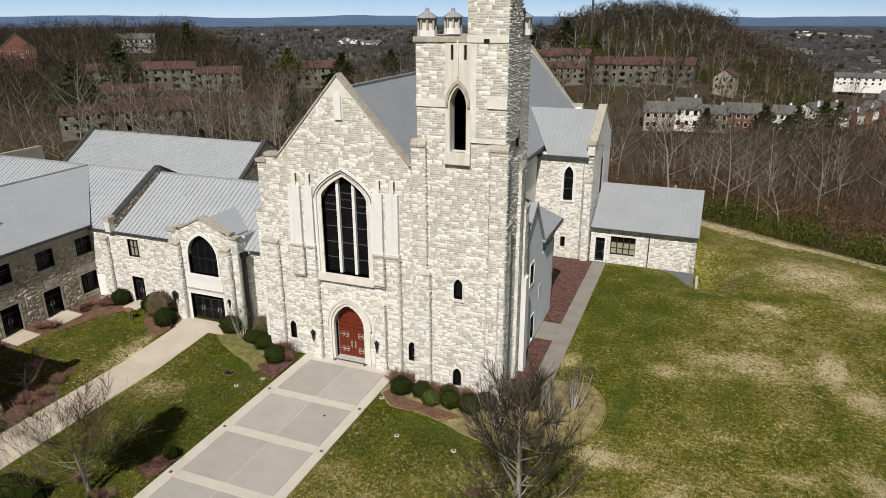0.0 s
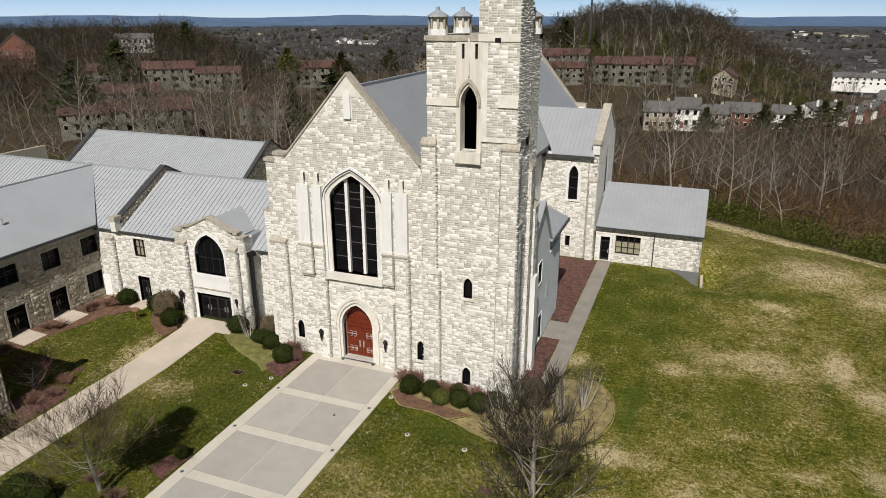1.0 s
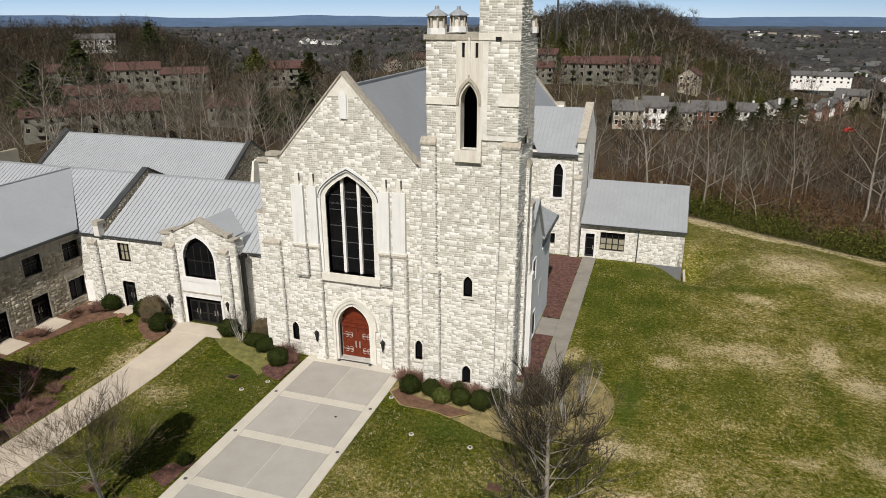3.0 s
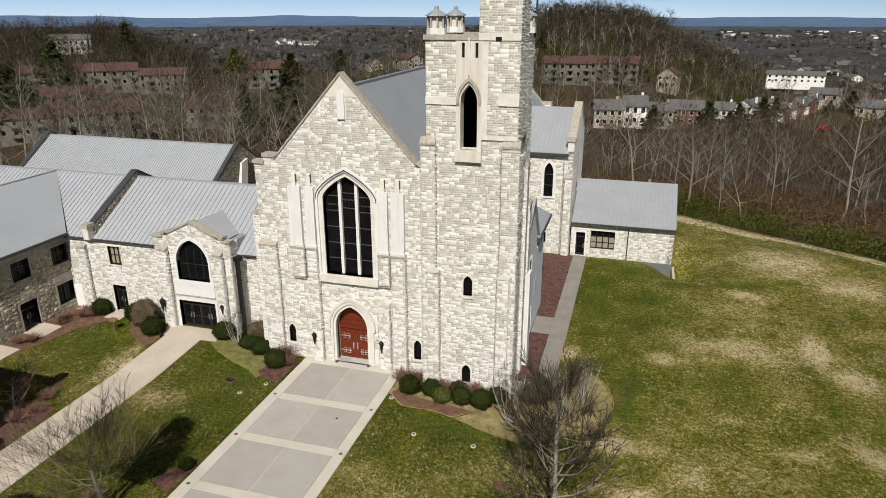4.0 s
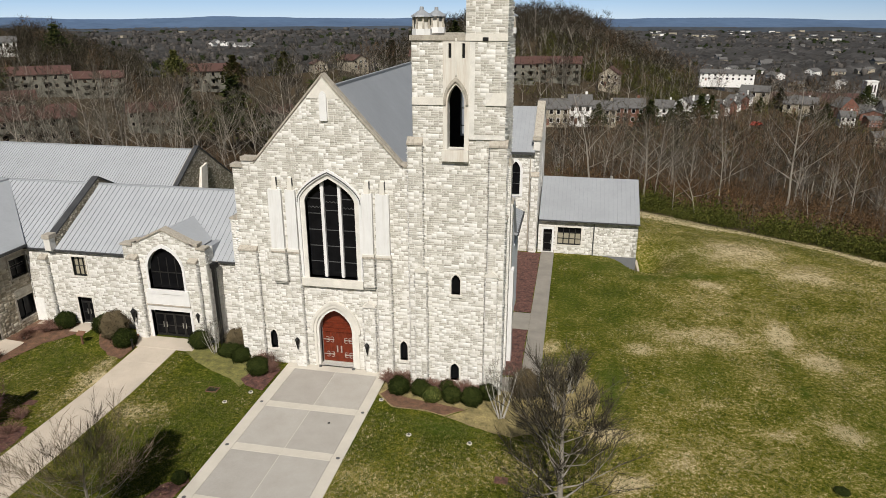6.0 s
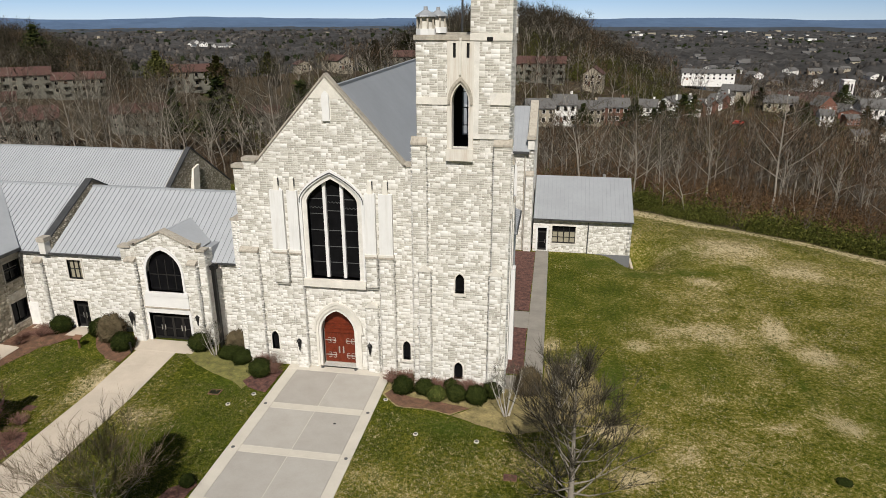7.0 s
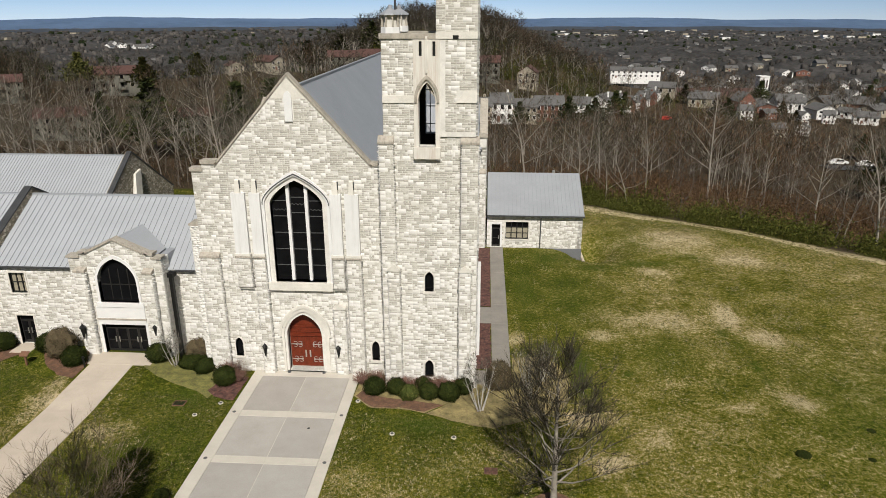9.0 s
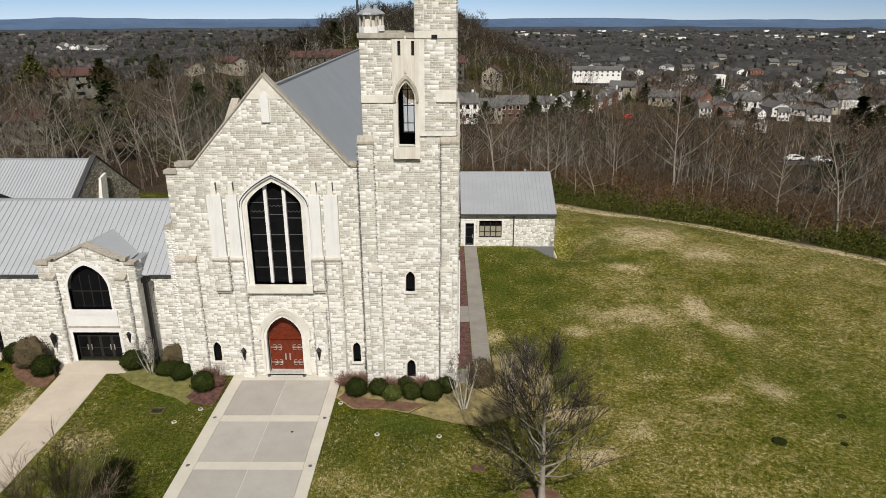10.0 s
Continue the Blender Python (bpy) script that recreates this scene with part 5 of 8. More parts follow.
for x0, x1 in ((BX[0], BX[1]), (BX[3], BX[4])):
    for y1, y0 in zip((39.25, 34.4, 29.53, 24.66, 19.8), (34.4, 29.53, 24.66, 19.8, 12.0)):
        paving("paving_border", "pale concrete border strip of the forecourt", BAND, x0, x1, y0 + 0.005, y1 - 0.005, 0.05)
for y0, y1 in BY:
    for x0, x1 in ((BX[1], BX[2]), (BX[2], BX[3])):
        paving("paving_band", "pale concrete band across the forecourt", BAND, x0 + 0.01, x1 - 0.01, y0, y1, 0.05)
for y1, y0 in ((39.25, 34.75), (34.08, 29.87), (29.2, 25.0), (24.33, 20.13), (19.46, 12.0)):
    for x0, x1 in ((BX[1], BX[2]), (BX[2], BX[3])):
        paving("paving_slab", "grey concrete forecourt slab", PAVE, x0 + 0.012, x1 - 0.012, y0 + 0.008, y1 - 0.008, 0.047)
Build().box(-23.16, -23.08, 12.0, 39.25, -0.1, 0.043).done("paving_joint", BAND)
tagged(scene.objects["paving_joint"], "pale joint strip along the middle of the forecourt", "pavement", kind="structure")
paving("threshold", "pale concrete landing before the red door", BAND, -27.15, -19.22, 39.27, 40.0, 0.055)
paving("threshold", "pale concrete step under the red door", BAND, -24.7, -21.8, 40.0, 40.8, 0.15)
for y0, y1 in ((8, 14.5), (14.52, 21), (21.02, 27.5), (27.52, 34), (34.02, 37.5), (37.52, 41.25)):
    paving("front_walk", "tan concrete walk to the entrance porch", WALKC, -39.65, -36.35, y0, y1, 0.045)
paving("front_walk", "tan concrete landing before the porch doors", WALKC, -40.4, -35.0, 39.6, 41.3, 0.055)
for i in range(7):
    y0 = 41.0 + i * 4.0
    paving("side_walk", "grey weathered concrete side walk", WALKD, -9.55, -8.13, y0 + 0.01, y0 + 3.99, 0.045)
paving("side_walk", "grey weathered concrete path to the side door", WALKD, -11.1, -9.56, 49.1, 52.4, 0.045)
paving("side_walk", "grey concrete path round the tower", WALKD, -11.2, -8.15, 39.0, 40.98, 0.04)
for x0, x1, y0, y1 in ((-50.85, -49.0, 36.4, 38.5), (-50.85, -49.0, 32.2, 34.3), (-46.8, -45.2, 40.8, 42.4), (-50.4, -49.2, 41.5, 42.4)):
    paving("door_pad", "small concrete pad before a door", WALKC, x0, x1, y0, y1, 0.06)


def bed(name, label, mat, outline, top=0.06, seed=0):
    """A planted bed with a slightly mounded, uneven surface and wavy edge."""
    rng = random.Random(seed)
    pts = []
    for (x0, y0), (x1, y1) in zip(outline, outline[1:] + outline[:1]):
        k = max(1, int(math.hypot(x1 - x0, y1 - y0) / 0.5))
        for i in range(k):
            a = i / k
            pts.append((x0 + (x1 - x0) * a + rng.uniform(-0.06, 0.06), y0 + (y1 - y0) * a + rng.uniform(-0.06, 0.06)))
    bm = bmesh.new()
    vs = [bm.verts.new((x, y, ground_z(x, y) - 0.05)) for x, y in pts]
    f = bm.faces.new(vs)
    bmesh.ops.inset_region(bm, faces=[f], thickness=0.12, depth=0)
    for v in f.verts:
        v.co.z += top + 0.05
    if f.normal.z < 0:
        bmesh.ops.reverse_faces(bm, faces=bm.faces)
    bmesh.ops.triangulate(bm, faces=[f])
    return tagged(part(name, bm, mat), label, "bed", kind="structure")


bed("mulch_bed", "red-brown mulch bed along the stucco wall", MULCH, [(-11.1, 41.2), (-9.6, 41.2), (-9.6, 49.0), (-11.1, 49.0)], seed=1)
bed("mulch_bed", "wide red-brown mulch bed before the transept", MULCH, [(-11.1, 52.5), (-9.6, 52.5), (-9.6, 68.4), (-15.9, 68.9), (-15.9, 55.3), (-11.1, 55.2)], seed=2)
bed("planting_bed", "dry grass bed under the tower shrubs", STRAW, [(-19.15, 36.9), (-17.8, 35.5), (-15.8, 35.5), (-14.1, 35.1), (-12.6, 36.4), (-12.6, 38.3), (-19.15, 39.2)], 0.05, seed=3)
bed("mulch_bed", "strip of leaf-strewn mulch before the clipped shrubs", LITTER, [(-19.0, 37.0), (-17.8, 35.6), (-15.8, 35.6), (-14.1, 35.2), (-12.9, 36.1), (-14.6, 36.5), (-16.6, 36.7), (-17.6, 37.0), (-18.6, 37.9)], 0.064, seed=4)
bed("mulch_bed", "small red mulch patch by the forecourt edge", MULCH, [(-28.9, 24.2), (-27.4, 23.6), (-27.2, 25.9), (-27.6, 26.3), (-28.6, 25.4)], 0.05, seed=11)
BCX, BCY, BRX, BRY = -7.0, 39.4, 3.0, 4.25
curve = [(BCX + BRX * math.cos(a), BCY + BRY * math.sin(a)) for a in [radians(-70 + 6 * i) for i in range(24)]]
bed("planting_bed", "dry grass bed curving round the tower corner", STRAW, [(-14.0, 35.0), (-12.2, 34.3), (-10.6, 33.8), (-9.4, 33.6), (-7.6, 34.6)] + curve + [(-8.0, 43.0), (-8.05, 38.95), (-11.0, 38.9), (-11.2, 38.3), (-12.5, 38.2), (-12.5, 36.4)], 0.05, seed=5)
edge = Build()
for i in range(34):
    a0, a1 = radians(-66 + i * 4), radians(-66 + (i + 1) * 4 - 0.15)
    q = lambda a, r: (BCX + (BRX + 0.06 + r) * math.cos(a), BCY + (BRY + 0.06 + r) * math.sin(a))
    lo = [(*q(a0, 0.0), -0.02), (*q(a1, 0.0), -0.02), (*q(a1, 0.06), -0.02), (*q(a0, 0.06), -0.02)]
    edge.prism(lo, [(x, y, ground_z(x, y) + 0.06) for x, y, z in lo])
tagged(edge.done("bed_edging", STRAW), "curved tan edging round the bed", "edging", kind="structure")
bed("planting_bed", "thin yellow-green grass bed before the church corner", MOSSY, [(-35.6, 41.0), (-35.4, 39.4), (-34.0, 38.4), (-32.2, 37.6), (-30.4, 36.9), (-29.2, 36.0), (-28.9, 38.9), (-28.6, 39.6), (-31.5, 40.6)], 0.05, seed=6)
bed("mulch_bed", "faded red mulch patch round a boxwood", MULCH, [(-29.6, 37.0), (-28.9, 36.3), (-28.0, 35.9), (-27.3, 35.8), (-27.3, 38.9), (-28.9, 39.3)], 0.08, seed=7)
bed("mulch_bed", "leaf-strewn bed beside the porch walk", LITTER, [(-45.0, 42.2), (-43.0, 39.4), (-41.2, 38.0), (-39.8, 37.6), (-39.8, 39.4), (-40.5, 41.2)], seed=8)
bed("mulch_bed", "leaf-strewn bed along the west wing", LITTER, [(-50.8, 30.0), (-49.0, 30.5), (-48.6, 34.5), (-47.6, 38.5), (-45.4, 41.0), (-46.9, 42.3), (-50.8, 42.3)], 0.05, seed=9)
bed("mulch_bed", "red mulch bed by the front walk", MULCH, [(-43.3, 27.3), (-43.0, 25.6), (-41.3, 25.5), (-41.3, 18.0), (-40.0, 18.0), (-39.9, 27.6), (-40.4, 28.9), (-42.4, 28.5)], 0.05, seed=10)

# ---- plants ----
def grow(seed, height, trunk=0.16, limbs=12, up=(35, 65), reach=0.32, low=0.25, branches=4, twigs=9, twig=0.9, thin=0.018, stems=1, wob=0.04, sides=5, taper_top=0.9, single=False, segs=3, thick=0.55):
    """Wood and twigs of a leafless tree, as two lists of vertices and triangles."""
    rng = random.Random(seed)
    wood, fine = Build(), Build()

    def sliver(b, p, d, length, w):
        s = d.orthogonal().normalized()
        s = Matrix.Rotation(rng.uniform(0, 6.28), 3, d) @ s
        bend = Vector((rng.uniform(-1, 1), rng.uniform(-1, 1), rng.uniform(0, 1))) * length * 0.14
        if single:
            b.add([p - s * w, p + s * w, p + d * length + bend], [(0, 1, 2)])
            return
        m = p + d * length * 0.5 + bend
        b.add([p - s * w, p + s * w, m + s * w * 0.7, p + d * length + bend * 1.6], [(0, 1, 2), (0, 2, 3)])

    for st in range(stems):
        lean = Vector((rng.uniform(-1, 1), rng.uniform(-1, 1), 0)) * (0.38 if stems > 1 else wob)
        p = Vector((rng.uniform(-0.1, 0.1), rng.uniform(-0.1, 0.1), -0.3)) * (1 if stems > 1 else 0.1)
        p.z = -0.3
        pts, n = [p], 6
        for i in range(n):
            lean += Vector((rng.uniform(-1, 1), rng.uniform(-1, 1), 0)) * wob
            p = p + (Vector((0, 0, 1)) + lean * (1 if stems == 1 else 1 - i / n * 0.6)) * (height * taper_top / n)
            pts.append(p)
        rad = [trunk * (1 - 0.86 * i / n) for i in range(n + 1)]
        rad[0] *= 1.35
        for i in range(n):
            wood.tube(pts[i], pts[i + 1], rad[i], rad[i + 1], sides, cap=False)
        az = rng.uniform(0, 6.28)
        for k in range(limbs // stems):
            f = low + (1 - low) * ((k + rng.random() * 0.6) / (limbs // stems))
            i = min(n - 1, int(f * n))
            a = f * n - i
            base = pts[i].lerp(pts[i + 1], min(1, a))
            r = trunk * (1 - 0.86 * f) * thick
            az += 2.4 + rng.uniform(-0.4, 0.4)
            el = radians(rng.uniform(*up))
            length = height * reach * (1.15 - 0.75 * f) * rng.uniform(0.75, 1.2)
            d = Vector((math.cos(az) * math.cos(el), math.sin(az) * math.cos(el), math.sin(el)))
            q, qr = base, r
            line = [q]
            for j in range(segs):
                e = q + d * length / segs
                wood.tube(q, e, qr, qr * 0.66, 4 if sides > 4 else 3, cap=False)
                q, qr = e, qr * 0.66
                line.append(q)
                d = (d + Vector((rng.uniform(-0.25, 0.25), rng.uniform(-0.25, 0.25), rng.uniform(0.0, 0.3)))).normalized()
            for j in range(branches):
                t = 0.3 + 0.7 * (j + rng.random()) / branches
                i2 = min(segs - 1, int(t * segs))
                b0 = line[i2].lerp(line[i2 + 1], min(1, t * segs - i2))
                bd = (d + Vector((rng.uniform(-1, 1), rng.uniform(-1, 1), rng.uniform(-0.3, 0.9))) * 0.85).normalized()
                bl = length * rng.uniform(0.35, 0.6)
                b1 = b0 + bd * bl
                fine.tube(b0, b1, r * 0.3, r * 0.14, 3, cap=False)
                for w in range(twigs):
                    tt = rng.random()
                    td = (bd + Vector((rng.uniform(-1, 1), rng.uniform(-1, 1), rng.uniform(-0.5, 1.0))) * 0.9).normalized()
                    sliver(fine, b0.lerp(b1, tt), td, twig * rng.uniform(0.5, 1.3), thin)
            for w in range(twigs):
                td = (d + Vector((rng.uniform(-1, 1), rng.uniform(-1, 1), rng.uniform(-0.3, 1.0))) * 0.8).normalized()
                sliver(fine, line[-1].lerp(line[-2], rng.random()), td, twig * rng.uniform(0.6, 1.4), thin)
    return wood, fine


def tree_thing(name, label, wood, fine, at, bark, twig_mat, turn=0.0, s=1.0, group="", category="tree"):
    root = empty(name, at, label, category, group)
    wood.done("trunk", bark, root, smooth=True)
    fine.done("crown", twig_mat, root)
    root.rotation_euler = (0, 0, turn)
    root.scale = (s, s, s)
    return root


def leaf_ball(seed, rx, rz, leaves, size, core=True, lump=0.12, flat=0.75):
    """Foliage of a clipped shrub: small leaves over an uneven, dark inner body."""
    rng = random.Random(seed)
    b = Build()
    off = rng.uniform(0, 100)

    def radius(d):
        return 1 + lump * noise.noise((d.x * 2.2 + off, d.y * 2.2, d.z * 2.2)) * 1.6

    if core:
        rings, seg = 7, 12
        vs = []
        for i in range(rings + 1):
            th = math.pi * i / rings
            for j in range(seg):
                ph = 2 * math.pi * j / seg
                d = Vector((math.sin(th) * math.cos(ph), math.sin(th) * math.sin(ph), math.cos(th)))
                r = radius(d) * 0.93
                vs.append((d.x * rx * r, d.y * rx * r, max(rz * flat * -1.0, d.z * rz * r) + rz * flat))
        fs = [(i * seg + j, (i + 1) * seg + j, (i + 1) * seg + (j + 1) % seg, i * seg + (j + 1) % seg) for i in range(rings) for j in range(seg)]
        b.add(vs, fs)
    for i in range(leaves):
        z = rng.uniform(-0.75, 1)
        a = rng.uniform(0, 6.283)
        q = math.sqrt(1 - z * z)
        d = Vector((q * math.cos(a), q * math.sin(a), z))
        r = radius(d) * rng.uniform(0.86, 1.06)
        p = Vector((d.x * rx * r, d.y * rx * r, d.z * rz * r + rz * flat))
        if p.z < 0.02:
            continue
        u = (d.orthogonal().normalized() + Vector((rng.uniform(-1, 1), rng.uniform(-1, 1), rng.uniform(-1, 1))) * 0.7).normalized()
        v = (d.cross(u) + d * rng.uniform(-0.5, 0.9)).normalized()
        s = size * rng.uniform(0.6, 1.3)
        b.add([p - u * s * 0.5, p + v * s * 0.5 - d * 0.0, p + u * s * 0.5, p - v * s * 0.5], [(0, 1, 2), (0, 2, 3)])
    return b


def pine_mesh(seed, height, r, clumps, low=0.2, cone=1.0, needles=26, size=0.5):
    rng = random.Random(seed)
    wood, fol = Build(), Build()
    wood.tube((0, 0, -0.3), (0, 0, height * 0.9), height * 0.02, height * 0.004, 6, cap=False)
    for k in range(clumps):
        f = low + (1 - low) * (k + rng.random()) / clumps
        rr = r * ((1 - f) * cone + (1 - cone) * math.sin(math.pi * min(1, f + 0.15))) * rng.uniform(0.55, 1.1) + 0.15
        a = k * 2.4 + rng.uniform(-0.5, 0.5)
        c = Vector((rr * math.cos(a), rr * math.sin(a), height * f + rng.uniform(-0.3, 0.3)))
        wood.tube((0, 0, c.z - rr * 0.25), c, 0.05, 0.02, 3, cap=False)
        for n in range(needles):
            o = Vector((rng.gauss(0, 1), rng.gauss(0, 1), rng.gauss(0, 0.45))) * (0.22 + rr * 0.24)
            p = c * 1.0 + o - Vector((c.x, c.y, 0)) * rng.uniform(0, 0.45)
            d = Vector((rng.uniform(-1, 1), rng.uniform(-1, 1), rng.uniform(-0.4, 0.7))).normalized()
            s = d.orthogonal().normalized() * size * 0.35
            L = d * size * rng.uniform(0.6, 1.3)
            fol.add([p - s, p + s, p + L], [(0, 1, 2)])
    return wood, fol


# ---- clear sky low over the horizon, and far hills, both as plain backdrops ----
SKYM, sn, slk, sb = mat_base("low_sky", 1.0)
sep_ = sn.new("ShaderNodeSeparateXYZ")
slk.new(position(sn), sep_.inputs[0])
mr = sn.new("ShaderNodeMapRange")
mr.inputs[1].default_value, mr.inputs[2].default_value = -20, 260
slk.new(sep_.outputs["Z"], mr.inputs[0])
sr = ramp(sn, [(0.0, (0.60, 0.74, 0.86)), (0.35, (0.44, 0.62, 0.82)), (1.0, (0.28, 0.47, 0.76))])
slk.new(mr.outputs[0], sr.inputs["Fac"])
em = sn.new("ShaderNodeEmission")
em.inputs["Strength"].default_value = 1.0
# the sky is paler in the west than in the east
mx = sn.new("ShaderNodeMapRange")
mx.inputs[1].default_value, mx.inputs[2].default_value, mx.inputs[3].default_value, mx.inputs[4].default_value = 200, 3000, 1.03, 0.72
slk.new(sep_.outputs["X"], mx.inputs[0])
slk.new(mx.outputs[0], em.inputs["Strength"])
slk.new(sr.outputs["Color"], em.inputs["Color"])
slk.new(em.outputs[0], sn["Material Output"].inputs["Surface"])
skb = Build()
for i in range(61):
    a = radians(-105 + 200 * i / 60)
    skb.v += [(4750 * math.sin(a), 4750 * math.cos(a), -150), (4750 * math.sin(a), 4750 * math.cos(a), 420)]
skb.f = [(2 * i, 2 * i + 2, 2 * i + 3, 2 * i + 1) for i in range(60)]
tagged(skb.done("sky_backdrop", SKYM), "clear pale blue sky over the horizon", "sky", kind="structure")

# far hills; the haze is put into their blue colour
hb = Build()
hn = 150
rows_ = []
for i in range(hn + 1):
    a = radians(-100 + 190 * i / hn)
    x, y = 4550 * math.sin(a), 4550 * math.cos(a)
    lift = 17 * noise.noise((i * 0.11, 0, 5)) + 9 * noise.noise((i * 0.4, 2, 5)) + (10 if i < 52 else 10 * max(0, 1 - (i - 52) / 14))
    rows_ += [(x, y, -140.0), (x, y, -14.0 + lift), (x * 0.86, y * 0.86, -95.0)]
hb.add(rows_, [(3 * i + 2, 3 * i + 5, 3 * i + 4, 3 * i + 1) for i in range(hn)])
tagged(hb.done("backdrop", HILLS, smooth=True), "distant wooded hills coloured blue for haze along the horizon", "hills", kind="structure")


# nearer strip of distance, its haze put into the grey-blue colour
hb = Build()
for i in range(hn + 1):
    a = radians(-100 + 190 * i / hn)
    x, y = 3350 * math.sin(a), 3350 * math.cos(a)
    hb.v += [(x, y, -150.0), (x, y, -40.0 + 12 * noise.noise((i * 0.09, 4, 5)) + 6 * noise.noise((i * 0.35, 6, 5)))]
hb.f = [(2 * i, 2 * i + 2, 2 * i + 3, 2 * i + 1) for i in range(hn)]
tagged(hb.done("backdrop", plain("painted_haze_distance", (0.072, 0.085, 0.105), 1.0, vary=0.2, scale=0.004, fine=0.03, bmp=0, spec=0.0), smooth=True), "wooded distance below the hills, coloured grey-blue for haze", "hills", kind="structure")


# ---- houses beyond the woods ----
def house(name, label, w, d, h, rise, wall, roof_mat, storeys=2, bays=3, gable="x", chimney=False, group="houses beyond the woods", door=True, balcony=False):
    """A pitched-roof house: body, roof slopes, windows with panes, optional chimney; origin at its base."""
    root = empty(name, (0, 0, 0), label, "house", group)
    e = 0.45
    if gable == "x":
        sec = [(-d / 2, -6), (-d / 2, h), (0, h + rise), (d / 2, h), (d / 2, -6)]
        Build().prism([(-w / 2, y, z) for y, z in sec], [(w / 2, y, z) for y, z in sec]).done("wall", wall, root)
        for s in (-1, 1):
            a = (s * (d / 2 + e), h - e * rise / (d / 2))
            q = [(a[0], a[1]), (0, h + rise), (0, h + rise + 0.22), (a[0], a[1] + 0.22)]
            Build().prism([(-w / 2 - e, y, z + 0.03) for y, z in q], [(w / 2 + e, y, z + 0.03) for y, z in q]).done("roof", roof_mat, root)
    else:
        sec = [(-w / 2, -6), (-w / 2, h), (0, h + rise), (w / 2, h), (w / 2, -6)]
        Build().prism([(x, -d / 2, z) for x, z in sec], [(x, d / 2, z) for x, z in sec]).done("wall", wall, root)
        for s in (-1, 1):
            a = (s * (w / 2 + e), h - e * rise / (w / 2))
            q = [(a[0], a[1]), (0, h + rise), (0, h + rise + 0.22), (a[0], a[1] + 0.22)]
            Build().prism([(x, -d / 2 - e, z + 0.03) for x, z in q], [(x, d / 2 + e, z + 0.03) for x, z in q]).done("roof", roof_mat, root)
    sh = h / storeys
    for fl in range(storeys):
        for i in range(bays):
            x = -w / 2 + w * (i + 0.5) / bays
            z = sh * fl + sh * 0.35
            ww, wh = min(1.1, w / bays * 0.45), sh * 0.48
            if balcony and i % 2 == 1:
                Build().box(x - 1.1, x + 1.1, -d / 2 - 1.2, -d / 2, z - 0.9, z - 0.75).box(x - 1.1, x + 1.1, -d / 2 - 1.2, -d / 2 - 1.1, z - 0.75, z + 0.15).done("balcony", SIDING, root)
            fr = Build().box(x - ww / 2 - 0.12, x + ww / 2 + 0.12, -d / 2 - 0.06, -d / 2 + 0.02, z - 0.12, z + wh + 0.12).done("window", SIDING_T if wall is SIDING else SIDING_W, root)
            Build().box(x - ww / 2, x + ww / 2, -d / 2 - 0.08, -d / 2 - 0.055, z, z + wh).done("pane", GLASS, fr)
    if door:
        Build().box(-w / 2 + w / bays - 0.5, -w / 2 + w / bays + 0.5, -d / 2 - 0.07, -d / 2, 0, 2.1).done("door", BRICK_FAR, root)
    if chimney:
        Build().box(w * 0.3 - 0.4, w * 0.3 + 0.4, 0.3, 1.1, h, h + rise + 1.1).done("chimney", wall, root)
    return root


def put(root, x, y, turn=0.0, s=1.0, dz=0.0, low=1.0):
    return copy_thing(root, Matrix.Translation((x, y, ground_z(x, y) + dz)) @ Matrix.Rotation(radians(turn), 4, "Z") @ Matrix.Diagonal((s, s, s * low, 1)))


def place(root, x, y, turn=0.0, dz=0.0):
    root.location, root.rotation_euler = (x, y, ground_z(x, y) + dz), (0, 0, radians(turn))


apt = house("apartment_block", "grey-green sided apartment block with brown shingle roof", 19, 9, 5.6, 2.3, SIDING, ROOF_BROWN, 2, 6, balcony=True, group="brown-roofed apartments", door=False)
place(apt, -128, 130, 38, 0.8)
for x, y, a, k in ((-143.5, 127, 42, 0.8), (-153, 149, 42, 0.85), (-176, 166, 42, 0.8), (-164, 177, 38, 0.85), (-150, 184, 34, 0.75), (-118, 164, 30, 0.8), (-125, 205, 28, 0.85), (-89, 179, 22, 0.7), (-60.5, 253, 8, 0.85), (-49.5, 255, 6, 0.8),
                   (-46.5, 235, 6, 0.7), (-29, 238, 2, 0.85), (-13.5, 242, -1, 0.85)):
    put(apt, x, y, a, k, 1.2)
tan = house("gabled_house", "tan sided house with steep gable and brown roof", 10, 12, 6.0, 3.4, SIDING_T, ROOF_BROWN, 2, 3, gable="y", group="brown-roofed apartments")
place(tan, 4.5, 239, -10, 1.2)
tan.scale = (0.65, 0.65, 0.65)
for x, y, a, k in ((-85.6, 235, 60, 1.1), (-97.1, 231, 35, 0.8)):
    put(tan, x, y, a, k, 0.0, 0.7)
th = house("townhouse", "beige townhouse with grey shingle roof", 9.5, 9, 5.6, 2.6, SIDING_T, ROOF_GREY, 2, 4, chimney=True, group="townhouses")
place(th, -13, 205.5, 8)
thw = house("townhouse", "white sided townhouse with grey gable roof", 7.5, 9.5, 6.4, 2.8, SIDING_W, ROOF_GREY, 2, 3, chimney=True, group="townhouses", gable="x")
place(thw, -5.4, 208, 4)
thb = house("townhouse", "red brick townhouse with grey shingle roof", 10, 9, 5.4, 2.5, BRICK_FAR, ROOF_GREY, 2, 4, chimney=True, group="townhouses")
place(thb, 9.5, 212, 0)
for r_ in (th, thw, thb):
    r_.scale = (0.88, 0.88, 0.88)
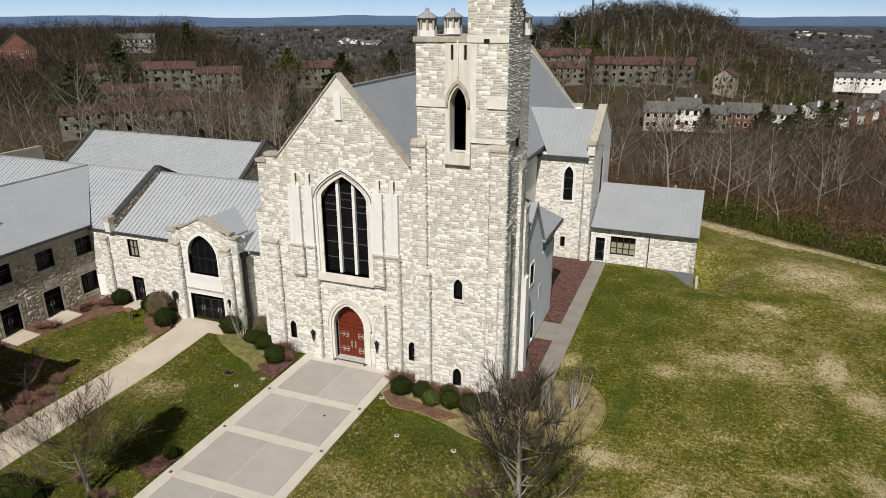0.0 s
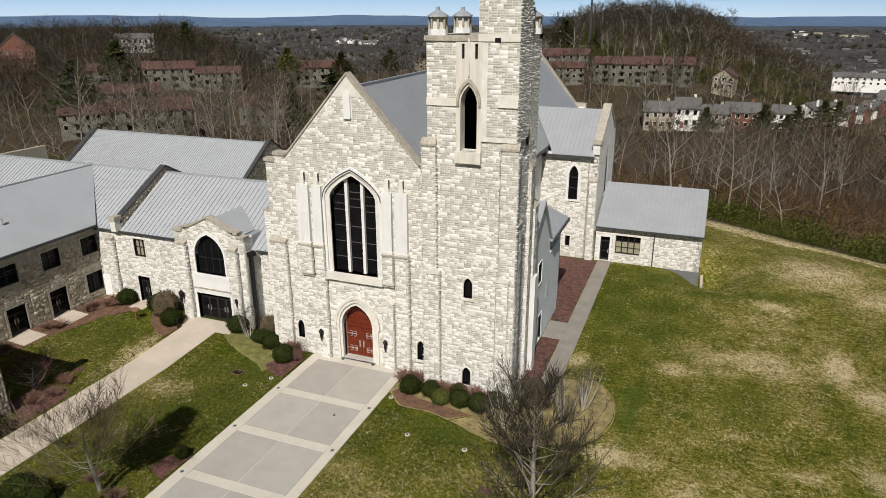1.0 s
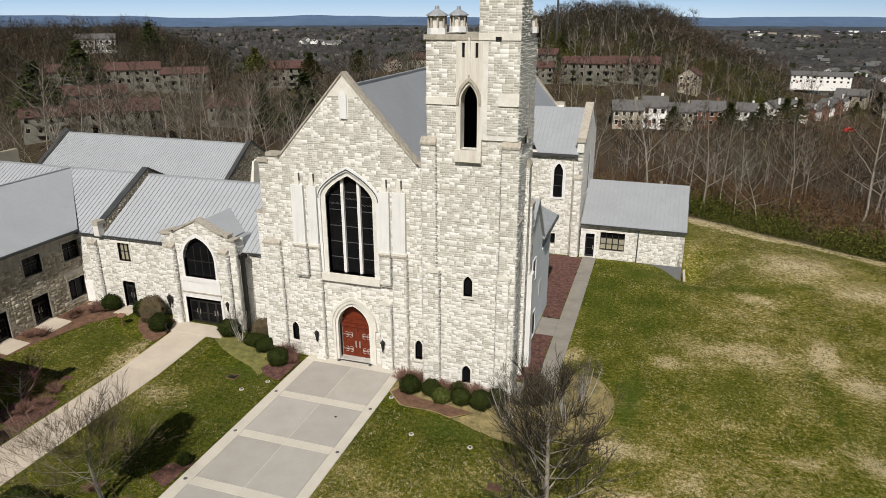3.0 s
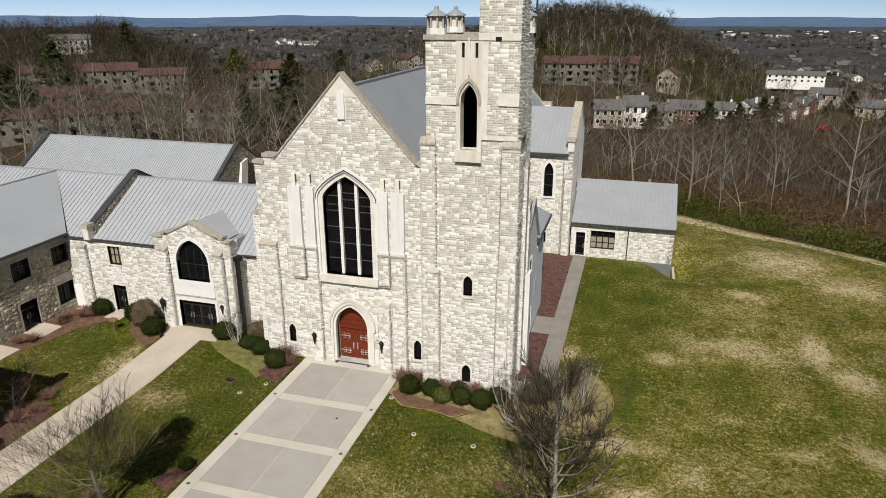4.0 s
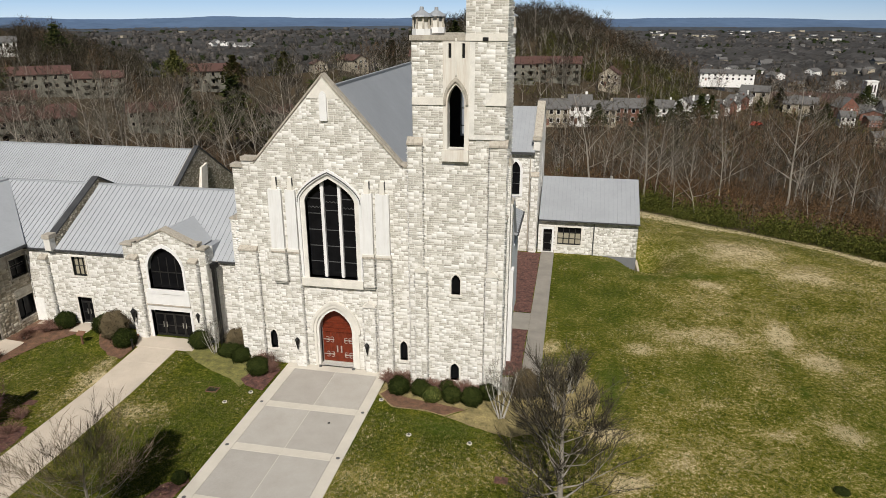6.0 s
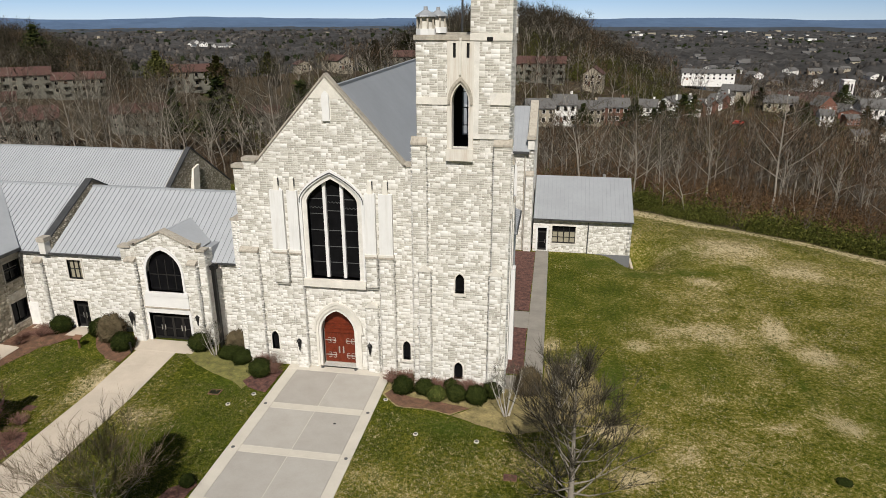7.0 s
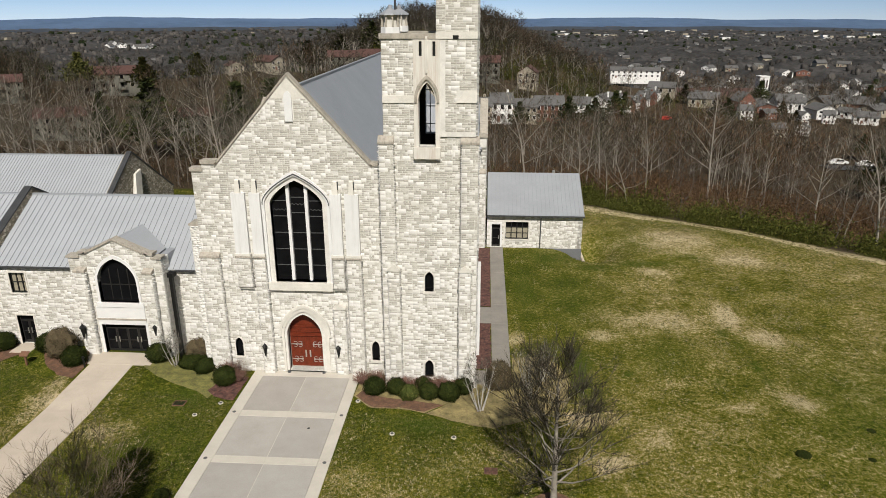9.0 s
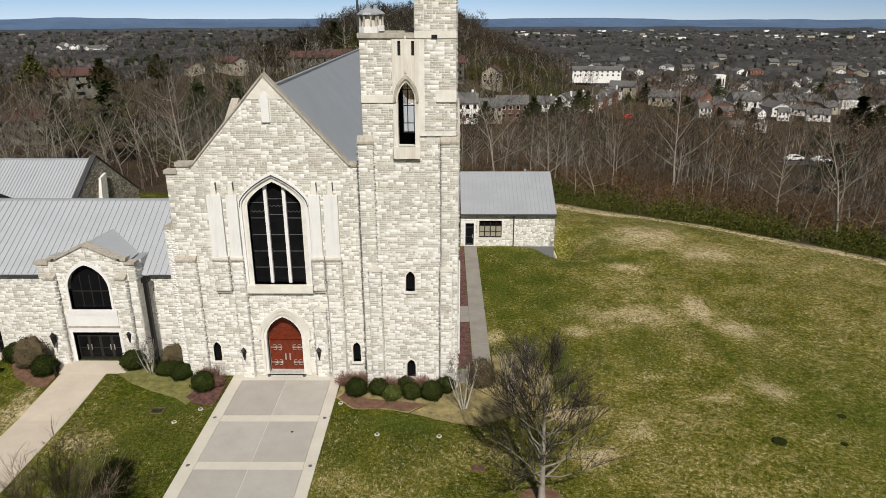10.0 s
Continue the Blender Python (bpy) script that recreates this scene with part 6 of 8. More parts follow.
thg = house("townhouse", "white gabled townhouse end with grey roof", 9, 11, 5.8, 3.0, SIDING_W, ROOF_GREY, 2, 3, group="townhouses", gable="y", chimney=True)
place(thg, 29, 229, -35, 0.6)
thg.scale = (0.62, 0.62, 0.62)
for base, x, y, a, k in ((th, 1.8, 209, 2, 0.9), (thw, 20.5, 217, -8, 0.8), (thw, 35.5, 241, -40, 0.8), (thg, 39.5, 252, -45, 0.95), (thb, 43, 262, -45, 0.75), (thg, 46.5, 268, -45, 0.95), (thb, 49.5, 273, -45, 0.75), (thg, 52.5, 278, -45, 0.95), (thb, 56, 283, -45, 0.75), (thg, 59, 288, -45, 0.95),
                         (thg, 82.4, 288.5, 10, 1.0), (th, 75.1, 258.8, 5, 0.55), (thw, 88.2, 260.5, -5, 0.7), (thb, 99, 266, 10, 0.55), (thg, 110, 262, 20, 0.7), (thw, 118, 258, -20, 0.6), (th, 82, 216, 10, 0.6), (thg, 93, 222, -30, 0.7), (thw, 137, 325, 15, 0.7)):
    put(base, x, y, a, k)
big = house("large_house", "long white house with grey roof and many windows", 30, 13, 7.2, 3.2, SIDING_W, ROOF_GREY, 2, 9, group="houses beyond the woods")
place(big, 56.5, 312, -6, 4.5)
big.scale = (0.72, 0.6, 0.43)
put(big, 140, 236, -25, 0.75)
put(big, -520, 640, 40, 1.5)
hq = house("brick_hall", "large red brick gabled hall with white trim", 26, 22, 10, 8, BRICK_FAR, ROOF_GREY, 3, 6, gable="y", group="houses beyond the woods")
place(hq, -216.4, 165.4, 52, 0.0)
hq.scale = (0.82, 0.82, 0.82)
hq.scale = (0.42, 0.42, 0.62)
put(hq, 96, 286, 20, 0.7)
mansion = house("large_house", "white house half hidden by ridge-top trees", 22, 11, 7.5, 3, SIDING_W, ROOF_GREY, 2, 7, group="houses beyond the woods")
place(mansion, -206, 207, 42, 0.0)
mansion.scale = (0.6, 0.6, 0.6)
# town church with its bell tower
tc = empty("town_church", (136, 372, ground_z(136, 372)), "low brown-roofed town church with a pale square bell tower", "church")
Build().box(-2.5, 2.5, -4, 1.5, -3, 14).done("bell_tower", SIDING_W, tc)
for i in (-1, 0, 1):
    Build().box(i * 1.45 - 0.35, i * 1.45 + 0.35, -4.08, -3.9, 9.0, 12.6).done("louvre", BRONZE, tc)
Build().box(-2.7, 2.7, -4.2, 1.7, 14, 14.5).done("cornice", SIDING_W, tc)
sec = [(-9, -3), (-9, 4.5), (0, 8), (9, 4.5), (9, -3)]
Build().prism([(-50, y, z) for y, z in sec], [(-4, y, z) for y, z in sec]).done("nave", ROOF_BROWN, tc)
# the town's houses
small = [house("town_house", "small white house among trees", 11, 9, 4.6, 3.0, SIDING_W, ROOF_GREY, 1, 3, group="town houses"),
         house("town_house", "small tan house among trees", 12, 9, 4.6, 3.0, SIDING_T, ROOF_GREY, 1, 3, group="town houses"),
         house("town_house", "small brick house among trees", 12, 10, 4.4, 2.8, BRICK_FAR, ROOF_GREY, 1, 3, group="town houses", gable="y"),
         house("town_house", "white gabled house among trees", 10, 12, 5.6, 3.4, SIDING_W, ROOF_GREY, 2, 3, group="town houses", gable="y")]
rng = random.Random(31)
TOWN = []
for i, r0 in enumerate(small):
    place(r0, 120 + 22 * i, 300 + 12 * i, 30 * i)
    TOWN.append((120 + 22 * i, 300 + 12 * i))
while len(TOWN) < 160:
    b, d = radians(rng.uniform(9, 47)), 290 + 480 * rng.random() ** 1.2
    x, y = d * math.sin(b), d * math.cos(b)
    if all((x - u) ** 2 + (y - v) ** 2 > 190 for u, v in TOWN) and (x - 115) ** 2 + (y - 372) ** 2 > 1800:
        put(rng.choice(small + [small[1], small[3]]), x, y, rng.uniform(-50, 50), rng.uniform(0.65, 1.0), 0.6, 0.72)
        TOWN.append((x, y))
# a cluster of white houses on the far wooded slope
for i in range(11):
    b, d = radians(rng.uniform(-29.5, -23.5)), rng.uniform(1350, 1700)
    put(rng.choice((small[0], small[3])), d * math.sin(b), d * math.cos(b), rng.uniform(-40, 40), rng.uniform(1.1, 1.4), 5.0)
# far roofs, too many to count
fb = {SIDING_W: Build(), SIDING_T: Build(), ROOF_GREY: Build()}
for i in range(300):
    b, d = radians(rng.choice((rng.uniform(5, 50), rng.uniform(5, 50), rng.uniform(-70, 5)))), rng.uniform(700, 2400) if i > 150 else rng.uniform(2300, 3250)
    if b < 0 and rng.random() < 0.8:
        continue
    x, y = d * math.sin(b), d * math.cos(b)
    z = ground_z(x, y)
    w, dd, h = rng.uniform(8, 13), rng.uniform(8, 12), rng.uniform(5, 7.5)
    if d > 2200:
        w, dd, h = rng.uniform(8, 26) * (1.6 if rng.random() < 0.15 else 1), rng.uniform(12, 24), rng.uniform(8, 14)
    fb[SIDING_T if rng.random() < 0.5 else SIDING_W].box(x - w / 2, x + w / 2, y - dd / 2, y + dd / 2, z - 3, z + h)
    sec = [(y - dd / 2 - 1, z + h), (y, z + h + (3 if d < 2200 else 0.6)), (y + dd / 2 + 1, z + h)]
    fb[ROOF_GREY].prism([(x - w / 2, p, q) for p, q in sec], [(x + w / 2, p, q) for p, q in sec])
tagged(fb[SIDING_W].done("distant_house_walls", SIDING_W), "pale walls of many distant buildings", "houses", kind="stuff")
tagged(fb[SIDING_T].done("distant_house_walls", SIDING_T), "tan walls of many distant buildings", "houses", kind="stuff")
tagged(fb[ROOF_GREY].done("distant_house_roofs", ROOF_GREY), "grey roofs of many distant buildings", "houses", kind="stuff")
# radio mast on the rise
mast = empty("radio_mast", (-49.6, 300, ground_z(-49.6, 300)), "tall thin grey mast on the wooded rise", "mast")
Build().tube((0, 0, -1), (0, 0, 34), 0.55, 0.4, 8).done("pole", GUTTER, mast)
Build().box(-6, 2, 2, 6, -1, 2.6).done("equipment_hut", SIDING_T, mast)
# road, parked cars beyond the woods
rd = Build()
road_line = [(72, 162), (85, 163), (130, 160), (220, 150)]
for (x0, y0), (x1, y1) in zip(road_line, road_line[1:]):
    k = 6
    for i in range(k):
        a, b = i / k, (i + 1) / k
        q = [(x0 + (x1 - x0) * t, y0 + (y1 - y0) * t + o) for t, o in ((a, -3.2), (b, -3.2), (b, 3.2), (a, 3.2))]
        rd.add([(x, y, ground_z(x, y) + 0.25) for x, y in q], [(0, 1, 2, 3)])
tagged(rd.done("road", ASPHALT), "grey asphalt street beyond the woods", "road", kind="structure")
CARW, CARR = plain("white_car_paint", (0.75, 0.75, 0.74), 0.3, vary=0.03), plain("red_car_paint", (0.45, 0.03, 0.02), 0.3, vary=0.05)


def car(x, y, turn, paint, label):
    r = empty("car", (x, y, ground_z(x, y) + 0.28), label, "car")
    r.rotation_euler = (0, 0, radians(turn))
    sec = [(-2.2, 0.35), (-2.25, 0.8), (-1.3, 0.95), (-0.7, 1.42), (0.9, 1.45), (1.6, 1.0), (2.2, 0.9), (2.25, 0.35)]
    Build().prism([(u, -0.88, z) for u, z in sec], [(u, 0.88, z) for u, z in sec]).done("body", paint, r)
    Build().prism([(u, -0.9, z) for u, z in ((-1.05, 1.0), (-0.62, 1.36), (0.82, 1.38), (1.3, 1.02))], [(u, 0.9, z) for u, z in ((-1.05, 1.0), (-0.62, 1.36), (0.82, 1.38), (1.3, 1.02))]).done("side_window", GLASS, r)
    for u in (-1.4, 1.4):
        for s in (-1, 1):
            Build().tube((u, s * 0.72, 0.33), (u, s * 0.92, 0.33), 0.33, 0.33, 12).done("wheel", IRON, r)


car(77, 166, 4, CARW, "white car parked on the street beyond the woods")
car(83, 164.5, 4, CARW, "white car parked on the street beyond the woods")
car(53, 238, 40, CARR, "small red car parked by the brick townhouses")

# ---- woods: the nearest trees one by one, the rest joined ----
KINDS = []
for i in range(8):
    hgt = (15, 17, 13, 16, 12, 14.5, 18, 11)[i]
    KINDS.append(grow(200 + i, hgt, 0.17 + 0.02 * (i % 3), 13, (15, 60), 0.48, 0.28, 4, 9, 1.3, 0.02, wob=0.16, single=True, thick=0.6))
roots = []
for i, (w, f) in enumerate(KINDS):
    pale = i in (0, 1, 3, 6)
    red = i in (2, 4, 5)
    roots.append(tree_thing("bare_tree", "leafless %s tree in the wood beside the lawn" % ("pale-barked" if pale else "reddish" if red else "grey-brown"), w, f, (0, 0, 0), BARK_WOOD if pale else BARK, TWIG_GREY if pale else TWIG_RED if red else TWIG, group="trees in the wood"))
def street_sightline(x, y):
    """The camera's line of sight to the street, where trees are thinned."""
    return 112 < y < 166 and abs(x + 12 - (y + 5) * 0.545) < 8


rng = random.Random(8)
spots = []
tries = 0
while len(spots) < 300 and tries < 20000:
    tries += 1
    x, y = rng.uniform(-120, 78), rng.uniform(35, 150)
    s = beyond(x, y)
    if street_sightline(x, y) and y > 122:
        continue
    if 4 < s < 34 and all((x - u) ** 2 + (y - v) ** 2 > 11 for u, v in spots) and y > 0.3 * x:
        spots.append((x, y))
used = set()
for n, (x, y) in enumerate(spots):
    i = rng.choice((0, 2, 2, 3, 4, 4, 5, 5, 6, 7)) if x > -15 else rng.choice((0, 0, 1, 3, 3, 5, 6, 7))
    s = rng.uniform(0.78, 1.15) * (0.75 if beyond(x, y) < 10 else 1.0)
    if x > -12:
        s = rng.uniform(0.45, 0.78) if rng.random() < 0.8 else rng.uniform(0.9, 1.2)
    m = Matrix.Translation((x, y, ground_z(x, y))) @ Matrix.Rotation(rng.uniform(0, 6.28), 4, "Z") @ Matrix.Diagonal((s, s, s * rng.uniform(0.9, 1.1), 1))
    if i not in used:
        used.add(i)
        roots[i].matrix_basis = m
    else:
        copy_thing(roots[i], m)


def arrays(b):
    tri = []
    for f in b.f:
        tri += [(f[0], f[k], f[k + 1]) for k in range(1, len(f) - 1)]
    return np.array(b.v, dtype=np.float32), np.array(tri, dtype=np.int32)


def scatter(name, label, category, kinds, places, mat):
    """Many like things joined into one mesh. places: x, y, z, turn, scale, scale up, kind."""
    vs, fs, k = [], [], 0
    for x, y, z, a, s, sz, i in places:
        v, f = kinds[i]
        c, q = math.cos(a) * s, math.sin(a) * s
        o = np.empty_like(v)
        o[:, 0], o[:, 1], o[:, 2] = v[:, 0] * c - v[:, 1] * q + x, v[:, 0] * q + v[:, 1] * c + y, v[:, 2] * sz + z
        vs.append(o)
        fs.append(f + k)
        k += len(v)
    return tagged(new(name, mesh_np(name, np.concatenate(vs), np.concatenate(fs), mat)), label, category, kind="stuff")


MID = [grow(300 + i, (14, 16, 12, 15)[i], 0.17, 9, (25, 62), 0.42, 0.3, 3, 3, 1.9, 0.05, sides=4, single=True, segs=2, thick=0.9) for i in range(4)]
mid_w, mid_f = [arrays(w) for w, f in MID], [arrays(f) for w, f in MID]
HOUSES = [(o.location.x, o.location.y) for o in scene.objects if o.parent is None and o.get("category") in ("house", "church") and o.location.length > 120]
ROWS_T = [(o.location.x, o.location.y) for o in scene.objects if o.parent is None and o.get("group") == "townhouses"]
APTS = [(o.location.x, o.location.y) for o in scene.objects if o.parent is None and o.get("group") == "brown-roofed apartments" and o.location.x < -85] 
pw_, pr, pg = [], [], []
rng = random.Random(12)
tries = 0
cells = set()
while len(pw_) < 2550 and tries < 120000:
    tries += 1
    b = radians(rng.uniform(-78, 42))
    d = math.sqrt(rng.uniform(95 ** 2, 420 ** 2))
    pick = rng.random()
    if pick < 0.2:
        # the wooded slope below the town
        b, d = radians(rng.uniform(-4, 42)), rng.uniform(105, 225)
    x, y = d * math.sin(b), d * math.cos(b)
    if 0.62 < pick < 0.74:
        # the north-western ridge
        b, d = radians(rng.uniform(-64, -37)), rng.uniform(255, 370)
        x, y = d * math.sin(b), d * math.cos(b)
    if pick > 0.86:
        # the crown of the rise
        x, y = rng.uniform(-115, 35), rng.uniform(325, 400)
    s = beyond(x, y)
    if 262 < y < 325 and -75 < x < 30 and rng.random() < 0.9:
        continue
    if x < -75 and y > 0 and math.hypot(x, y) > 262 and math.atan2(-x, y) < radians(36):
        continue
    if s < 5 or (s < 34 and -120 < x < 78) or any(abs(x - u) < 9 and abs(y - v) < 7 for u, v in HOUSES) or (200 < y < 306 and abs(x + 49.6 * y / 300) < 5):
        continue
    if x < -90 and rng.random() < 0.8 and any(0 < math.hypot(u, v) - d < 60 and abs(x * v - y * u) / math.hypot(u, v) < 9 for u, v in APTS):
        continue
    if 70 < x < 225 and abs(y - 160) < 6 or (street_sightline(x, y) and rng.random() < 0.85):
        continue
    if x > 62 and d > 200 and rng.random() < 0.35:
        continue
    if (int(x / 4), int(y / 4)) in cells:
        continue
    cells.add((int(x / 4), int(y / 4)))
    # lower growth on the slope, to keep the camera's view of the town houses
    near_row = any(0 < v - y < 50 and abs(x * v / max(1, y) - u) < 9 for u, v in ROWS_T) and x > -25
    sc = rng.uniform(0.7, 1.1) * (0.6 if x < -60 and d > 230 else 0.8 if pick > 0.62 else 0.6 if near_row or (x > 10 and 175 < y < 270) else 0.82 if x > -12 and y < 200 else 1.0)
    p = (x, y, ground_z(x, y), rng.uniform(0, 6.28), sc, sc, rng.randrange(4))
    pw_.append(p)
    (pr if rng.random() < (0.6 if x > -10 else 0.2) else pg).append(p)
# trees between the town's houses
for u, v in ROWS_T + [p for p in TOWN if p[1] < 520]:
    for k in range(2 if v < 290 else 5):
        a, o = rng.uniform(0, 6.28), rng.uniform(6.5, 12)
        x, y = u + o * math.cos(a), v + o * math.sin(a)
        if beyond(x, y) > 8 and all((x - p) ** 2 + (y - q) ** 2 > 30 for p, q in HOUSES):
            sc = rng.uniform(0.4, 0.75)
            p = (x, y, ground_z(x, y), rng.uniform(0, 6.28), sc, sc, rng.randrange(4))
            pw_.append(p)
            pg.append(p)
# a screen of trees before the apartments
for u, v in [(o.location.x, o.location.y) for o in scene.objects if o.parent is None and o.get("group") == "brown-roofed apartments"]:
    for k in range(8 if -140 < u < -70 else 3):
        t, o = 1 - rng.uniform(9, 24) / math.hypot(u, v), rng.uniform(-11, 11)
        x, y = u * t + o * v / math.hypot(u, v), v * t - o * u / math.hypot(u, v)
        if beyond(x, y) < 8:
            continue
        sc = rng.uniform(0.65, 1.0)
        p = (x, y, ground_z(x, y), rng.uniform(0, 6.28), sc, sc, rng.randrange(4))
        pw_.append(p)
        (pr if rng.random() < 0.3 else pg).append(p)
scatter("wood_trunks", "pale grey trunks and limbs of the woods beyond the lawn", "woods", mid_w, pw_[::2], BARK_WOOD)
scatter("wood_trunks", "dark grey trunks and limbs of the woods beyond the lawn", "woods", mid_w, pw_[1::2], BARK)
scatter("wood_crowns", "bare reddish twigs of the woods beyond the lawn", "woods", mid_f, pr, TWIG_RED)
scatter("wood_crowns", "bare grey-brown twigs of the woods beyond the lawn", "woods", mid_f, pg, TWIG)
# far woods: smaller twiggy crowns
FARK = []
for i in range(5):
    r2 = random.Random(400 + i)
    b = Build()
    lump = [[Vector((math.cos(t * 1.0472) * rr_, math.sin(t * 1.0472) * rr_, hh_)) * r2.uniform(0.55, 1.3) for t in range(6)] for rr_, hh_ in ((2.6, 2.5), (3.9, 5.5), (2.9, 8.6))]
    ring = [p for row in lump for p in row] + [Vector((r2.uniform(-0.8, 0.8), r2.uniform(-0.8, 0.8), 10.4))]
    b.add(ring, [(6 * r_ + t, 6 * r_ + (t + 1) % 6, 6 * r_ + 6 + (t + 1) % 6, 6 * r_ + 6 + t) for r_ in (0, 1) for t in range(6)] + [(12 + t, 12 + (t + 1) % 6, 18) for t in range(6)])
    for k in range(22):
        a, h, q = r2.uniform(0, 6.28), r2.uniform(2, 12), r2.uniform(0.7, 1)
        rr = 4.9 * math.sqrt(max(0.05, 1 - ((h - 6.5) / 6.5) ** 2)) * q
        p = Vector((rr * math.cos(a), rr * math.sin(a), h))
        d = Vector((math.cos(a) * 0.6, math.sin(a) * 0.6, r2.uniform(0.2, 1.2))).normalized()
        s = d.orthogonal().normalized() * r2.uniform(0.16, 0.42)
        b.add([p - s, p + s, p + d * r2.uniform(1.2, 2.6)], [(0, 1, 2)])
    b.tube((0, 0, -2), (0, 0, 7), 0.2, 0.1, 3, cap=False)
    FARK.append(arrays(b))
fp, fq = [], []
rng = random.Random(14)
for i in range(8800):
    b = radians(rng.uniform(-80, 58))
    d = 380 * (3700 / 380) ** (rng.random() ** 0.9)
    x, y = d * math.sin(b), d * math.cos(b)
    if x > 60 and d < 780 and (rng.random() < 0.5 or any(abs(x - u) < 9 and -20 < y - v < 8 for u, v in TOWN)):
        continue
    g = max(1.0, d / 1100)
    s = rng.uniform(0.7, 1.2) * (0.8 if x > 60 else 1.0)
    (fp if noise.noise((x * 0.006, y * 0.006, 4)) < 0.34 - 0.1 * rng.random() and rng.random() < 0.95 else fq).append((x, y, ground_z(x, y), rng.uniform(0, 6.28), s * g * 0.75, s * min(g, 1.5) * 0.85, rng.randrange(5)))
CLOUD = []
for i in range(5):
    r2 = random.Random(440 + i)
    b = Build()
    for k in range(120):
        a, h = r2.uniform(0, 6.28), r2.uniform(2.0, 11.5)
        rr = 4.6 * math.sqrt(max(0.03, 1 - ((h - 6.2) / 5.6) ** 2)) * math.sqrt(r2.random()) * (1 + 0.25 * math.sin(3 * a + i))
        p = Vector((rr * math.cos(a), rr * math.sin(a), h))
        d = Vector((math.cos(a) * 0.7, math.sin(a) * 0.7, r2.uniform(0.1, 1.3))).normalized()
        s = (Matrix.Rotation(r2.uniform(0, 6.28), 3, d) @ d.orthogonal().normalized()) * r2.uniform(0.05, 0.13)
        b.add([p - s, p + s, p + d * r2.uniform(0.9, 2.2)], [(0, 1, 2)])
    b.tube((0, 0, -2), (0, 0, 8), 0.2, 0.08, 3, cap=False)
    CLOUD.append(arrays(b))
near_ = {"brown": [], "grey": [], "pale": []}
rng = random.Random(27)
while sum(len(v) for v in near_.values()) < 3000:
    pick = rng.random()
    if pick < 0.5:
        b, d = radians(rng.uniform(-66, -36)), rng.uniform(225, 380)
        x, y = d * math.sin(b), d * math.cos(b)
    elif pick < 0.8:
        x, y = rng.uniform(-120, 40), rng.uniform(320, 400)
    else:
        b, d = radians(rng.uniform(-60, 45)), rng.uniform(215, 380)
        x, y = d * math.sin(b), d * math.cos(b)
    d = math.hypot(x, y)
    if x < -75 and d > 240 and math.atan2(-x, y) < radians(36) or (248 < y < 322 and -75 < x < 40 and rng.random() < 0.88) or (0.5 < pick < 0.8 and rng.random() < 0.45):
        continue
    if any(abs(x - u) < 9 and abs(y - v) < 7 for u, v in HOUSES) or any(0 < math.hypot(u, v) - d < 45 and abs(x * v - y * u) / math.hypot(u, v) < 8 for u, v in APTS + ROWS_T):
        continue
    if x > 10 and pick > 0.8 and rng.random() < 0.6:
        continue
    rise = 0.5 < pick < 0.8
    k = rng.uniform(0.75, 1.15) if rise else rng.uniform(0.45, 0.85)
    near_["brown" if rng.random() < (0.05 if x < -70 else 0.12 if rise else 0.25) else "pale" if rise and rng.random() < 0.42 else "grey"].append((x, y, ground_z(x, y) + rng.uniform(0, 2), rng.uniform(0, 6.28), k * 0.8, k * rng.uniform(0.8, 1.15), rng.randrange(5)))
# tall spreading trees on the rise, their limbs pale against the crowns
RISE = [grow(340 + i, (14, 12, 15)[i], 0.34, 11, (22, 62), 0.5, 0.36, 4, 6, 1.7, 0.05, sides=4, single=True, segs=3, wob=0.16, thick=0.62) for i in range(3)]
rise_w, rise_f = [arrays(w) for w, f in RISE], [arrays(f) for w, f in RISE]
rp = []
while len(rp) < 190:
    x, y = rng.uniform(-100, 38), rng.uniform(272, 372)
    if all((x - p[0]) ** 2 + (y - p[1]) ** 2 > 22 for p in rp) and all(abs(x - u) > 8 or abs(y - v) > 7 for u, v in HOUSES) and abs(x + 49.6 * y / 300) > 4:
        sc = rng.uniform(0.7, 1.1) * (1.0 if x < 5 else 0.75)
        rp.append((x, y, ground_z(x, y), rng.uniform(0, 6.28), sc, sc, rng.randrange(3)))
scatter("rise_trunks", "pale forked trunks and limbs of tall trees on the rise", "woods", rise_w, rp, BARK_WOOD)
scatter("rise_crowns", "grey twigs of tall bare trees on the rise", "woods", rise_f, rp, TWIG)
scatter("ridge_crowns", "dense bare brown treetops on the wooded ridges", "woods", CLOUD, near_["brown"], TWIG_RED)
scatter("ridge_crowns", "dense bare grey treetops on the wooded ridges", "woods", CLOUD, near_["grey"], TWIG)
scatter("ridge_crowns", "pale bare treetops on the wooded rise", "woods", CLOUD, near_["pale"], TWIG_GREY)
TWIG_FAR = leafy("distant_bare_woods", [(0.0, (0.035, 0.033, 0.031)), (0.5, (0.072, 0.067, 0.064)), (1.0, (0.13, 0.12, 0.112))])
scatter("far_woods", "bare grey-brown woods stretching to the horizon", "woods", FARK, fp, TWIG_FAR)
scatter("far_evergreens", "dark evergreens among the distant woods", "woods", FARK, fq, PINE_FAR)
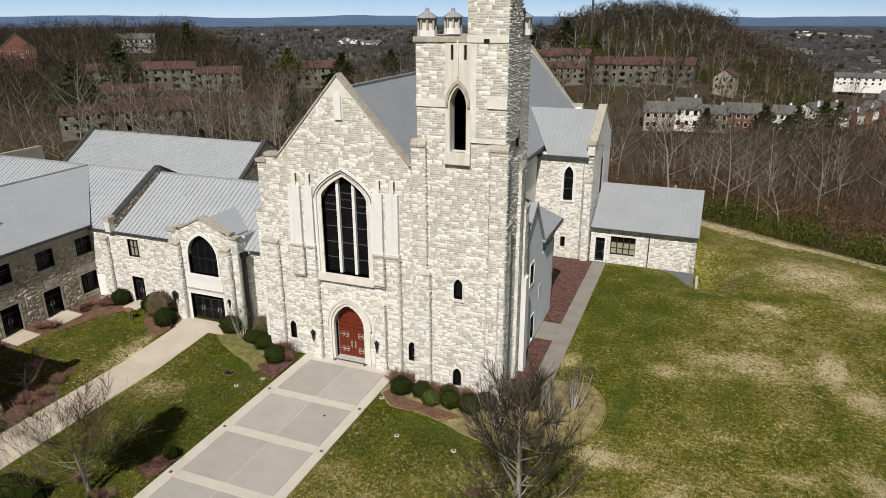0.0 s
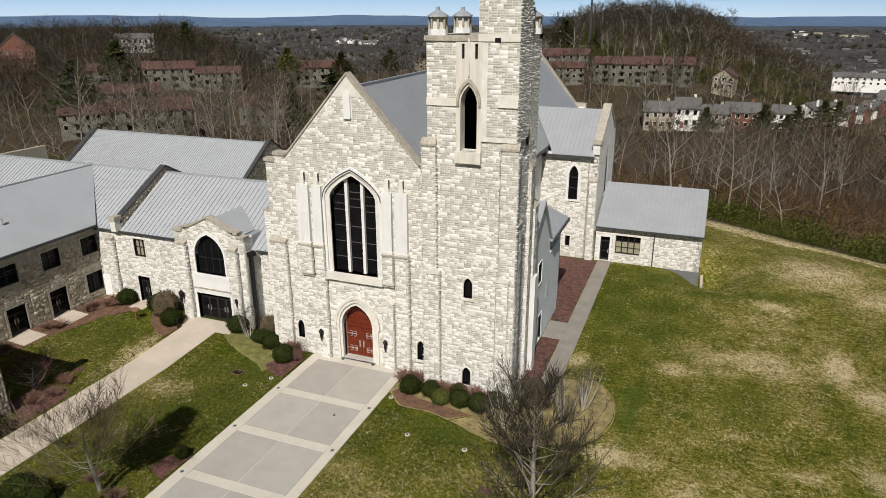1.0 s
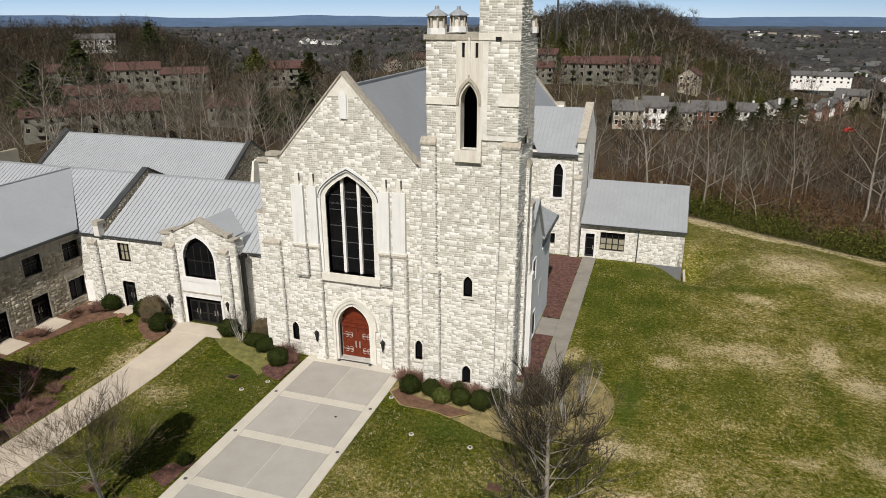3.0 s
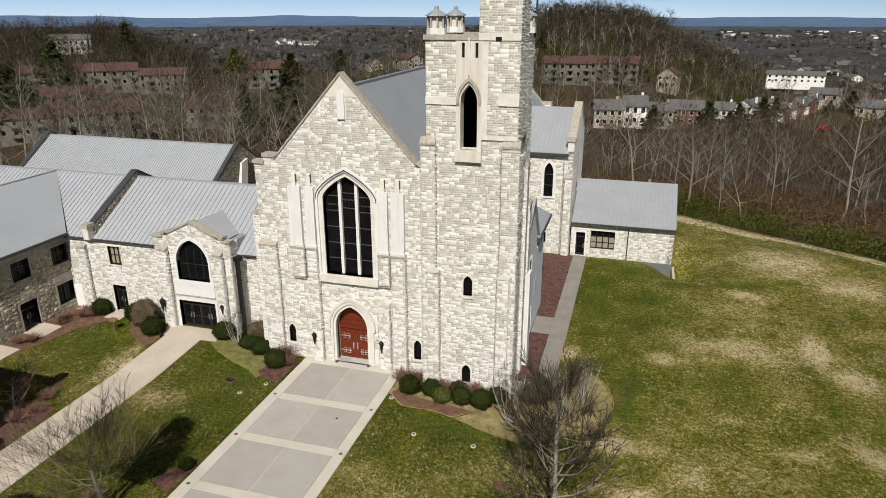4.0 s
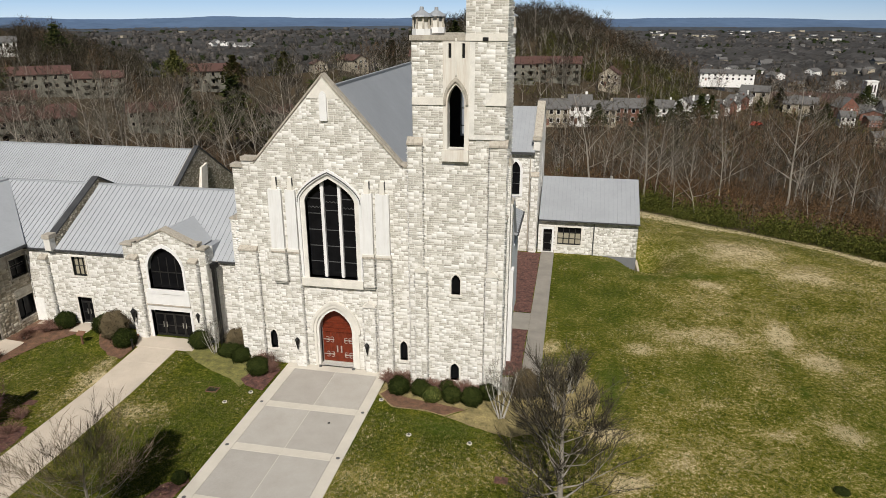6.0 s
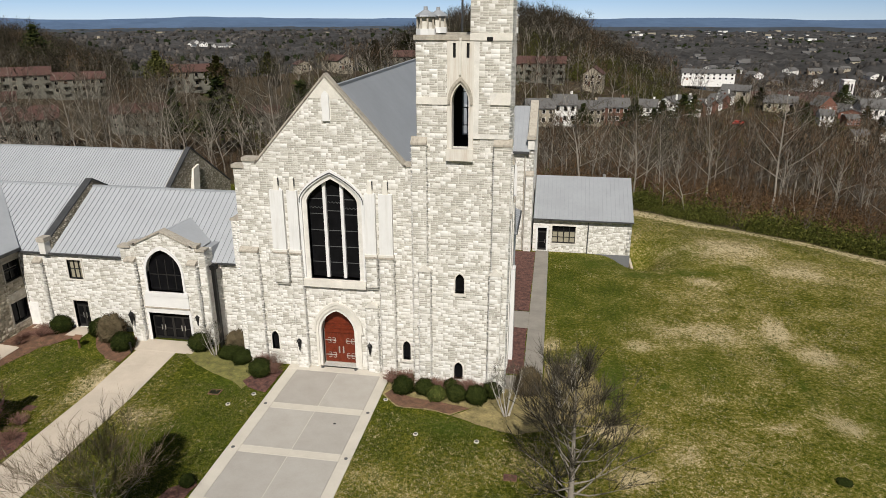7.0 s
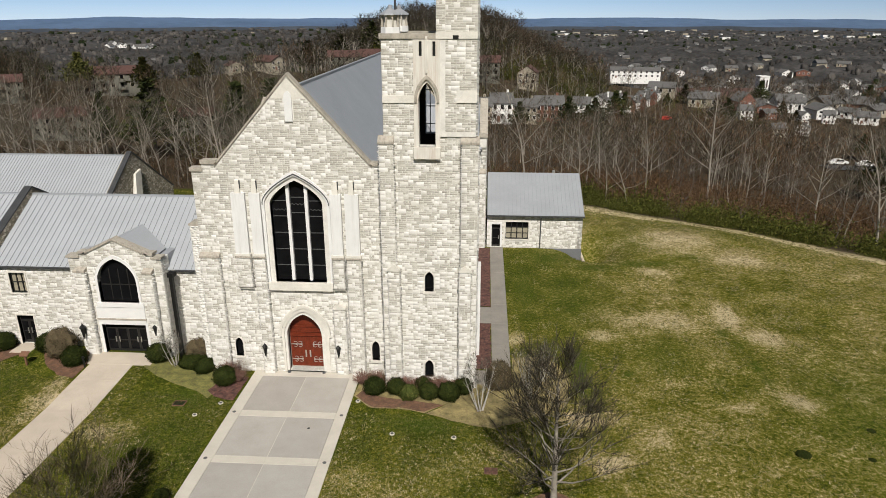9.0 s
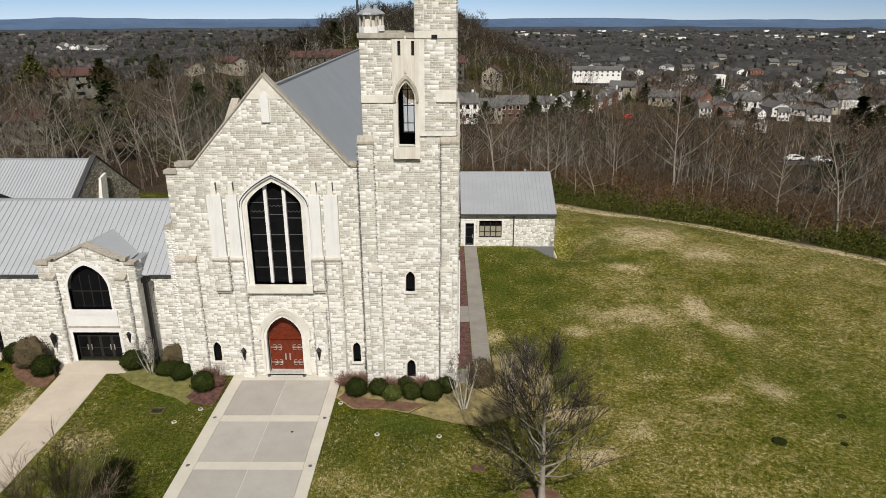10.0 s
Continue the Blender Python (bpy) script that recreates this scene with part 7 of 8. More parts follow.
# the closed canopy that carries the far woods to the horizon
CANOPY = plain("far_canopy", (0.073, 0.070, 0.068), 0.95, vary=0.55, scale=0.012, fine=0.09, bmp=0, spec=0.1)
hx_, hy_ = np.array([p[0] for p in HOUSES]), np.array([p[1] for p in HOUSES])
rng = random.Random(44)
na, nd = 430, 120
cv_ = []
for j in range(nd):
    d = 430 * (4300 / 430) ** (j / (nd - 1))
    for i in range(na):
        b = radians(-82 + 142 * (i + rng.uniform(-0.35, 0.35)) / (na - 1))
        x, y = d * math.sin(b), d * math.cos(b)
        top = (1.2 if d < 700 and x > 0 else 3.0) + min(5.0, d / 260)
        h = top * rng.uniform(0.25, 1.15)
        if d < 800 and np.min((hx_ - x) ** 2 + (hy_ - y - 4) ** 2) < 170:
            h = -0.6
        cv_.append((x, y, ground_z(x, y) + h))
cf_ = np.array([(j * na + i, j * na + i + 1, (j + 1) * na + i + 1, (j + 1) * na + i) for j in range(nd - 1) for i in range(na - 1)])
tagged(new("far_canopy", mesh_np("far_canopy", np.array(cv_), cf_[:, ::-1], CANOPY)), "brown leafless treetops of the distant woods", "woods", kind="stuff")
# saplings, brush and the green edge below the lawn
sap = []
for i in range(3):
    r2 = random.Random(500 + i)
    b = Build()
    for k in range(5):
        p = Vector((r2.uniform(-1.2, 1.2), r2.uniform(-1.2, 1.2), -0.3))
        q = p + Vector((r2.uniform(-1.2, 1.2), r2.uniform(-1.2, 1.2), r2.uniform(1.8, 4.2)))
        b.tube(p, q, 0.035, 0.012, 3, cap=False)
        for t in range(12):
            o = p.lerp(q, r2.uniform(0.3, 1))
            d = Vector((r2.uniform(-1, 1), r2.uniform(-1, 1), r2.uniform(0, 1.2))).normalized()
            s = d.orthogonal().normalized() * 0.014
            b.add([o - s, o + s, o + d * r2.uniform(0.5, 1.3)], [(0, 1, 2)])
    sap.append(arrays(b))
bush = []
for i in range(3):
    r2 = random.Random(520 + i)
    b = Build()
    for k in range(52):
        p = Vector((r2.gauss(0, 0.7), r2.gauss(0, 0.7), abs(r2.gauss(0.45, 0.45))))
        d = Vector((r2.uniform(-1, 1), r2.uniform(-1, 1), r2.uniform(-0.3, 1))).normalized()
        s = d.orthogonal().normalized() * 0.045
        b.add([p - s, p + s, p + d * 0.2], [(0, 1, 2)])
    for k in range(7):
        p = Vector((r2.gauss(0, 0.6), r2.gauss(0, 0.6), 0))
        q = p + Vector((r2.uniform(-0.5, 0.5), r2.uniform(-0.5, 0.5), r2.uniform(0.6, 1.5)))
        b.add([p + Vector((0.02, 0, 0)), p - Vector((0.02, 0, 0)), q], [(0, 1, 2)])
    bush.append(arrays(b))
ps, pb = [], []
rng = random.Random(15)
while len(ps) < 1000:
    x, y = rng.uniform(-120, 90), rng.uniform(30, 150)
    s = beyond(x, y)
    if 2.5 < s < 45 and y > 0.3 * x:
        sc = rng.uniform(0.6, 1.25) * (0.6 if s < 8 else 1)
        ps.append((x, y, ground_z(x, y), rng.uniform(0, 6.28), sc, sc, rng.randrange(3)))
while len(pb) < 1300:
    x, y = rng.uniform(-30, 80), rng.uniform(30, 110)
    s = beyond(x, y)
    if 0.5 < s < 6.5 + 4 * noise.noise((x * 0.1, y * 0.1, 4)) and y > 0.3 * x and (s > 2.2 or rng.random() < 0.4) and noise.noise((x * 0.13, y * 0.13, 9)) > 0.12 - 0.3 * rng.random():
        sc = rng.uniform(1.0, 2.3) * min(1.0, 0.45 + s / 7)
        pb.append((x, y, ground_z(x, y), rng.uniform(0, 6.28), sc, sc, rng.randrange(3)))
pr_ = []
while len(pr_) < 1300:
    x, y = rng.uniform(-60, 90), rng.uniform(30, 130)
    s = beyond(x, y)
    if 7 < s < 40 and y > 0.3 * x:
        sc = rng.uniform(1.0, 2.6)
        pr_.append((x, y, ground_z(x, y), rng.uniform(0, 6.28), sc, sc, rng.randrange(3)))
RUST = leafy("dry_leaf_brush", [(0.0, (0.06, 0.034, 0.018)), (0.5, (0.12, 0.07, 0.035)), (1.0, (0.20, 0.13, 0.07))])
scatter("dry_brush", "rust-brown dry brush under the trees", "brush", bush, pr_, RUST)
scatter("saplings", "thin bare saplings and brush under the trees", "brush", sap, ps, TWIG_RED)
scatter("undergrowth", "low green spring undergrowth along the wood edge", "brush", bush, pb, BRUSH)

# young leaves in places among the woods
gb = []
rng = random.Random(16)
for i in range(1500):
    b = radians(rng.uniform(-70, 20))
    d = rng.uniform(130, 340)
    x, y = d * math.sin(b), d * math.cos(b)
    if beyond(x, y) > 12 and noise.noise((x * 0.02, y * 0.02, 8)) > 0.14:
        sc = rng.uniform(2.0, 4.2)
        gb.append((x, y, ground_z(x, y) + rng.uniform(0, 2), rng.uniform(0, 6.28), sc, sc * 0.9, rng.randrange(3)))
for i in range(1500):
    x, y = rng.uniform(-62, 40), rng.uniform(262, 328)
    if noise.noise((x * 0.05, y * 0.05, 2)) > -0.15 and all(abs(x - u) > 9 or abs(y - v) > 6 for u, v in HOUSES):
        sc = rng.uniform(1.8, 4.2)
        gb.append((x, y, ground_z(x, y) + rng.uniform(0, 2), rng.uniform(0, 6.28), sc, sc * 0.9, rng.randrange(3)))
scatter("spring_thicket", "yellow-green thickets leafing out among bare woods", "brush", bush, gb, THICKET)


pw, pf = pine_mesh(600, 15, 4.2, 46, 0.3, 0.4, 34, 0.75)
pine = tree_thing("pine_tree", "dark green pine among bare trees", pw, pf, (-100, 150, ground_z(-100, 150)), BARK, PINE, group="evergreens in the wood")
for x, y, s in ((-88, 150, 1.35), (-62, 160, 1.35), (-150, 128, 1.3), (-168, 160, 1.2), (-40, 172, 1.2), (-74, 168, 1.2), (-46, 185, 0.9), (78, 250, 0.62), (72, 246, 0.5), (98, 240, 0.45), (104, 186, 1.1), (112, 190, 0.9), (88, 176, 0.5),
                (15, 204, 0.7), (21, 207, 0.5), (31, 216, 0.75), (0, 200, 0.6), (24, 212, 0.6), (37, 232, 0.6), (-72, 290, 1.0), (-84, 282, 1.0), (-60, 300, 1.1), (-45, 292, 0.7), (120, 330, 0.9), (170, 330, 0.9), (-180, 205, 1.0), (72.6, 286.7, 0.6), (64, 280.6, 0.4), (65, 126.3, 0.75), (105, 268, 0.5)):
    copy_thing(pine, Matrix.Translation((x, y, ground_z(x, y))) @ Matrix.Rotation(x, 4, "Z") @ Matrix.Diagonal((s * 1.4, s * 1.4, s * 0.9, 1)))

OLIVE = leafy("olive_needles", [(0.0, (0.03, 0.036, 0.012)), (0.5, (0.075, 0.08, 0.024)), (1.0, (0.15, 0.145, 0.05))])
pw, pf = pine_mesh(604, 12.5, 6.4, 60, 0.42, 0.4, 40, 0.8)
broad = tree_thing("pine_tree", "broad olive-green pine among bare trees", pw, pf, (-131.8, 196.8, ground_z(-131.8, 196.8)), BARK, OLIVE, group="evergreens in the wood")
for x, y, s in ((-115.4, 203.5, 0.95), (-103.2, 215.7, 0.9)):
    copy_thing(broad, Matrix.Translation((x, y, ground_z(x, y))) @ Matrix.Rotation(x, 4, "Z") @ Matrix.Scale(s, 4))

# ---- trees and shrubs in the garden ----
w, f = grow(21, 9.2, 0.2, 40, (6, 58), 0.48, 0.18, 7, 13, 0.85, 0.009, sides=8, wob=0.02, segs=4, thick=0.42)
tree_thing("young_tree", "leafless lawn tree with grey bark in a mulch ring", w, f, (-6.35, 26.5, 0), BARK_WOOD, leafy("grey_brown_twigs", [(0.0, (0.02, 0.017, 0.012)), (0.5, (0.046, 0.04, 0.029)), (1.0, (0.125, 0.11, 0.085))]))
w, f = grow(22, 5.6, 0.14, 34, (0, 46), 0.88, 0.24, 9, 11, 0.7, 0.005, sides=7, wob=0.1, segs=5, thick=0.22)
tree_thing("lawn_tree", "small leafless tree with pale spreading branches", w, f, (-30.0, 21.8, 0), BARK_WOOD, leafy("tan_twigs", [(0.0, (0.07, 0.052, 0.032)), (0.5, (0.14, 0.11, 0.072)), (1.0, (0.26, 0.215, 0.16))]))
w, f = grow(23, 4.0, 0.055, 35, (40, 75), 0.34, 0.35, 3, 5, 0.5, 0.005, stems=7, sides=5, thick=0.45)
multi = tree_thing("crape_myrtle", "leafless multi-stemmed tree with pale bark", w, f, (-10.4, 35.6, 0), BARK_PALE, TWIG_GREY, group="multi-stemmed trees")
copy_thing(multi, Matrix.Translation((-6.9, 37.3, 0)) @ Matrix.Rotation(2.0, 4, "Z") @ Matrix.Scale(1.0, 4))
copy_thing(multi, Matrix.Translation((-6.0, 39.6, 0)) @ Matrix.Rotation(4.0, 4, "Z") @ Matrix.Scale(0.9, 4))
copy_thing(multi, Matrix.Translation((-33.2, 40.0, 0)) @ Matrix.Rotation(1.0, 4, "Z") @ Matrix.Scale(0.78, 4))
w, f = grow(24, 2.5, 0.10, 18, (5, 40), 1.0, 0.2, 6, 9, 0.5, 0.006, sides=6, wob=0.16, segs=4, thick=0.5)
PURPLE = leafy("purple_buds", [(0.0, (0.07, 0.03, 0.04)), (0.5, (0.12, 0.055, 0.065)), (1.0, (0.19, 0.10, 0.11))])
tree_thing("redbud_tree", "leafless tree with purplish buds and grey branches", w, f, (-42.8, 27.9, 0), BARK_PALE, PURPLE)
# out-of-view tree added to throw the dark blot onto the lawn
pw, pf = pine_mesh(610, 20.5, 2.7, 70, 0.78, 0.3, 110, 0.6)
tree_thing("evergreen_tree", "unseen tall evergreen placed to cast its crown's shadow on the lawn", pw, pf, (-27.4, 9.8, 0), BARK, PINE)

balls = [leaf_ball(700 + i, 0.85, 0.75, 2200, 0.10).done("foliage", BOX) for i in range(3)]
yel = leaf_ball(705, 0.8, 0.7, 1500, 0.13).done("foliage", BOX_YELLOW)
brn = leaf_ball(706, 1.0, 1.05, 4600, 0.07, lump=0.25).done("foliage", BROWN_SHRUB)


def shrub(x, y, s, which=0, sz=1.0, label="round clipped dark green boxwood", name="boxwood", group="clipped shrubs", turn=0.0, sx=1.0):
    r = empty(name, (x, y, ground_z(x, y) + 0.02), label, "shrub", group)
    src = (balls + [yel, brn])[which]
    o = src.copy()
    scene.collection.objects.link(o)
    o.parent = r
    o.name = "foliage"
    t = Build().tube((0, 0, -0.15), (0, 0, 0.5), 0.05, 0.04, 6)
    t.done("stem", BARK, r)
    r.scale, r.rotation_euler = (s * sx, s, s * sz), (0, 0, turn)


for x, y, s, k in ((-17.8, 37.5, 0.9, 0), (-16.25, 37.6, 0.8, 1), (-15.3, 36.9, 0.8, 3), (-13.95, 37.1, 0.82, 2), (-12.55, 37.0, 0.9, 0), (-14.4, 38.0, 0.75, 1), (-11.6, 37.9, 0.8, 2),
                   (-34.7, 40.5, 1.02, 0), (-28.75, 38.1, 0.98, 2), (-40.75, 39.6, 1.05, 0), (-43.9, 41.4, 1.05, 1), (-47.55, 41.5, 1.0, 2), (-40.55, 23.4, 1.0, 1)):
    lab = "round yellowish green clipped shrub" if k == 3 else "round clipped dark green boxwood"
    shrub(x, y, s, k, label=lab, turn=x * 3)
shrub(-31.9, 40.1, 0.92, 0, 0.85, "low wide clipped dark green shrub", turn=0.3, sx=1.3)
shrub(-30.8, 39.7, 0.85, 1, 0.9, "low wide clipped dark green shrub", turn=0.9, sx=1.2)
shrub(-42.4, 40.7, 1.08, 4, 1.12, "tall brown leafless rounded shrub", "brown_shrub")
shrub(-9.1, 38.7, 0.95, 4, 1.15, "egg-shaped brown twiggy shrub", "brown_shrub")
shrub(-31.9, 41.0, 0.9, 4, 1.1, "brown twiggy rounded shrub against the wall", "brown_shrub")
shrub(-27.7, 25.8, 0.5, 2, 1.1, "small dark green shrub by the forecourt edge")
shrub(-33.4, 19.7, 1.0, 1, 1.1, "dense dark green shrub under the lawn tree", turn=0.4, sx=1.2)
shrub(-32.2, 19.9, 0.85, 2, 1.1, "dense dark green shrub under the lawn tree", turn=1.4)
for x, y, k in ((9.1, 31.9, 0.5), (14.5, 34.7, 0.3), (13.0, 31.7, 0.25)):
    shrub(x, y, k, 0, 0.22, "small dark green weed clump in the field", "weed_clump", group="weed clumps")


def twig_burst(seed, r, h, n, thin=0.008):
    r2 = random.Random(seed)
    b = Build()
    for i in range(n):
        a, q = r2.uniform(0, 6.28), r2.uniform(0.1, 1)
        p = Vector((0.12 * r * math.cos(a), 0.12 * r * math.sin(a), 0))
        e = Vector((r * q * math.cos(a), r * q * math.sin(a), h * r2.uniform(0.5, 1.1) * (1.15 - 0.5 * q)))
        m = p.lerp(e, 0.5) + Vector((0, 0, 0.12 * h))
        d = (e - p).normalized()
        s = d.orthogonal().normalized() * thin
        b.add([p - s, p + s, m + s, m - s], [(0, 1, 2), (0, 2, 3)]).add([m - s, m + s, e], [(0, 1, 2)])
        for k in range(3):
            o = m.lerp(e, r2.random())
            t = (d + Vector((r2.uniform(-1, 1), r2.uniform(-1, 1), r2.uniform(-0.3, 1)))).normalized()
            b.add([o - s * 0.8, o + s * 0.8, o + t * h * 0.28], [(0, 1, 2)])
    return b


BARB = leafy("barberry_twigs", [(0.0, (0.12, 0.065, 0.05)), (0.5, (0.22, 0.125, 0.10)), (1.0, (0.34, 0.21, 0.17))])
bb_ = [twig_burst(800 + i, 0.75, 0.8, 190).done("twig_mass", BARB) for i in range(2)]
dry_ = twig_burst(804, 0.85, 0.6, 200).done("twig_mass", BARB)


def barberry(x, y, s, which, label, sz=1.0):
    r = empty("barberry_shrub" if which < 2 else "dry_shrub", (x, y, ground_z(x, y) + 0.03), label, "shrub", "twiggy shrubs")
    o = (bb_ + [dry_])[which].copy()
    scene.collection.objects.link(o)
    o.parent = r
    r.scale, r.rotation_euler = (s, s, s * sz), (0, 0, x * 5)
    Build().tube((0, 0, -0.1), (0, 0, 0.12), 0.1, 0.08, 7).done("stump", BARK, r)


rng = random.Random(18)
for x in np.arange(-16.4, -11.2, 0.62):
    barberry(float(x), 38.1 + rng.uniform(-0.1, 0.1), rng.uniform(0.9, 1.2), rng.randrange(2), "bare reddish barberry under the tower wall")
for x, y, s in ((-18.2, 38.3, 1.35), (-17.6, 38.6, 1.25), (-18.8, 38.6, 1.2), (-28.1, 39.1, 1.5), (-28.9, 39.3, 1.3), (-27.8, 38.4, 1.1)):
    barberry(x, y, s, rng.randrange(2), "bare reddish barberry beside the forecourt")
for x, y, s in ((-49.4, 38.9, 1.2), (-49.6, 39.8, 1.0), (-49.2, 35.6, 1.2), (-49.8, 35.0, 1.1), (-49.5, 31.0, 1.2), (-48.6, 40.4, 1.3), (-47.9, 40.9, 1.0), (-48.9, 41.2, 1.1), (-41.4, 26.9, 1.3), (-41.0, 28.0, 1.2), (-41.6, 29.6, 1.2), (-28.6, 21.5, 1.0), (-31.0, 22.2, 0.9)):
    barberry(x, y, s, 2, "low dry brown shrub in leaf litter")
for o in balls + [yel, brn] + bb_ + [dry_]:
    bpy.data.objects.remove(o)

# ---- small things on the ground ----
for x, y in ((-12.0, 32.5), (-15.93, 32.68), (-18.77, 36.3), (-6.2, 41.4), (-28.1, 35.5), (-29.3, 34.0)):
    r = empty("well_light", (x, y, 0), "round pale ground light set in the lawn", "light", "ground lights")
    Build().tube((0, 0, -0.1), (0, 0, 0.06), 0.17, 0.16, 16).done("ring", BAND, r)
    Build().tube((0, 0, 0.0), (0, 0, 0.066), 0.1, 0.1, 16).done("lens", LEAD, r)
for x, y in ((-26.8, 34.5), (-26.78, 29.55), (-19.55, 34.48), (-19.55, 29.53), (-19.55, 24.65), (-26.78, 24.65), (-24.53, 39.85), (-21.95, 39.85)):
    r = empty("paving_light", (x, y, 0.05), "small dark round light flush in the paving", "light", "paving lights")
    Build().tube((0, 0, -0.03), (0, 0, 0.055 if y > 39 else 0.008), 0.13, 0.12, 12).done("lens", LEAD, r)
fd = empty("floor_drain", (-21.36, 32.92, 0.05), "small dark drain cover in the forecourt paving", "drain")
Build().tube((0, 0, -0.03), (0, 0, 0.004), 0.09, 0.09, 12).done("cover", IRON, fd)
gr = empty("drain_grate", (-30.91, 35.3, 0), "rusty iron drain grate in the lawn", "grate")
Build().box(-0.55, 0.55, -0.45, -0.38, -0.05, 0.07).box(-0.55, 0.55, 0.38, 0.45, -0.05, 0.07).box(-0.55, -0.48, -0.38, 0.38, -0.05, 0.07).box(0.48, 0.55, -0.38, 0.38, -0.05, 0.07).done("frame", LITTER, gr)
gr.scale = (0.75, 0.75, 1.0)
for i in range(7):
    Build().box(-0.46 + i * 0.14, -0.4 + i * 0.14, -0.38, 0.38, 0.0, 0.05).done("bar", IRON, gr)
for x, y in ((-9.7, 29.4), (-42.4, 31.4)):
    r = empty("utility_cover", (x, y, 0), "square rusty brown utility cover in the grass", "cover", "utility covers")
    Build().box(-0.36, 0.36, -0.26, 0.26, -0.05, 0.05).done("lid", MULCH, r)
    Build().box(-0.4, 0.4, -0.3, 0.3, -0.06, 0.03).done("rim", LITTER, r)
bo = empty("path_light", (-39.8, 39.15, ground_z(-39.8, 39.15)), "short dark path light post beside the walk", "light")
Build().tube((0, 0, -0.1), (0, 0, 0.75), 0.06, 0.06, 8).done("post", IRON, bo)
Build().tube((0, 0, 0.75), (0, 0, 0.9), 0.1, 0.08, 8).done("cap", IRON, bo)
sg = empty("wooden_sign", (-44.3, 39.2, ground_z(-44.3, 39.2) - 0.02), "small wooden sign with slanted board in the lawn", "sign")
Build().box(-0.06, 0.06, -0.06, 0.06, -0.1, 1.0).done("post", WOOD_POST, sg)
Build().prism([(-0.32, -0.2, 0.85), (0.32, -0.2, 0.85), (0.32, 0.18, 1.05), (-0.32, 0.18, 1.05)], [(-0.32, -0.2, 0.91), (0.32, -0.2, 0.91), (0.32, 0.18, 1.11), (-0.32, 0.18, 1.11)]).done("board", WOOD_POST, sg)
bed("tree_ring", "pale mulch ring under the lawn tree", LITTER, [(-6.35 + 1.25 * math.cos(a), 26.5 + 1.25 * math.sin(a)) for a in [math.pi * 2 * i / 12 for i in range(12)]], 0.05, seed=20)

# ---- grass tufts on the lawns ----
def off_lawn(x, y):
    for x0, x1, y0, y1 in ((-27.3, -19.2, 0, 42), (-39.9, -36.1, 0, 42), (-10.1, -7.9, 39, 70), (-31.5, -10.0, 38.2, 95), (-52, -30, 39.5, 60), (-70, -48.4, 0, 60), (-60, -41, 10, 31), (-12, 1.6, 68.4, 82), (-17, -9, 40, 70),
                           (-19.4, -9.0, 34.9, 39), (-35, -27, 36.5, 42), (-45, -40, 38, 43)):
        if x0 < x < x1 and y0 < y < y1:
            return True
    return (x + 6.6) ** 2 + (y - 38.9) ** 2 < 10


tuft = []
for i in range(5):
    r2 = random.Random(900 + i)
    b = Build()
    for k in range(6):
        a = r2.uniform(0, 6.28)
        p = Vector((r2.gauss(0, 0.07), r2.gauss(0, 0.07), -0.01))
        d = Vector((math.cos(a) * 0.8, math.sin(a) * 0.8, r2.uniform(0.35, 0.9))).normalized()
        s_ = Vector((-math.sin(a), math.cos(a), 0)) * r2.uniform(0.02, 0.045)
        b.add([p - s_, p + s_, p + d * r2.uniform(0.08, 0.2)], [(0, 1, 2)])
    tuft.append(arrays(b))
TUFT = leafy("grass_tufts", [(0.0, (0.034, 0.05, 0.01)), (0.35, (0.072, 0.088, 0.016)), (0.75, (0.125, 0.125, 0.03)), (1.0, (0.19, 0.17, 0.065))], 0.9)
rng = random.Random(19)
pt = []
while len(pt) < 42000:
    if rng.random() < 0.55:
        x, y = rng.uniform(-50, -5), rng.uniform(18, 42)
    else:
        x, y = rng.uniform(-8, 40), rng.uniform(24, 92)
    if off_lawn(x, y) or beyond(x, y) > 0:
        continue
    sc = rng.uniform(0.5, 1.15)
    pt.append((x, y, ground_z(x, y), rng.uniform(0, 6.28), sc, sc, rng.randrange(5)))
dry_t = []
while len(dry_t) < 30000:
    if rng.random() < 0.25:
        x, y = rng.uniform(-50, -5), rng.uniform(18, 42)
    else:
        x, y = rng.uniform(-8, 36), rng.uniform(24, 92)
    if off_lawn(x, y) or beyond(x, y) > 0 or rng.random() > 0.16 + 0.95 * blot(DRY, x, y) - 0.8 * blot(LUSH, x, y) + 0.5 * noise.noise((x * 0.4, y * 0.4, 3)):
        continue
    sc = rng.uniform(0.35, 0.85)
    dry_t.append((x, y, ground_z(x, y), rng.uniform(0, 6.28), sc, sc * 1.2, rng.randrange(5)))
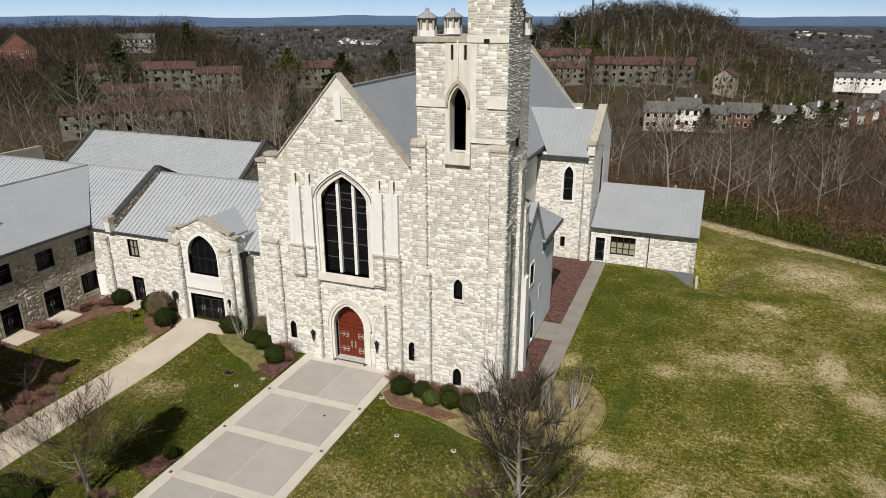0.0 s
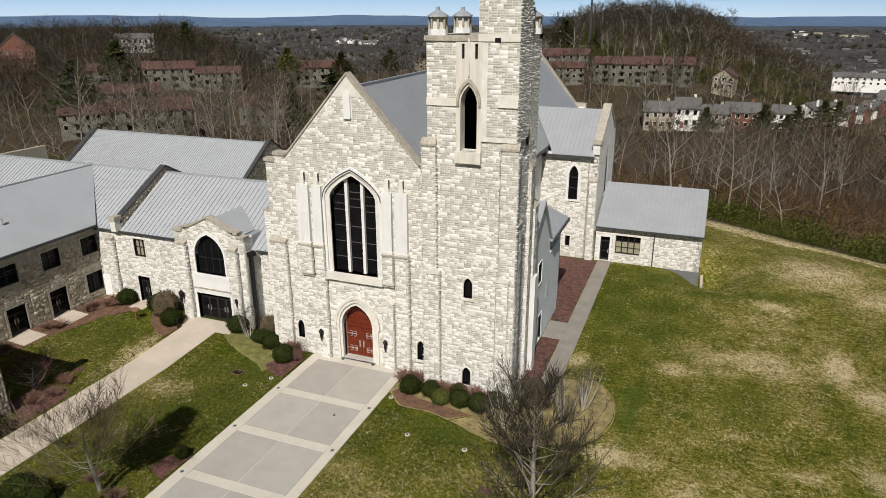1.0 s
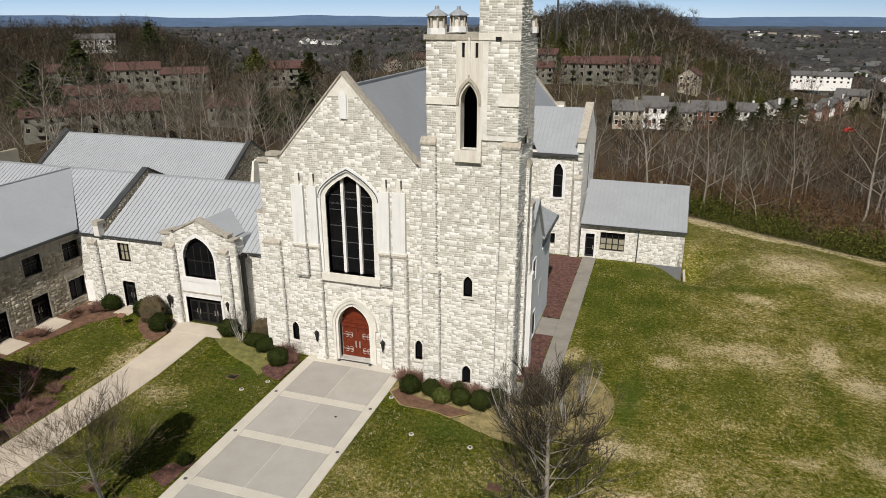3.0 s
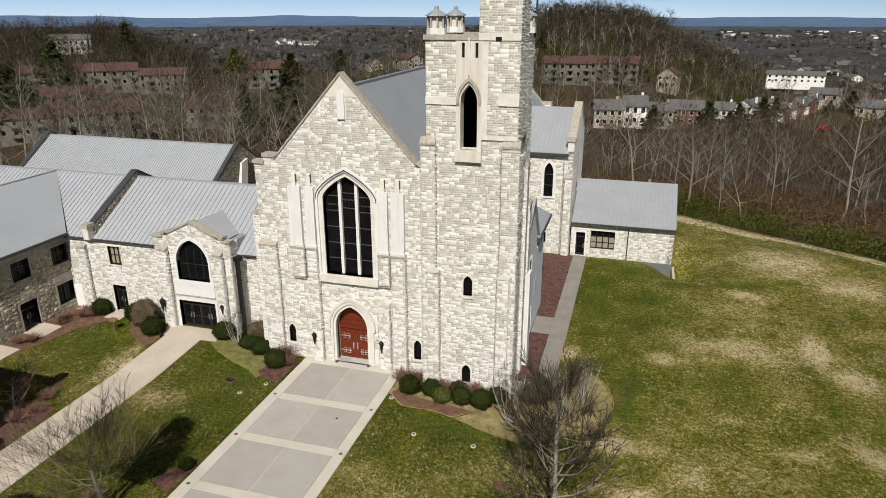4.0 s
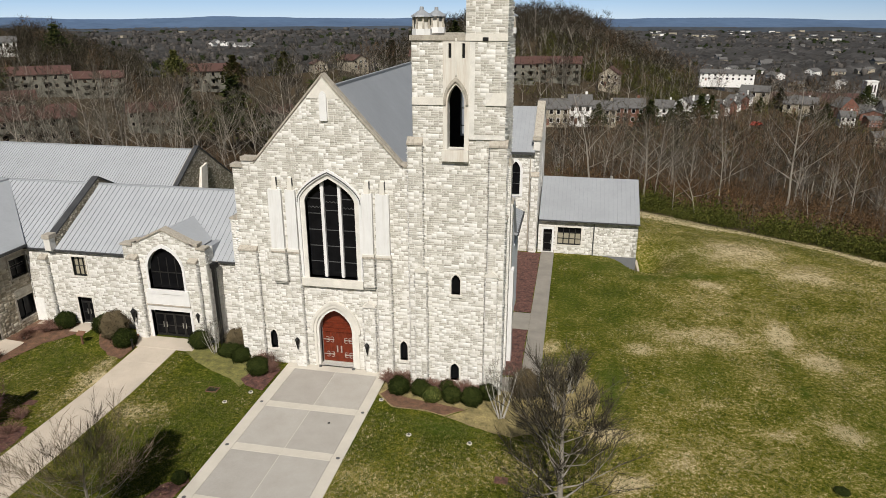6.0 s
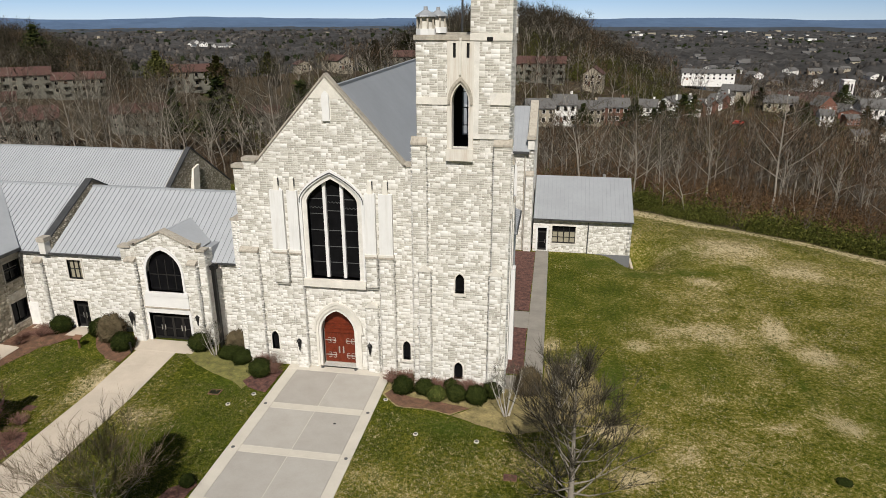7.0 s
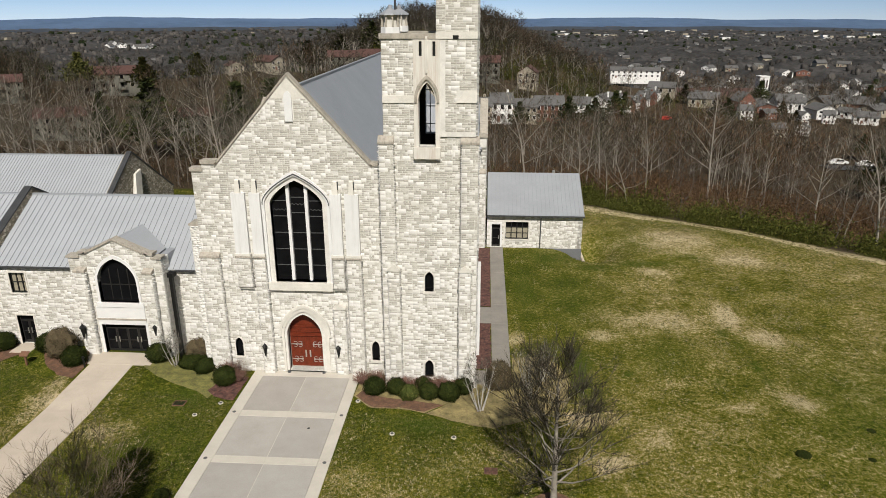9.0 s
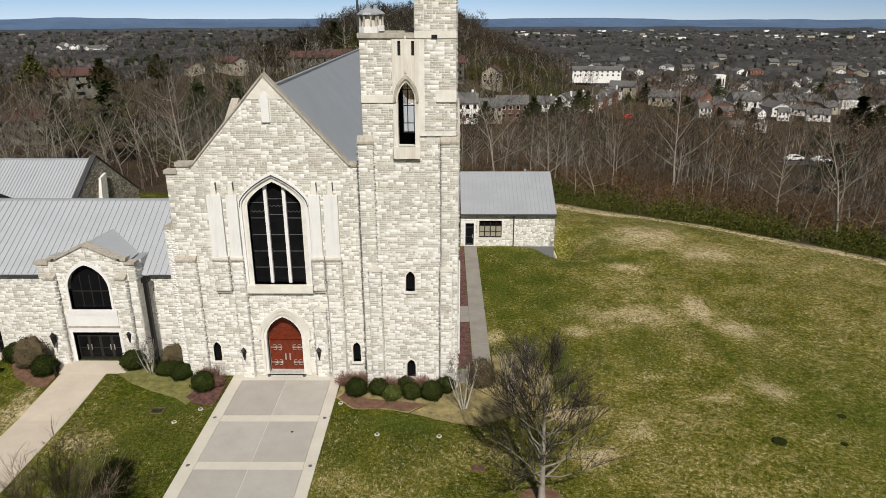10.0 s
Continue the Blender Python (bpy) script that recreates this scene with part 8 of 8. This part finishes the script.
scatter("dead_grass", "straw-coloured dead grass tufts scattered through the lawn", "grass", tuft, dry_t, leafy("dead_grass_blades", [(0.0, (0.20, 0.17, 0.07)), (0.5, (0.32, 0.27, 0.14)), (1.0, (0.50, 0.43, 0.28))], 0.9))
scatter("lawn_grass", "uneven green and straw-coloured grass tufts of the lawn", "grass", tuft, pt, TUFT)

# ---- stones of the walls ----
WALL_OF = {"church": (church, STONE), "tower": (tower, STONE), "transept": (scene.objects["transept"], STONE), "annex": (annex, STONE), "wing": (wing, STONE), "parapet": (wing, STONE_DARK),
           "west": (west, STONE_DARK), "cross": (cross, STONE_DARK), "hall": (hall, STONE_DARK)}
for extra in SINGLES[300:]:
    STONES[extra[0]].append(extra[1:])
for key, items in STONES.items():
    root, mat = WALL_OF[key]
    rng = random.Random(key)
    walls = [c for c in root.children if c.name.startswith("wall")]
    for thin in (False, True):
        some = [it for it in items if it[7] == thin]
        vs = []
        for fc, u, v, w, h, n, depth, _ in some:
            for a, b, c in stone_shape(w, h, depth, rng):
                vs.append(fc.at(u + a, v + b, n + c)[:])
        faces = (np.arange(len(some))[:, None, None] * 8 + STONE_FACES[None]).reshape(-1, 4)
        ob = new("stonework", mesh_np("stonework", np.array(vs), faces, STONE_TAN if thin and mat is STONE else mat))
        ob.parent = walls[0]
        tagged(ob, "thin tan ashlar stones" if thin else "rock-faced ashlar stones in uneven courses", kind="stuff")
kinds = {}
front_wall = [c for c in church.children if c.name.startswith("wall")][0]
rng = random.Random(77)
for i, (key, fc, u, v, wu, hv, n, depth, thin) in enumerate(SINGLES[:300]):
    k = (round(wu, 3), round(hv, 3), i % 4, thin)
    if k not in kinds:
        kinds[k] = mesh_np("stone", np.array(stone_shape(wu, hv, rng.uniform(0.01, 0.028), rng)), STONE_FACES, STONE_TAN if thin else STONE)
    ob = new("stone", kinds[k])
    ob.parent = front_wall
    ob.matrix_basis = Matrix.Translation(fc.at(u, v, n)) @ Matrix((fc.u, Vector((0, 0, 1)), fc.n)).transposed().to_4x4()
